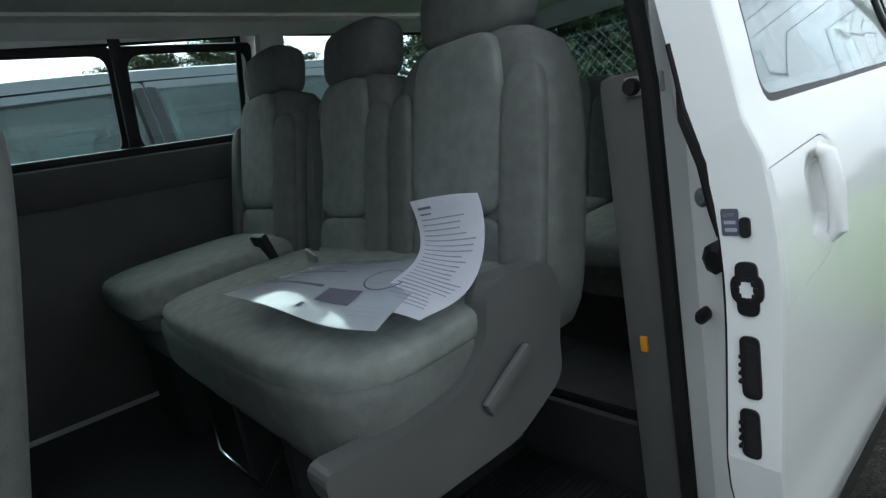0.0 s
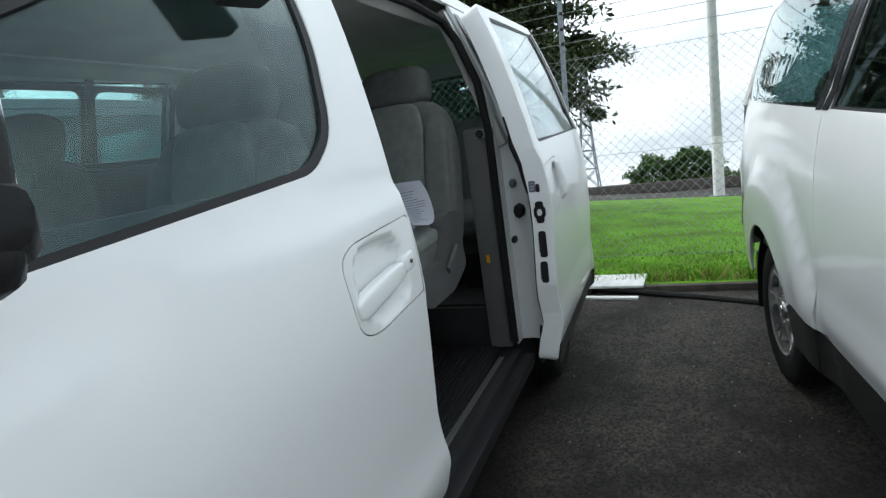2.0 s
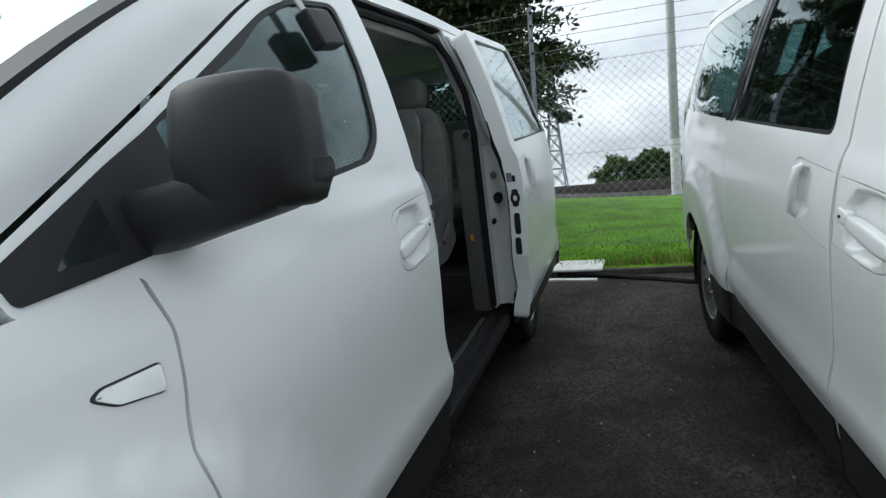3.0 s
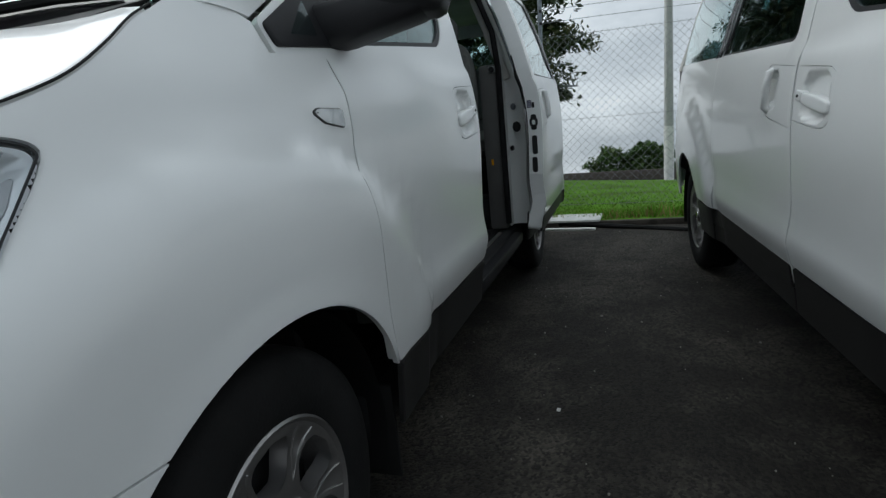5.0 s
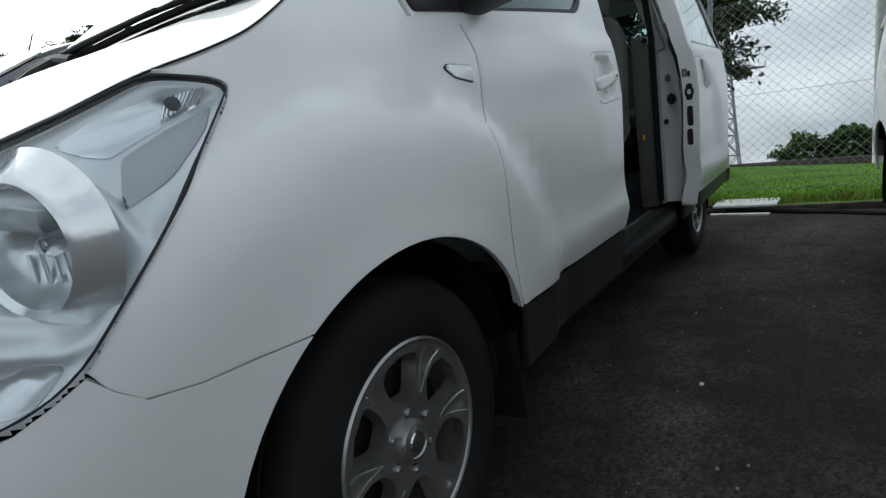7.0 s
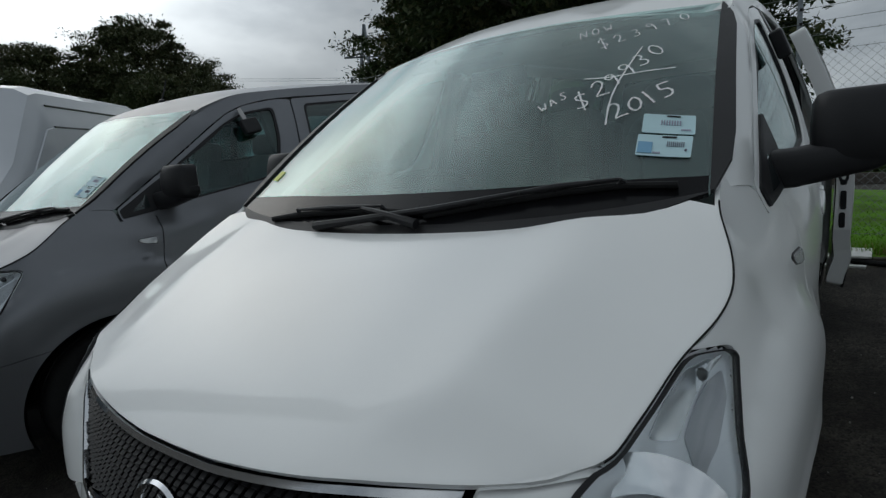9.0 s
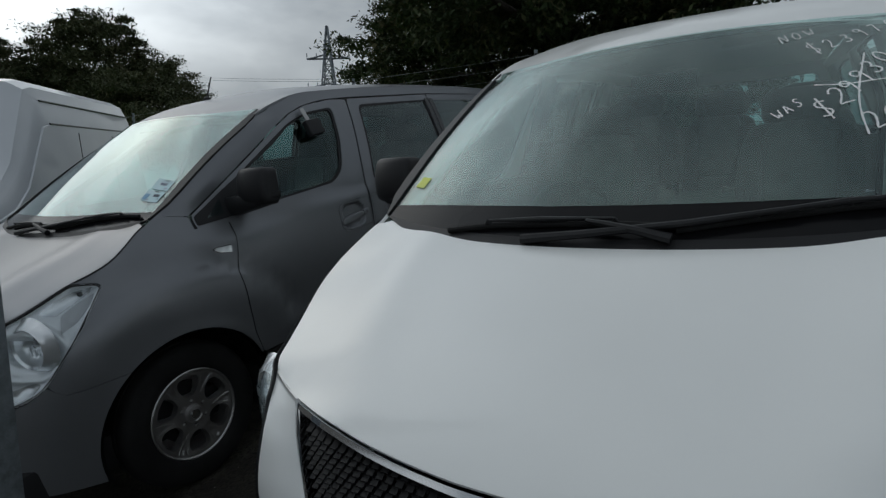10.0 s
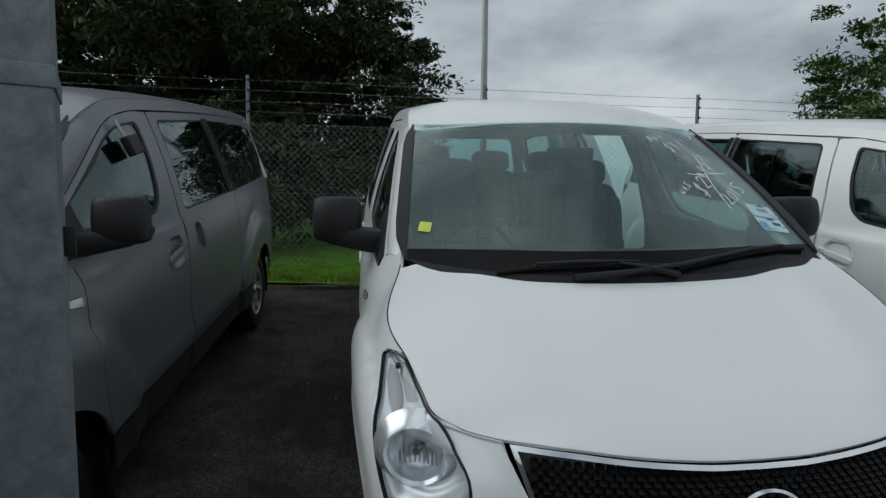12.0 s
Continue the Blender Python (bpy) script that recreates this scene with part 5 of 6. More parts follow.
    part("reflector", box(0.014, 0.008, 0.034, (0.762, 2.513, 0.828), 0.002), AMBER, van, "amber reflector")
    # seats
    for x, yy in ((0.42, 0.90), (-0.42, 0.90)):
        s1 = tagged(new("front_seat"), "")
        s1.parent = van
        seat_unit(s1, x, yy, 1.02, 0.50)
    bench = new("bench_seat")
    bench.parent = van
    seat_unit(bench, 0.48, 1.83, 1.06, 0.50, cushion=False)
    seat_unit(bench, 0.03, 1.83, 1.06, 0.44, cushion=False)
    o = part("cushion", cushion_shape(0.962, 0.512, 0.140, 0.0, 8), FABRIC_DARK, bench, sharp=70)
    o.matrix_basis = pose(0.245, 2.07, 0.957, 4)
    # bench top: daylight again put into the pad's paler cloth
    o = part("cushion_pad", cushion_shape(0.966, 0.516, 0.075, 0.008, 5), FABRIC_TOP_LIT, bench, "lighter grey cloth", sharp=70)
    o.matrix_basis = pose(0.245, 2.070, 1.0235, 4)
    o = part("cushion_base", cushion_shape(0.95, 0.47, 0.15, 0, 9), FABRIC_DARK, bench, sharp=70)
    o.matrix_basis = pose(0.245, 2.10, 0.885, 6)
    far = new("single_seat")
    far.parent = van
    seat_unit(far, -0.45, 1.80, 1.10, 0.50)
    for k in (0.10, 0.36):
        part("bench_leg", box(0.04, 0.36, 0.27, (k, 2.05, 0.735), 0.008), DARK, bench)
    part("seat_leg", box(0.30, 0.36, 0.31, (-0.46, 2.03, 0.752), 0.008), DARK, far)
    wire = tube([(-0.12, 1.87, 0.80), (0.05, 1.83, 0.70), (0.30, 1.83, 0.70), (0.36, 1.87, 0.80)], 0.004)
    part("release_bar", wire, CHROME, bench)
    shield = [(1.765, 0.945), (1.775, 0.885), (1.90, 0.812), (2.12, 0.812), (2.235, 0.88), (2.285, 1.02), (2.26, 1.085), (2.13, 1.095), (2.095, 1.07), (2.085, 1.0), (2.03, 0.95), (1.90, 0.935)]
    loop = fillet(shield, 0.03)
    flat = lambda y, z: (Vector((0.752 + 0.014 * math.exp(-((z - 0.88) / 0.05) ** 2), y, z)), Vector((1, 0, 0)))
    panel("seat_shield", loop, flat, SHIELD, bench, thick=0.05, edge=0.004, roll=0.003, step=0.04, label="grey plastic side shield")
    part("recline_lever", box(0.016, 0.13, 0.030, (0.768, 2.10, 0.935), 0.008, (28, 0, 0)), SHIELD, bench)
    part("belt", strap([(0.16, 2.20, 1.45), (0.155, 2.185, 1.30), (0.12, 2.17, 1.18), (0.09, 2.16, 1.10)], 0.045), WEBBING, bench, "dark webbing seat belt")
    part("belt_tongue", box(0.05, 0.006, 0.035, (0.085, 2.150, 1.085), 0.003, (12, 20, 0)), ALLOY, bench)
    for x in (-0.24, -0.20):
        part("belt_buckle", box(0.03, 0.025, 0.10, (x, 2.16, 1.09), 0.006, (18, 0, 14)), BLACK, bench)
    rear = new("rear_bench")
    rear.parent = van
    for x in (0.46, 0.0, -0.46):
        seat_unit(rear, x, 2.86, 0.99, 0.45, head=False)
    part("rear_bench_base", box(1.3, 0.4, 0.3, (0, 3.1, 0.75), 0.02), DARK, rear)


def strap(points, w):
    bm = bmesh.new()
    rows = [[bm.verts.new((x - w / 2, y, z)), bm.verts.new((x + w / 2, y, z))] for x, y, z in points]
    for p, q in zip(rows, rows[1:]):
        bm.faces.new((p[0], p[1], q[1], q[0]))
    bmesh.ops.solidify(bm, geom=bm.faces[:], thickness=0.002)
    return bm


SHIELD = material("grey_seat_plastic", (0.075, 0.075, 0.073), 0.5, vary=0.1, fine=260, bump=0.0004)
WEBBING = material("belt_webbing", (0.11, 0.11, 0.11), 0.8, vary=0.2, fine=500)
JAMB = [PAINT_WHITE]


# ---- ground ----
RISE = math.tan(radians(SLOPE))


def ground_z(x, y):
    """Sloping lot that levels out past the grass and far in front."""
    if y < 6.4:
        z = RISE * max(y, -14)
    else:
        t = min(1, (y - 6.4) / 2.4)
        z = RISE * (6.4 + 2.4 * (t - t * t / 2)) - 0.045 * (min(8, max(-8, x)) - 1.8) * smooth(6.4, 9.0, y) * (1 - smooth(60, 200, y))
    yy = min(4.4, max(-3.0, y))
    dip = smooth(1.7, 2.1, x) * (0.0209 * (yy - 0.13) - 0.091) + smooth(-1.6, -2.0, x) * 0.014 * yy
    return z + (CROSS * (min(14, max(-12, x)) - 0.9) + dip) * (1 - smooth(4.4, 5.4, y)) * smooth(-14, -8, y)


def sheet(name, x0, x1, y0, y1, nx, ny, mat, lift=0.0, wave=0.0, kind="structure", label=""):
    bm = bmesh.new()
    grid = []
    for j in range(ny + 1):
        row = []
        for i in range(nx + 1):
            x, y = x0 + (x1 - x0) * i / nx, y0 + (y1 - y0) * j / ny
            row.append(bm.verts.new((x, y, ground_z(x, y) + lift + wave * noise.noise(Vector((x * 0.9, y * 0.9, 3))))))
        grid.append(row)
    for j in range(ny):
        for i in range(nx):
            bm.faces.new((grid[j][i], grid[j][i + 1], grid[j + 1][i + 1], grid[j + 1][i]))
    return tagged(part(name, bm, mat), label, "", "", kind)


def far_ground():
    bm = bmesh.new()
    xs = [-2500, -600, -120, -40, -20, -12, -8, -6, -2.0, -1.87, -1.73, -1.6, 0, 1.7, 1.83, 1.97, 2.1, 6, 8, 14, 20, 40, 120, 600, 2500]
    ys = [-2500, -500, -100, -40, -14, -12, -11, -10, -8, -4, -3, 0, 4.4, 4.65, 4.9, 5.15, 5.4, 6.4, 6.9, 7.4, 7.9, 8.4, 9, 10, 12, 13, 20, 60, 200, 700, 3000]
    g = [[bm.verts.new((x, y, ground_z(x, y))) for x in xs] for y in ys]
    for j in range(len(ys) - 1):
        for i in range(len(xs) - 1):
            bm.faces.new((g[j][i], g[j][i + 1], g[j + 1][i + 1], g[j + 1][i]))
    return tagged(part("ground", bm, ASPHALT), "dark worn asphalt of the sloping parking lot", "", "", "structure")


far_ground()
sheet("lawn", -40, 40, 4.62, 14.0, 60, 60, GRASSMAT, 0.05, 0.0, label="green lawn behind the parking row")

# ---- parked vans ----
van_a = van_body(LOT_TILTED @ pose(-0.008, 0, 0), PAINT_WHITE, "white passenger van with its sliding door open", True)
van_b = van_body(LOT_TILTED @ pose(3.11, 0.13, -0.091, 1.2, 0, 4.8), PAINT_WHITE, "white passenger van parked with closed doors")
van_c = van_body(LOT_TILTED @ pose(-2.96, 0.0, 0, 0.8, 0, -2.0), PAINT_GREY, "grey metallic passenger van parked with closed doors")


# ---- things on the vans ----
def on_screen(s0, v0, angle, out=0.0015):
    """A patch frame on the windscreen: metres along and up from (s0, v0), turned by angle."""
    sf = surface(screen)
    ca, sa = math.cos(radians(angle)), math.sin(radians(angle))

    def at(u, v):
        a, b = u * ca - v * sa, u * sa + v * ca
        p, n = sf(s0 + a / 0.76, v0 + b / 0.98)
        return p + n * out
    return at


def stroke(pts, w, mat, name, parent, place):
    bm = bmesh.new()
    rows = []
    for i, (u, v) in enumerate(pts):
        a, b = pts[max(0, i - 1)], pts[min(len(pts) - 1, i + 1)]
        d = Vector((b[0] - a[0], b[1] - a[1])).normalized()
        q = Vector((-d.y, d.x)) * w / 2 * (0.7 + 0.5 * abs(math.sin(i * 2.1)))
        rows.append((bm.verts.new(place(u + q.x, v + q.y)), bm.verts.new(place(u - q.x, v - q.y))))
    for p, q in zip(rows, rows[1:]):
        bm.faces.new((p[0], p[1], q[1], q[0]))
    return part(name, bm, mat, parent)


GLYPHS = {
    "0": [[(0.3, 1), (0.08, 0.8), (0.0, 0.4), (0.22, 0.0), (0.5, 0.2), (0.58, 0.7), (0.36, 1.0), (0.2, 0.95)]],
    "1": [[(0.26, 1), (0.3, 0.5), (0.3, 0)]],
    "2": [[(0.02, 0.72), (0.12, 0.95), (0.36, 1.0), (0.5, 0.78), (0.36, 0.42), (0.04, 0.02), (0.3, 0.06), (0.62, 0.02)]],
    "3": [[(0.04, 0.9), (0.3, 1.0), (0.48, 0.8), (0.36, 0.6), (0.2, 0.54), (0.46, 0.44), (0.5, 0.16), (0.26, 0.0), (0.0, 0.1)]],
    "5": [[(0.12, 1), (0.08, 0.58), (0.34, 0.62), (0.5, 0.36), (0.36, 0.04), (0.02, 0.04)], [(0.12, 1), (0.3, 1.02), (0.58, 1.0)]],
    "7": [[(0.02, 0.96), (0.3, 1.0), (0.56, 0.98), (0.36, 0.5), (0.2, 0)]],
    "9": [[(0.5, 0.85), (0.26, 1.0), (0.04, 0.78), (0.2, 0.54), (0.44, 0.66), (0.5, 0.88), (0.5, 0.4), (0.42, 0)]],
    "$": [[(0.52, 0.82), (0.24, 0.92), (0.08, 0.7), (0.3, 0.5), (0.5, 0.3), (0.3, 0.08), (0.02, 0.16)], [(0.36, 1.1), (0.3, 0.5), (0.24, -0.1)]],
    "W": [[(0.0, 1), (0.12, 0.4), (0.18, 0.02), (0.34, 0.6), (0.5, 0.02), (0.6, 0.5), (0.7, 1)]],
    "A": [[(0.0, 0), (0.16, 0.5), (0.3, 1), (0.44, 0.5), (0.56, 0)], [(0.1, 0.36), (0.5, 0.4)]],
    "S": [[(0.5, 0.86), (0.26, 1.0), (0.06, 0.76), (0.28, 0.52), (0.48, 0.28), (0.26, 0.0), (0.0, 0.12)]],
    "N": [[(0.02, 0), (0.04, 0.5), (0.08, 1), (0.3, 0.5), (0.52, 0.02), (0.54, 0.5), (0.58, 1)]],
}
GLYPHS["O"] = GLYPHS["0"]


def rounded_stroke(pts):
    for _ in range(2):
        pts = [pts[0]] + [(a[0] * (1 - k) + b[0] * k, a[1] * (1 - k) + b[1] * k) for a, b in zip(pts, pts[1:]) for k in (0.25, 0.75)] + [pts[-1]]
    return pts


def price_writing(van):
    """White marker writing on the windscreen, stroke by stroke."""
    chalk = new("marker_writing")
    chalk.parent = van
    tagged(chalk, "white marker pen price writing on the windscreen glass")
    at = on_screen(0, 0, 0)
    rs = random.Random(12)
    # word, first foot point on the glass, angle of the line and of the letters, advance, height, pen width
    for name, text, s0, v0, run, lean, gap, size, pen in (("year", "2015", 0.712, 0.318, 28, 24, 0.040, 0.070, 0.0052), ("old_price", "$29930", 0.585, 0.385, 53, 27, 0.0535, 0.072, 0.0050),
                                                          ("word", "WAS", 0.452, 0.405, 42, 32, 0.030, 0.036, 0.0036), ("word", "NOW", 0.480, 0.772, 20, 20, 0.038, 0.044, 0.0036),
                                                          ("new_price", "$23970", 0.585, 0.690, 33, 26, 0.050, 0.052, 0.0036)):
        for k, ch in enumerate(text):
            big = size * (1.2 if ch == "$" else 1.0) * rs.uniform(0.92, 1.1)
            a = radians(lean + rs.uniform(-7, 7))
            ox = 0.76 * s0 + gap * k * math.cos(radians(run))
            oy = 0.98 * v0 + gap * k * math.sin(radians(run)) + rs.uniform(-0.004, 0.004)
            for line in GLYPHS[ch]:
                pts = [(ox + big * (u * 0.8 * math.cos(a) - v * math.sin(a)), oy + big * (u * 0.8 * math.sin(a) + v * math.cos(a))) for u, v in rounded_stroke(line)]
                stroke(pts, pen, CHALK, name, chalk, at)
    across = lambda *q: rounded_stroke([(0.76 * a, 0.98 * b) for a, b in q])
    stroke(across((0.565, 0.535), (0.66, 0.522), (0.76, 0.531), (0.869, 0.526)), 0.0046, CHALK, "strike", chalk, at)
    stroke(across((0.689, 0.304), (0.680, 0.40), (0.690, 0.493), (0.715, 0.59), (0.739, 0.676)), 0.0046, CHALK, "strike", chalk, at)
    # a line too faint to read along the top edge
    for k in range(7):
        s0 = -0.90 + 0.045 * k
        stroke([(0.76 * s0, 0.98 * 0.885), (0.76 * (s0 + 0.012), 0.98 * 0.910), (0.76 * (s0 + 0.03), 0.98 * 0.888)], 0.0035, CHALK, "scribble", chalk, at)


def labels_on_glass(van, full=True):
    """Two pale labels in clear pockets, one over the other, each with a dark slot and printing."""
    for top in (True, False):
        c = [(0.800, 0.321), (0.948, 0.268), (0.950, 0.190), (0.803, 0.245)] if top else [(0.795, 0.240), (0.946, 0.185), (0.943, 0.106), (0.796, 0.162)]
        a, b, d, e = [Vector(q) for q in c]
        inner = lambda u, v: tuple((e * (1 - u) + d * u) * (1 - v) + (a * (1 - u) + b * u) * v)
        lab = panel("registration_label", fillet(c, 0.006), surface(screen, 1, 0.003), STICKER, van, edge=0, thick=0.001, step=0.05, label="pale blue registration label in a clear pocket on the glass")
        bar = lambda u0, u1, v0, v1, m: panel("label_print", [inner(u0, v0), inner(u1, v0), inner(u1, v1), inner(u0, v1)], surface(screen, 1, 0.005), m, lab, edge=0, thick=0.001, step=0.05)
        bar(0.46, 0.72, 0.86, 0.93, DARK)
        if top:
            for k in range(8):
                bar(0.36 + 0.05 * k, 0.385 + 0.05 * k, 0.42, 0.66, INK_PALE)
            bar(0.74, 0.92, 0.16, 0.22, INK_PALE)
        else:
            bar(0.03, 0.30, 0.10, 0.62, STICKER_BLUE)
            for k in range(9):
                bar(0.56 + 0.036 * k, 0.575 + 0.036 * k, 0.45, 0.68, INK)
            bar(0.32, 0.46, 0.10, 0.17, INK_PALE)
            bar(0.88, 0.92, 0.26, 0.36, INK)
    if full:
        panel("service_label", [(-0.950, 0.135), (-0.895, 0.140), (-0.885, 0.195), (-0.940, 0.190)], surface(screen, 1, 0.003), YELLOW, van, edge=0, thick=0.001, label="small yellow service label")


def lock_box(van_m, label):
    """Key lock box hung over the top edge of the front door window."""
    ob = thing("key_lock_box", van_m, label, "lock box", "key lock boxes")
    n = surface(side)(1.12, 1.65)
    m = Matrix.Translation(n[0] + n[1] * 0.036) @ pose(0, 0, 0, 0, -20, 0) @ pose(0, 0, 0, 8, 0, 0)
    b = part("box", box(0.042, 0.125, 0.098, (0, 0, 0), 0.012, seg=3), BLACK, ob)
    b.matrix_basis = m
    h = part("hanger", box(0.006, 0.034, 0.10, (-0.014, -0.005, 0.085), 0.002, (0, -4, 0)), ALLOY, b, "bare metal hanger strip")
    part("latch", box(0.012, 0.02, 0.014, (0.012, 0.052, -0.02), 0.003), ALLOY, b)
    return ob


def aerial(van):
    """Short black rubber roof aerial on a small foot."""
    p = roof(0.0, 1.02)
    foot = part("aerial_foot", lathe([(0.026, -0.004), (0.022, 0.014), (0.010, 0.022), (0.0, 0.022)], 16, "Z"), BLACK, van)
    foot.location = p
    part("aerial", tube([(0, 0, 0.015), (0, 0.03, 0.08), (0, 0.06, 0.15)], [0.005, 0.0045, 0.004], 8), BLACK, foot)


aerial(van_c)
price_writing(van_a)
labels_on_glass(van_a)
labels_on_glass(van_c, False)
lock_box(LOT_TILTED @ pose(-0.008, 0, 0), "black key lock box hung on the white van's door window")
lock_box(LOT_TILTED @ pose(-2.96, 0.0, 0, 0.8, 0, -2.0), "black key lock box hung on the grey van's door window")


def sheet_of_paper(name, corners, bend, mat, label, n=14):
    """A thin bent sheet between four corners (front-left, front-right, back-right, back-left)."""
    a, b, c, d = [Vector(p) for p in corners]
    bm = bmesh.new()
    g = []
    for j in range(n + 1):
        row = []
        for i in range(n + 1):
            u, v = i / n, j / n
            p = a * (1 - u) * (1 - v) + b * u * (1 - v) + c * u * v + d * (1 - u) * v
            row.append(bm.verts.new(p + bend(u, v)))
        g.append(row)
    for j in range(n):
        for i in range(n):
            bm.faces.new((g[j][i], g[j][i + 1], g[j + 1][i + 1], g[j + 1][i]))
    bmesh.ops.solidify(bm, geom=bm.faces[:], thickness=0.0006)
    ob = part(name, bm, mat, sharp=70)
    ob.matrix_basis = LOT
    tagged(ob, label, "paper", "papers on the bench seat")

    def at(u, v, lift=0.0016):
        f = lambda q, w: a * (1 - q) * (1 - w) + b * q * (1 - w) + c * q * w + d * (1 - q) * w + bend(q, w)
        p = f(u, v)
        nn = (f(u + 0.01, v) - p).cross(f(u, v + 0.01) - p).normalized()
        if nn.z < 0:
            nn = -nn
        return p + nn * lift
    return ob, at


def print_bar(ob, at, u0, u1, v0, v1, mat):
    bm = bmesh.new()
    k = 8
    rows = [[bm.verts.new(at(u0 + (u1 - u0) * i / k, v)) for v in (v0, v1)] for i in range(k + 1)]
    for p, q in zip(rows, rows[1:]):
        bm.faces.new((p[0], q[0], q[1], p[1]))
    bmesh.ops.recalc_face_normals(bm, faces=bm.faces)
    part("print", bm, mat, ob)


page, at = sheet_of_paper("printed_page", [(0.575, 1.96, 1.077), (0.735, 1.955, 1.074), (0.600, 2.235, 1.200), (0.395, 2.232, 1.195)],
                          lambda u, v: Vector((0.035 * math.sin(math.pi * v) * (1 - u) + 0.02 * math.sin(math.pi * v) * u, 0.050 * math.sin(math.pi * v) * v, -0.034 * math.sin(math.pi * v) + 0.010 * math.sin(2 * math.pi * v + 2 * u))), PAPER, "creased printed white page leaning on the bench backrest")
rng = random.Random(4)
for k in range(24):
    v = 0.93 - k * 0.036
    print_bar(page, at, 0.09, 0.09 + (0.16 + 0.2 * rng.random() if k < 2 else 0.55 + 0.27 * rng.random()), v, v + (0.016 if k < 1 else 0.008), INK if k < 2 else INK_PALE)
sleeve, at = sheet_of_paper("plastic_sleeve", [(0.216, 1.868, 1.083), (0.715, 1.895, 1.076), (0.512, 2.215, 1.082), (0.215, 2.105, 1.080)],
                            lambda u, v: Vector((0, 0, 0.012 * math.sin(math.pi * u) * math.sin(math.pi * v) + 0.010 * math.sin(7 * u + 3 * v) * u * (1 - v) + 0.004)), SLEEVE, "clear plastic sleeve with a printed form on the bench")
for u0, u1, v0, v1, m in ((0.08, 0.50, 0.89, 0.935, INK), (0.10, 0.48, 0.82, 0.826, INK_PALE), (0.10, 0.46, 0.76, 0.766, INK_PALE), (0.08, 0.48, 0.595, 0.625, INK), (0.08, 0.40, 0.52, 0.526, INK_PALE), (0.08, 0.42, 0.46, 0.466, INK_PALE), (0.06, 0.5, 0.33, 0.365, INK), (0.08, 0.36, 0.26, 0.266, INK_PALE), (0.1, 0.4, 0.2, 0.206, INK_PALE), (0.50, 0.525, 0.08, 0.96, INK), (0.55, 0.76, 0.18, 0.34, INK), (0.56, 0.9, 0.86, 0.866, INK_PALE), (0.56, 0.9, 0.80, 0.806, INK_PALE), (0.80, 0.95, 0.10, 0.104, INK_PALE), (0.80, 0.93, 0.14, 0.144, INK_PALE), (0.80, 0.95, 0.18, 0.184, INK_PALE), (0.6, 0.9, 0.45, 0.454, INK_PALE), (0.6, 0.9, 0.5, 0.504, INK_PALE)):
    print_bar(sleeve, at, u0, u1, v0, v1, m)
ringbm = bmesh.new()
prev = None
for k in range(25):
    a = 2 * math.pi * k / 24
    pr = [ringbm.verts.new(at(0.80 + r * 0.11 * math.cos(a), 0.52 + r * 0.16 * math.sin(a))) for r in (0.92, 1.0)]
    if prev:
        ringbm.faces.new((prev[0], pr[0], pr[1], prev[1]))
    prev = pr
part("print", ringbm, INK, sleeve)


# ---- behind the lot: edging, fence, pole, trees ----
def timber_edging():
    for k in range(12):
        ob = part("edging_board", box(2.96, 0.05, 0.06, (0, 0, 0.02), 0.006), TIMBER)
        ob.matrix_basis = LOT_TILTED @ pose(-16 + 3 * k + 0.4, 4.62 + 0.01 * math.sin(k * 2.2), 0, 0, 0, 0.25 * math.sin(k * 3.1))
        tagged(ob, "weathered dark timber board edging the lawn", "edging board", "lawn edging boards")
    ob = part("painted_slab", box(0.49, 0.30, 0.022, (0, 0, 0.011), 0.006), CONCRETE_WHITE)
    ob.matrix_basis = LOT_TILTED @ pose(1.03, 4.71, 0.058, 1.5, 0, -3)
    tagged(ob, "white painted concrete slab lying at the lawn edge", "slab")
    ob = part("white_plank", box(0.46, 0.05, 0.02, (0, 0, 0.01), 0.004), CONCRETE_WHITE)
    ob.matrix_basis = LOT_TILTED @ pose(1.0, 4.47, 0.0, 0, 0, -6)
    tagged(ob, "flaking white painted strip on the asphalt", "plank")
    pts = [(0.55, 4.66, 0.03), (0.8, 4.63, 0.05), (1.25, 4.545, 0.03), (1.62, 4.43, 0.022), (2.0, 4.28, 0.022), (2.5, 4.2, 0.022), (3.4, 4.3, 0.022)]
    ob = part("hose", tube(pts, 0.022, 8), RUBBER)
    ob.matrix_basis = LOT
    tagged(ob, "black rubber hose lying along the lawn edge", "hose")


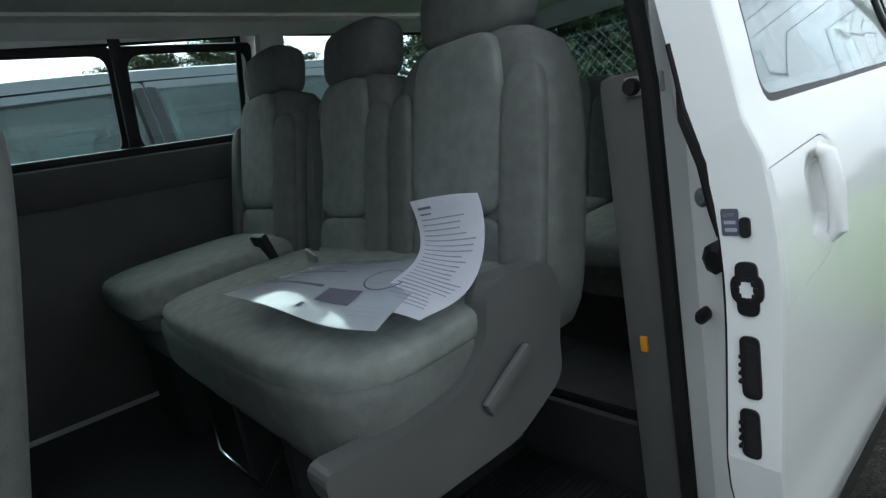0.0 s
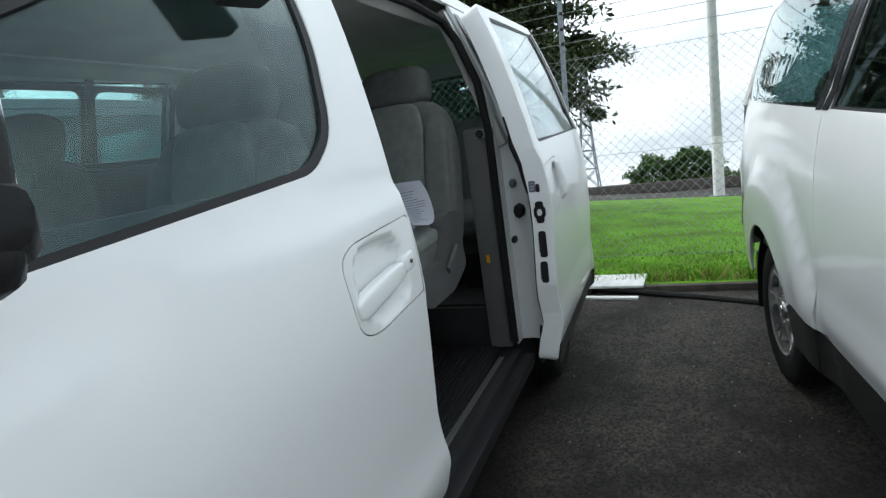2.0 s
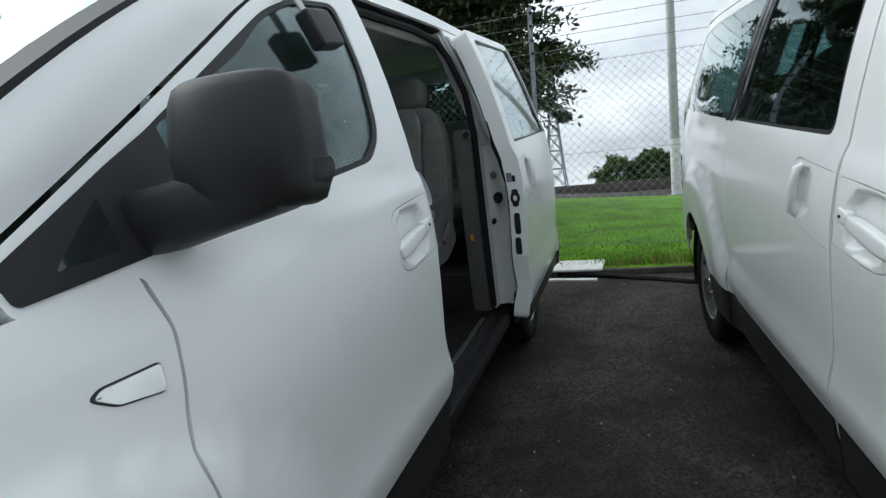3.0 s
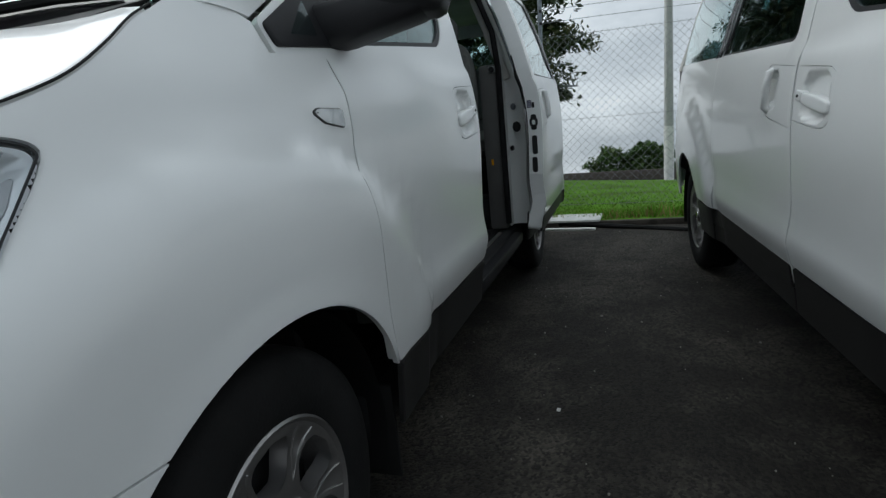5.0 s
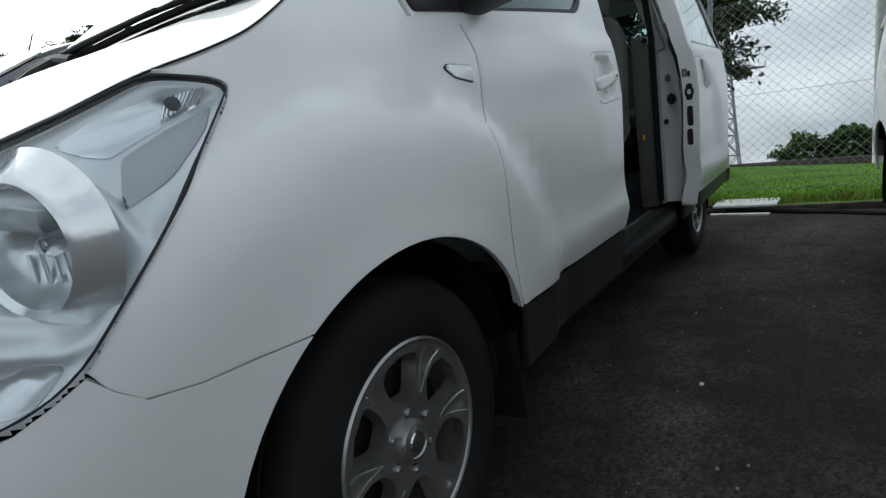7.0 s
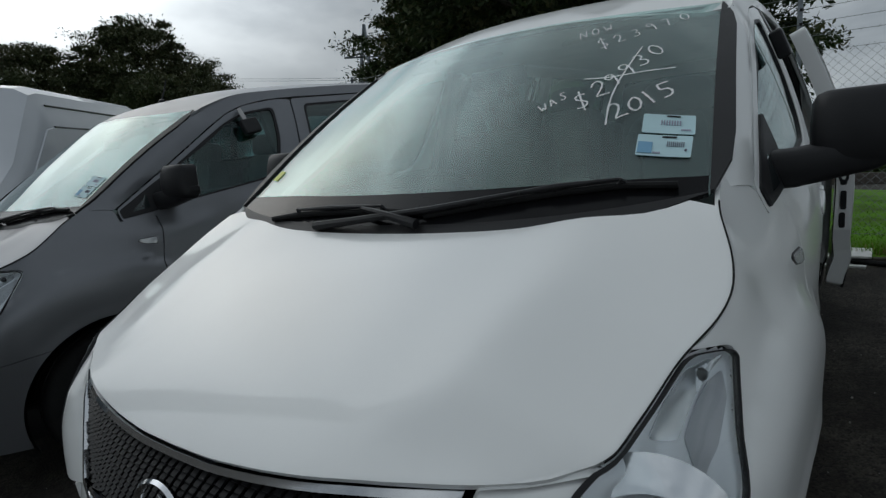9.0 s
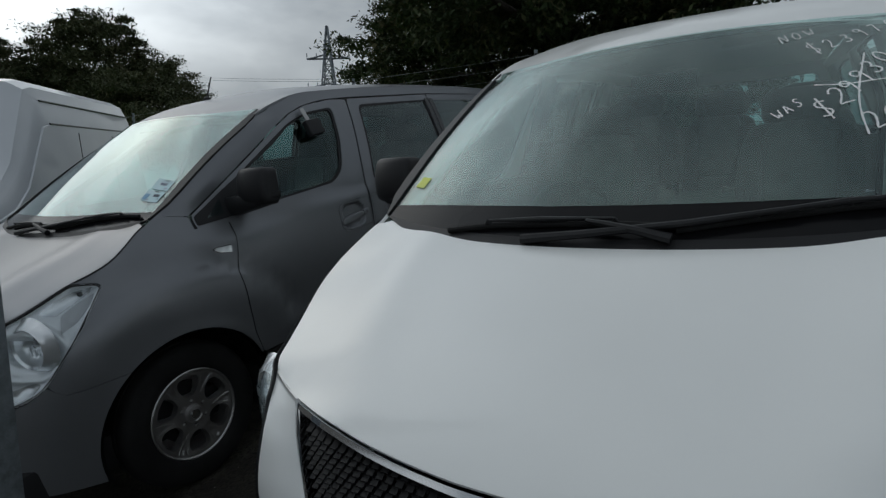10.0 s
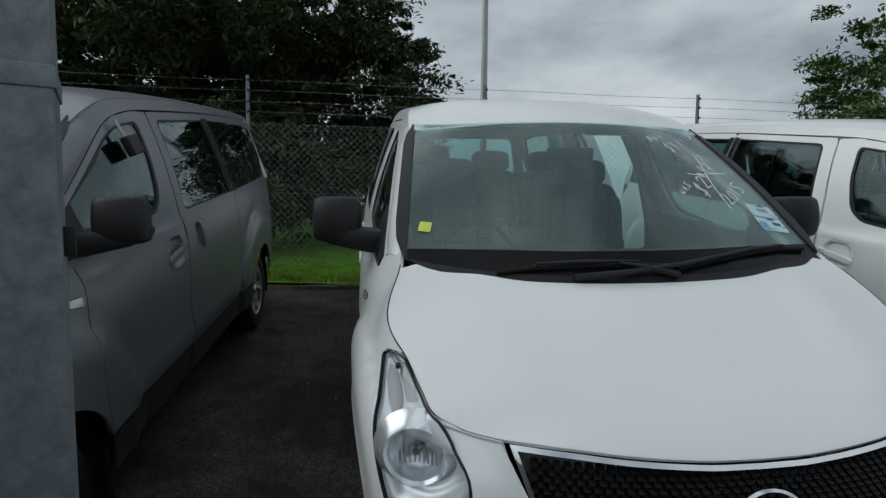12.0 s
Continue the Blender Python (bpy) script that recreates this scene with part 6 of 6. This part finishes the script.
def fence():
    root = thing("chain_link_fence", pose(0, 0, 0), "galvanised chain-link fence with barbed wire strands on steel posts", "fence")
    y0 = 5.46
    base = ground_z(0, y0) + 0.06
    x0, x1, h, pitch = -14.0, 10.2, 1.86, 0.062
    wires = bmesh.new()

    def rod(a, b, r=0.0016):
        d = (b - a).normalized()
        u = d.cross(Vector((0, 1, 0))).normalized()
        w = d.cross(u)
        ring = []
        for p in (a, b):
            ring.append([wires.verts.new(p + r * (u * math.cos(t) + w * math.sin(t))) for t in (0, 2.094, 4.189)])
        for k in range(3):
            wires.faces.new((ring[0][k], ring[0][(k + 1) % 3], ring[1][(k + 1) % 3], ring[1][k]))
    for sgn in (1, -1):
        c = -h
        while c < (x1 - x0):
            a, b = c, c + h
            lo, hi = max(0, a), min(x1 - x0, b)
            if hi > lo:
                za, zb = (lo - c), (hi - c)
                if sgn < 0:
                    za, zb = h - za, h - zb
                rod(Vector((x0 + lo, y0 + 0.004 * sgn, base + za)), Vector((x0 + hi, y0 + 0.004 * sgn, base + zb)))
            c += pitch * math.sqrt(2) * 0.98
    mesh = part("wire_mesh", wires, WIRE, root)
    tagged(mesh, kind="stuff")
    for z in (0.02, 0.95, 1.84):
        part("line_wire", tube([(x0, y0, base + z), (x1, y0, base + z)], 0.002, 5), WIRE, root)
    for z in (2.0, 2.13, 2.27, 2.40):
        pts = [(x0 + (x1 - x0) * k / 40, y0, base + z - 0.012 * math.sin(k * math.pi / 5) ** 2) for k in range(41)]
        w = part("barbed_wire", tube(pts, 0.0025, 5), WIRE, root)
        barbs = bmesh.new()
        for k in range(180):
            x = x0 + 0.13 * k + 0.06
            tube([(x - 0.012, y0 - 0.008, base + z - 0.016), (x + 0.012, y0 + 0.008, base + z + 0.014)], 0.0014, 3, barbs)
        tagged(part("barbs", barbs, WIRE, w), kind="stuff")
    for k in range(-3, 4):
        x = -2.50 + 3.13 * (k + 0)
        post = part("fence_post", tube([(x, y0 + 0.03, base - 0.12), (x, y0 + 0.03, base + 2.46)], 0.024, 12), STEEL, root)
        for z in (2.0, 2.13, 2.27, 2.40):
            part("insulator", box(0.03, 0.035, 0.025, (x + 0.012, y0 + 0.005, base + z), 0.006), BLACK, post)
    return root


def light_pole():
    x, y = 2.65, 15.3
    z = ground_z(x, y)
    root = thing("light_pole", pose(x, y, z), "tall tapered grey steel pole with pale painted foot", "pole")
    part("shaft", tube([(0, 0, 0), (0, 0, 1.2), (0, 0, 5), (0, 0, 9.5)], [0.125, 0.12, 0.10, 0.075], 16), STEEL_PALE, root)
    part("painted_foot", lathe([(0.128, 0.0), (0.128, 1.45), (0.124, 1.47)], 16, "Z"), CONCRETE_WHITE, root)
    part("base_plate", box(0.42, 0.42, 0.05, (0, 0, 0.02), 0.008), STEEL, root)


def near_post():
    root = thing("steel_post", LOT_TILTED @ pose(-1.50, -1.122, 0) @ pose(0, 0, 0, -SLOPE) @ pose(0, 0, 0, 0, 0, 24), "square galvanised steel post standing between the vans", "post")
    part("shaft", box(0.15, 0.15, 4.2, (0, 0, 2.05), 0.006), STEEL, root)
    part("band", box(0.158, 0.158, 0.035, (0, 0, 1.80), 0.004), STEEL, root)
    part("base_plate", box(0.28, 0.28, 0.014, (0, 0, 0.012), 0.003), STEEL, root)
    part("bracket", box(0.02, 0.03, 0.05, (0.082, 0.0, 1.55), 0.004), BLACK, root)


def crown_mesh(name, blobs, leaf, seed, mat, parent, per=110, spread=0.34):
    """Small leaves in flattened sprays at the ends of twigs, the sprays set through ellipsoids (centre, radii, sprays)."""
    rs = np.random.RandomState(seed)
    pts, axes = [], []
    for (cx, cy, cz), (rx, ry, rz), n in blobs:
        d = rs.normal(size=(n, 3))
        d /= np.linalg.norm(d, axis=1)[:, None]
        r = rs.uniform(0.35, 1.0, n) ** 0.5
        bump = 1 + 0.20 * np.sin(d[:, 0] * 5 + seed) * np.cos(d[:, 2] * 4 + cx) + rs.uniform(-0.18, 0.14, n)
        c = d * (r * bump)[:, None] * np.array([rx, ry, rz]) + np.array([cx, cy, cz])
        size = spread * rs.uniform(0.45, 1.5, n)
        for k in range(n):
            # each spray runs outwards and droops a little
            out = d[k] * np.array([1, 1, 0.35]) + np.array([0, 0, -0.12]) + rs.normal(size=3) * 0.25
            out /= np.linalg.norm(out)
            q = np.clip(rs.normal(size=(per, 3)), -1.5, 1.5) * size[k] * np.array([0.5, 0.5, 0.24]) + out * (rs.uniform(-0.7, 1.0, per) * size[k] * 0.9)[:, None]
            pts.append(c[k] + q)
            axes.append(np.tile(out, (per, 1)))
    p, o = np.concatenate(pts), np.concatenate(axes)
    m = len(p)
    a = o * 0.7 + rs.normal(size=(m, 3)) * 0.55
    a /= np.linalg.norm(a, axis=1)[:, None]
    b = np.cross(a, np.array([0, 0, 1.0]) + rs.normal(size=(m, 3)) * 0.5)
    b /= np.linalg.norm(b, axis=1)[:, None] + 1e-9
    ln = leaf * rs.uniform(0.6, 1.35, m)[:, None]
    v = np.stack([p - a * ln, p + b * ln * 0.42 + a * ln * 0.1, p + a * ln, p - b * ln * 0.42 + a * ln * 0.1], 1).reshape(-1, 3)
    f = np.arange(4 * m).reshape(-1, 4)
    me = bpy.data.meshes.new(name)
    me.from_pydata(v.tolist(), [], f.tolist())
    me.materials.append(mat)
    me.update()
    return tagged(obj(name, me, parent), kind="stuff")


def leaves(name, shades):
    """Foliage of mixed shades, leaf by leaf and branch by branch."""
    m = bpy.data.materials.new(name)
    m.use_nodes = True
    n, l = m.node_tree.nodes, m.node_tree.links
    b = n["Principled BSDF"]
    b.inputs["Roughness"].default_value, b.inputs["Specular IOR Level"].default_value = 0.7, 0.2
    geo, tc, big, add, ramp = n.new("ShaderNodeNewGeometry"), n.new("ShaderNodeTexCoord"), n.new("ShaderNodeTexNoise"), n.new("ShaderNodeMath"), n.new("ShaderNodeValToRGB")
    big.inputs["Scale"].default_value, big.inputs["Detail"].default_value = 0.9, 3.0
    l.new(tc.outputs["Object"], big.inputs["Vector"])
    add.operation = "MULTIPLY_ADD"
    add.inputs[1].default_value = 0.45
    l.new(geo.outputs["Random Per Island"], add.inputs[0])
    l.new(big.outputs["Fac"], add.inputs[2])
    e = ramp.color_ramp.elements
    e[0].position, e[0].color = 0.45, (*shades[0], 1)
    e[1].position, e[1].color = 1.0, (*shades[-1], 1)
    mid = e.new(0.74)
    mid.color = (*shades[1], 1)
    l.new(add.outputs[0], ramp.inputs["Fac"])
    l.new(ramp.outputs["Color"], b.inputs["Base Color"])
    return m


LEAF = leaves("leaf_dark", ((0.026, 0.037, 0.017), (0.055, 0.078, 0.034), (0.125, 0.118, 0.058)))
# Far foliage: olive shades, lightened to put distance haze into the leaf colour.
LEAF_FAR_HAZE = leaves("leaf_olive_haze", ((0.045, 0.056, 0.028), (0.078, 0.094, 0.046), (0.14, 0.135, 0.075)))
LEAF_LIGHT = leaves("leaf_light", ((0.028, 0.060, 0.012), (0.060, 0.125, 0.026), (0.12, 0.17, 0.05)))


def tree(x, y, height, blobs, leaf, seed, mat, label, trunk=0.22, per=110, spread=0.34, limbs=7):
    z = ground_z(x, y)
    root = thing("tree", pose(x, y, z), label, "tree", "trees round the lot")
    rs = random.Random(seed)
    pts = [(0, 0, -0.1), (0.05, 0.03, height * 0.16), (-0.06, 0.08, height * 0.34), (0.08, 0.0, height * 0.6)]
    part("trunk", tube(pts, [trunk, trunk * 0.8, trunk * 0.62, trunk * 0.3], 12), BARK, root)
    for k in range(limbs):
        (cx, cy, cz), (rx, ry, rz), n = blobs[k % len(blobs)]
        h = height * (0.14 + 0.05 * k)
        e = Vector((cx + rs.uniform(-0.5, 0.5) * rx, cy + rs.uniform(-0.5, 0.5) * ry, cz + rs.uniform(-0.2, 0.4) * rz))
        s0 = Vector((0, 0, h))
        mid = s0.lerp(e, 0.45) + Vector((rs.uniform(-0.2, 0.2), rs.uniform(-0.2, 0.2), 0.2))
        part("limb", tube([s0, mid, e], [trunk * 0.42, trunk * 0.26, 0.02], 8), BARK, root)
    crown_mesh("crown", blobs, leaf, seed, mat, root, per, spread)
    return root


timber_edging()
fence()
light_pole()
near_post()
tree(-2.6, 9.6, 7.0, [((1.3, -0.4, 2.5), (1.95, 1.8, 1.7), 260), ((-0.4, 0, 4.6), (3.2, 2.3, 2.6), 260), ((-3.2, 0.2, 3.4), (2.6, 2.0, 2.5), 200), ((-1.0, 0.9, 1.25), (2.9, 1.2, 1.2), 170), ((-1.0, -2.9, 3.6), (2.2, 1.7, 1.1), 130), ((-0.7, -3.1, 0.8), (2.5, 0.6, 0.9), 130)], 0.058, 11, LEAF, "large dark evergreen tree behind the fence", 0.26, 210, 0.30, 10)
tree(-6.2, 11.2, 7.0, [((0.0, 0, 4.0), (3.0, 2.3, 2.8), 200), ((-2.0, 0, 2.6), (2.4, 2.0, 1.9), 120), ((1.5, -0.5, 1.6), (2.2, 1.6, 1.2), 80)], 0.062, 23, LEAF, "dark evergreen tree behind the fence and grey van", 0.24, 190, 0.34, 8)
tree(-33.4, 16, 11.0, [((0.5, 0, 7.5), (3.6, 3, 2.6), 250), ((-4.6, 0, 6.2), (3.6, 3, 1.9), 190), ((4.3, 0, 5.0), (3.0, 3, 1.5), 140), ((-9.0, 0, 5.4), (3.8, 3, 2.0), 190), ((-13.0, 0, 4.9), (3.8, 3, 1.9), 170), ((7.2, 0, 2.9), (2.3, 2.5, 1.5), 80), ((-1, 0, 3.2), (6.5, 3, 2.0), 180), ((-2.2, -4.4, 6.5), (2.6, 2.6, 2.3), 130), ((-3.2, -6.4, 5.6), (2.8, 2.8, 1.9), 120), ((1.6, 2.6, 6.0), (2.8, 2.8, 2.0), 130), ((-4.4, -8.6, 4.6), (3.2, 3.2, 2.0), 130), ((-3.2, -5.5, 2.6), (4.0, 5.0, 1.6), 110)], 0.085, 31, LEAF_FAR_HAZE, "broad dark tree standing far beyond the parked vans", 0.4, 230, 0.55, 7)
tree(12.2, 9.6, 6.5, [((0, 0, 3.7), (2.7, 2.2, 2.4), 220), ((-0.8, -0.3, 2.2), (2.0, 1.6, 1.2), 80)], 0.065, 47, LEAF_LIGHT, "bright green leafy tree beyond the white van", 0.2, 170, 0.33, 6)


def bush(x, y, blobs, seed, label):
    root = thing("bush", pose(x, y, ground_z(x, y)), label, "bush", "bushes across the road")
    crown_mesh("foliage", blobs, 0.11, seed, LEAF_LIGHT, root, 90, 0.32)
    for k in range(3):
        part("stem", tube([(0.2 * k - 0.2, 0, -0.05), (0.3 * k - 0.3, 0.1, 0.6)], [0.05, 0.02], 6), BARK, root)


bush(1.9, 30, [((-0.9, 0, 0.75), (1.2, 0.9, 0.85), 70), ((0.8, 0, 0.95), (1.25, 0.9, 1.05), 90)], 5, "rounded green bush across the road")
bush(6.4, 31, [((0, 0, 0.7), (1.3, 0.8, 0.8), 70), ((-1.7, 0.3, 0.35), (1.0, 0.7, 0.5), 40)], 8, "small green bush across the road")
bush(11.5, 31, [((0, 0, 0.6), (2.2, 0.9, 0.9), 90)], 12, "low green bush across the road")


def low_wall():
    bm = box(70, 0.5, 0.42, (0, 0, 0.16), 0.05)
    ob = part("low_wall", bm, TIMBER)
    ob.matrix_basis = pose(2, 23.5, ground_z(0, 23.5))
    tagged(ob, "", "", "", "structure")


low_wall()


def pylon(x, y, h, label, turn, foot, waist, arms):
    root = thing("power_pylon", pose(x, y, ground_z(x, y), 0, 0, turn), label, "pylon", "power pylons")
    w0, w1 = h * foot, h * waist
    half = lambda z: w0 + (w1 - w0) * min(1, z / (h * 0.62)) ** 0.8 if z < h * 0.62 else w1 * (1 - 0.9 * (z - h * 0.62) / (h * 0.38))
    lv = [0, 0.14, 0.27, 0.38, 0.48, 0.56, 0.63, 0.70, 0.77, 0.84, 0.91, 1.0]
    for sx, sy in ((1, 1), (1, -1), (-1, 1), (-1, -1)):
        part("leg", tube([(sx * half(k * h), sy * half(k * h), k * h) for k in lv], 0.22, 5), STEEL, root)
    lattice = bmesh.new()
    for a, b in zip(lv, lv[1:]):
        p, q = half(a * h), half(b * h)
        for s in (1, -1):
            tube([(-p, s * p, a * h), (q, s * q, b * h)], 0.12, 4, lattice)
            tube([(p, s * p, a * h), (-q, s * q, b * h)], 0.12, 4, lattice)
            tube([(s * p, -p, a * h), (s * q, q, b * h)], 0.12, 4, lattice)
            tube([(-q, s * q, b * h), (q, s * q, b * h)], 0.12, 4, lattice)
    tagged(part("lattice", lattice, STEEL, root), kind="stuff")
    for z, r in arms:
        arm = tube([(-r * h, 0, z * h), (0, 0, z * h + 0.028 * h), (r * h, 0, z * h)], 0.22, 5)
        tube([(-r * h, 0, z * h), (r * h, 0, z * h)], 0.22, 5, arm)
        c = part("cross_arm", arm, STEEL, root)
        for sx in (-1, -0.55, 0.55, 1):
            part("insulator", tube([(sx * r * h, 0, z * h), (sx * r * h, 0, z * h + 0.035 * h)], 0.10, 5), STEEL, c)


pylon(-93.7, 102.2, 39.6, "steel lattice power pylon far behind the vans", 30, 0.07, 0.038, ((0.634, 0.128), (0.808, 0.128)))
pylon(-19, 165, 40, "steel lattice power pylon far beyond the lawn", 0, 0.075, 0.02, ((0.68, 0.21), (0.83, 0.17)))


def cable(a, b, sag):
    pts = []
    for k in range(25):
        t = k / 24
        p = Vector(a).lerp(Vector(b), t)
        pts.append((p.x, p.y, p.z - sag * 4 * t * (1 - t)))
    ob = part("power_cable", tube(pts, 0.035, 4), BLACK)
    tagged(ob, "thin dark overhead power cable", "cable", "overhead cables")


for dz, dx in ((0, 0), (0.6, 8), (-5.5, 3)):
    cable((-95 - 100, 60, 38 + dz), (-19, 165, 34 + dz), 5)

# ---- high-roof van beyond the grey one ----
def panel_van():
    """Plain pale high-roof van, seen from its left side."""
    root = thing("panel_van", LOT_TILTED @ pose(-7.05 - 0.69, 2.3 - 0.72, 0, 0, 0, 46.2), "pale grey high-roof panel van parked at an angle", "van")
    sec = [(0.0, 2.63), (0.45, 2.625), (0.70, 2.59), (0.83, 2.50), (0.875, 2.36), (0.885, 2.34), (0.93, 2.10), (0.945, 2.09), (0.985, 1.3), (1.0, 0.9), (0.98, 0.5), (0.94, 0.38)]
    stations = [(-2.6, 0.94, 0.40, 0.36), (-2.55, 0.97, 0.46, 0.42), (-2.1, 1.0, 0.52, 0.46), (-1.75, 1.0, 0.62, 0.58), (-1.1, 1.0, 0.97, 0.95), (-0.9, 1.0, 0.99, 0.98), (2.45, 1.0, 1.0, 1.0), (2.56, 0.97, 0.985, 1.0), (2.6, 0.93, 0.96, 1.0)]
    bm = bmesh.new()
    rows = []
    for y, wx, hz, _ in stations:
        ring = [(x * wx, y, 0.38 + (z - 0.38) * hz) for x, z in sec]
        ring = [(-x, yy, z) for x, yy, z in reversed(ring[1:])] + ring
        rows.append([bm.verts.new(p) for p in ring])
    for p, q in zip(rows, rows[1:]):
        for k in range(len(p) - 1):
            bm.faces.new((p[k], q[k], q[k + 1], p[k + 1]))
    bm.faces.new(rows[0])
    bm.faces.new(rows[-1])
    bmesh.ops.recalc_face_normals(bm, faces=bm.faces)
    part("body", bm, PAINT_D, root, sharp=25)
    part("gutter", tube([(0.885, -0.9, 2.335), (0.885, 2.5, 2.345)], 0.012, 6), CLAD, root)
    part("waist_moulding", tube([(0.94, -0.9, 2.085), (0.94, 2.5, 2.095)], 0.012, 6), CLAD, root)
    part("door_seam", box(0.006, 0.012, 1.5, (0.985, -0.35, 1.25), 0.001, (0, 3, 0)), DARK, root)
    part("door_seam", box(0.006, 0.012, 1.5, (0.985, 0.95, 1.25), 0.001, (0, 3, 0)), DARK, root)
    part("door_handle", box(0.03, 0.14, 0.035, (1.0, -0.2, 1.15), 0.010), BLACK, root)
    part("side_rail", box(0.02, 1.7, 0.03, (1.0, 1.3, 1.25), 0.008), ALLOY, root)
    for s in (1, -1):
        for y in (-1.7, 1.6):
            w = part("tyre", lathe([(0.20, -0.1), (0.30, -0.11), (0.345, -0.09), (0.35, 0), (0.345, 0.09), (0.30, 0.11), (0.20, 0.10), (0.19, 0.06), (0.0, 0.06)], 36), RUBBER, root)
            w.location = (s * 0.84, y, 0.35)
            part("wheel_trim", lathe([(0.20, 0.101), (0.17, 0.112), (0.06, 0.105), (0.0, 0.11)], 28), ALLOY, w)
    return root


panel_van()


# ---- grass blades and litter ----
def grass_blades():
    rs = np.random.RandomState(3)
    n = 26000
    x = rs.uniform(-4.5, 4.6, n)
    y = 4.66 + rs.exponential(0.9, n)
    keep = y < 8
    x, y = x[keep], y[keep]
    n = len(x)
    z = np.array([ground_z(a, b) for a, b in zip(x, y)]) + 0.05
    edge = np.exp(-(y - 4.66) / 0.18)
    tuft = 0.5 + 0.5 * np.sin(x * 3.1 + 1.7) * np.sin(x * 7.7)
    h = (0.016 + 0.10 * edge * tuft + 0.05 * rs.rand(n) * edge) * rs.uniform(0.6, 1.5, n)
    th = rs.uniform(0, 2 * np.pi, n)
    w = 0.004 + 0.003 * rs.rand(n)
    lean = rs.normal(size=(n, 2)) * h[:, None] * 0.45
    base = np.stack([x, y, z], 1)
    side_v = np.stack([np.cos(th) * w, np.sin(th) * w, np.zeros(n)], 1)
    tip = base + np.concatenate([lean, h[:, None]], 1)
    v = np.stack([base - side_v, base + side_v, tip], 1)
    for name, mask, mat in (("grass_blades", rs.rand(n) > 0.45 * edge, BLADE), ("dry_grass", None, DRY)):
        m = mask if mask is not None else ~last
        last = m
        vv = v[m].reshape(-1, 3)
        me = bpy.data.meshes.new(name)
        me.from_pydata(vv.tolist(), [], np.arange(len(vv)).reshape(-1, 3).tolist())
        me.materials.append(mat)
        me.update()
        tagged(obj(name, me), "grass along the lawn edge" if name == "grass_blades" else "dry straw-coloured grass along the lawn edge", "grass", "", "stuff")


grass_blades()


def grit():
    """Loose pale chips and leaves on the asphalt."""
    rs = random.Random(9)
    bm = bmesh.new()
    for k in range(420):
        x, y = rs.uniform(-2.2, 2.2), rs.uniform(-1.5, 4.5)
        r = 0.003 + 0.006 * rs.random() ** 3
        m = LOT_TILTED @ pose(x, y, r * 0.5, rs.uniform(0, 90), rs.uniform(0, 90), rs.uniform(0, 90))
        b = bmesh.ops.create_cube(bm, size=r)
        bmesh.ops.transform(bm, matrix=m, verts=b["verts"])
    tagged(part("grit", bm, GRIT), "loose pale grit scattered over the asphalt", "grit", "", "stuff")
    chip = part("pale_chip", box(0.014, 0.018, 0.006, (0, 0, 0.004), 0.002), CONCRETE_WHITE)
    chip.matrix_basis = LOT_TILTED @ pose(1.24, 1.145, 0)
    tagged(chip, "small white stone chip on the asphalt", "stone")


grit()
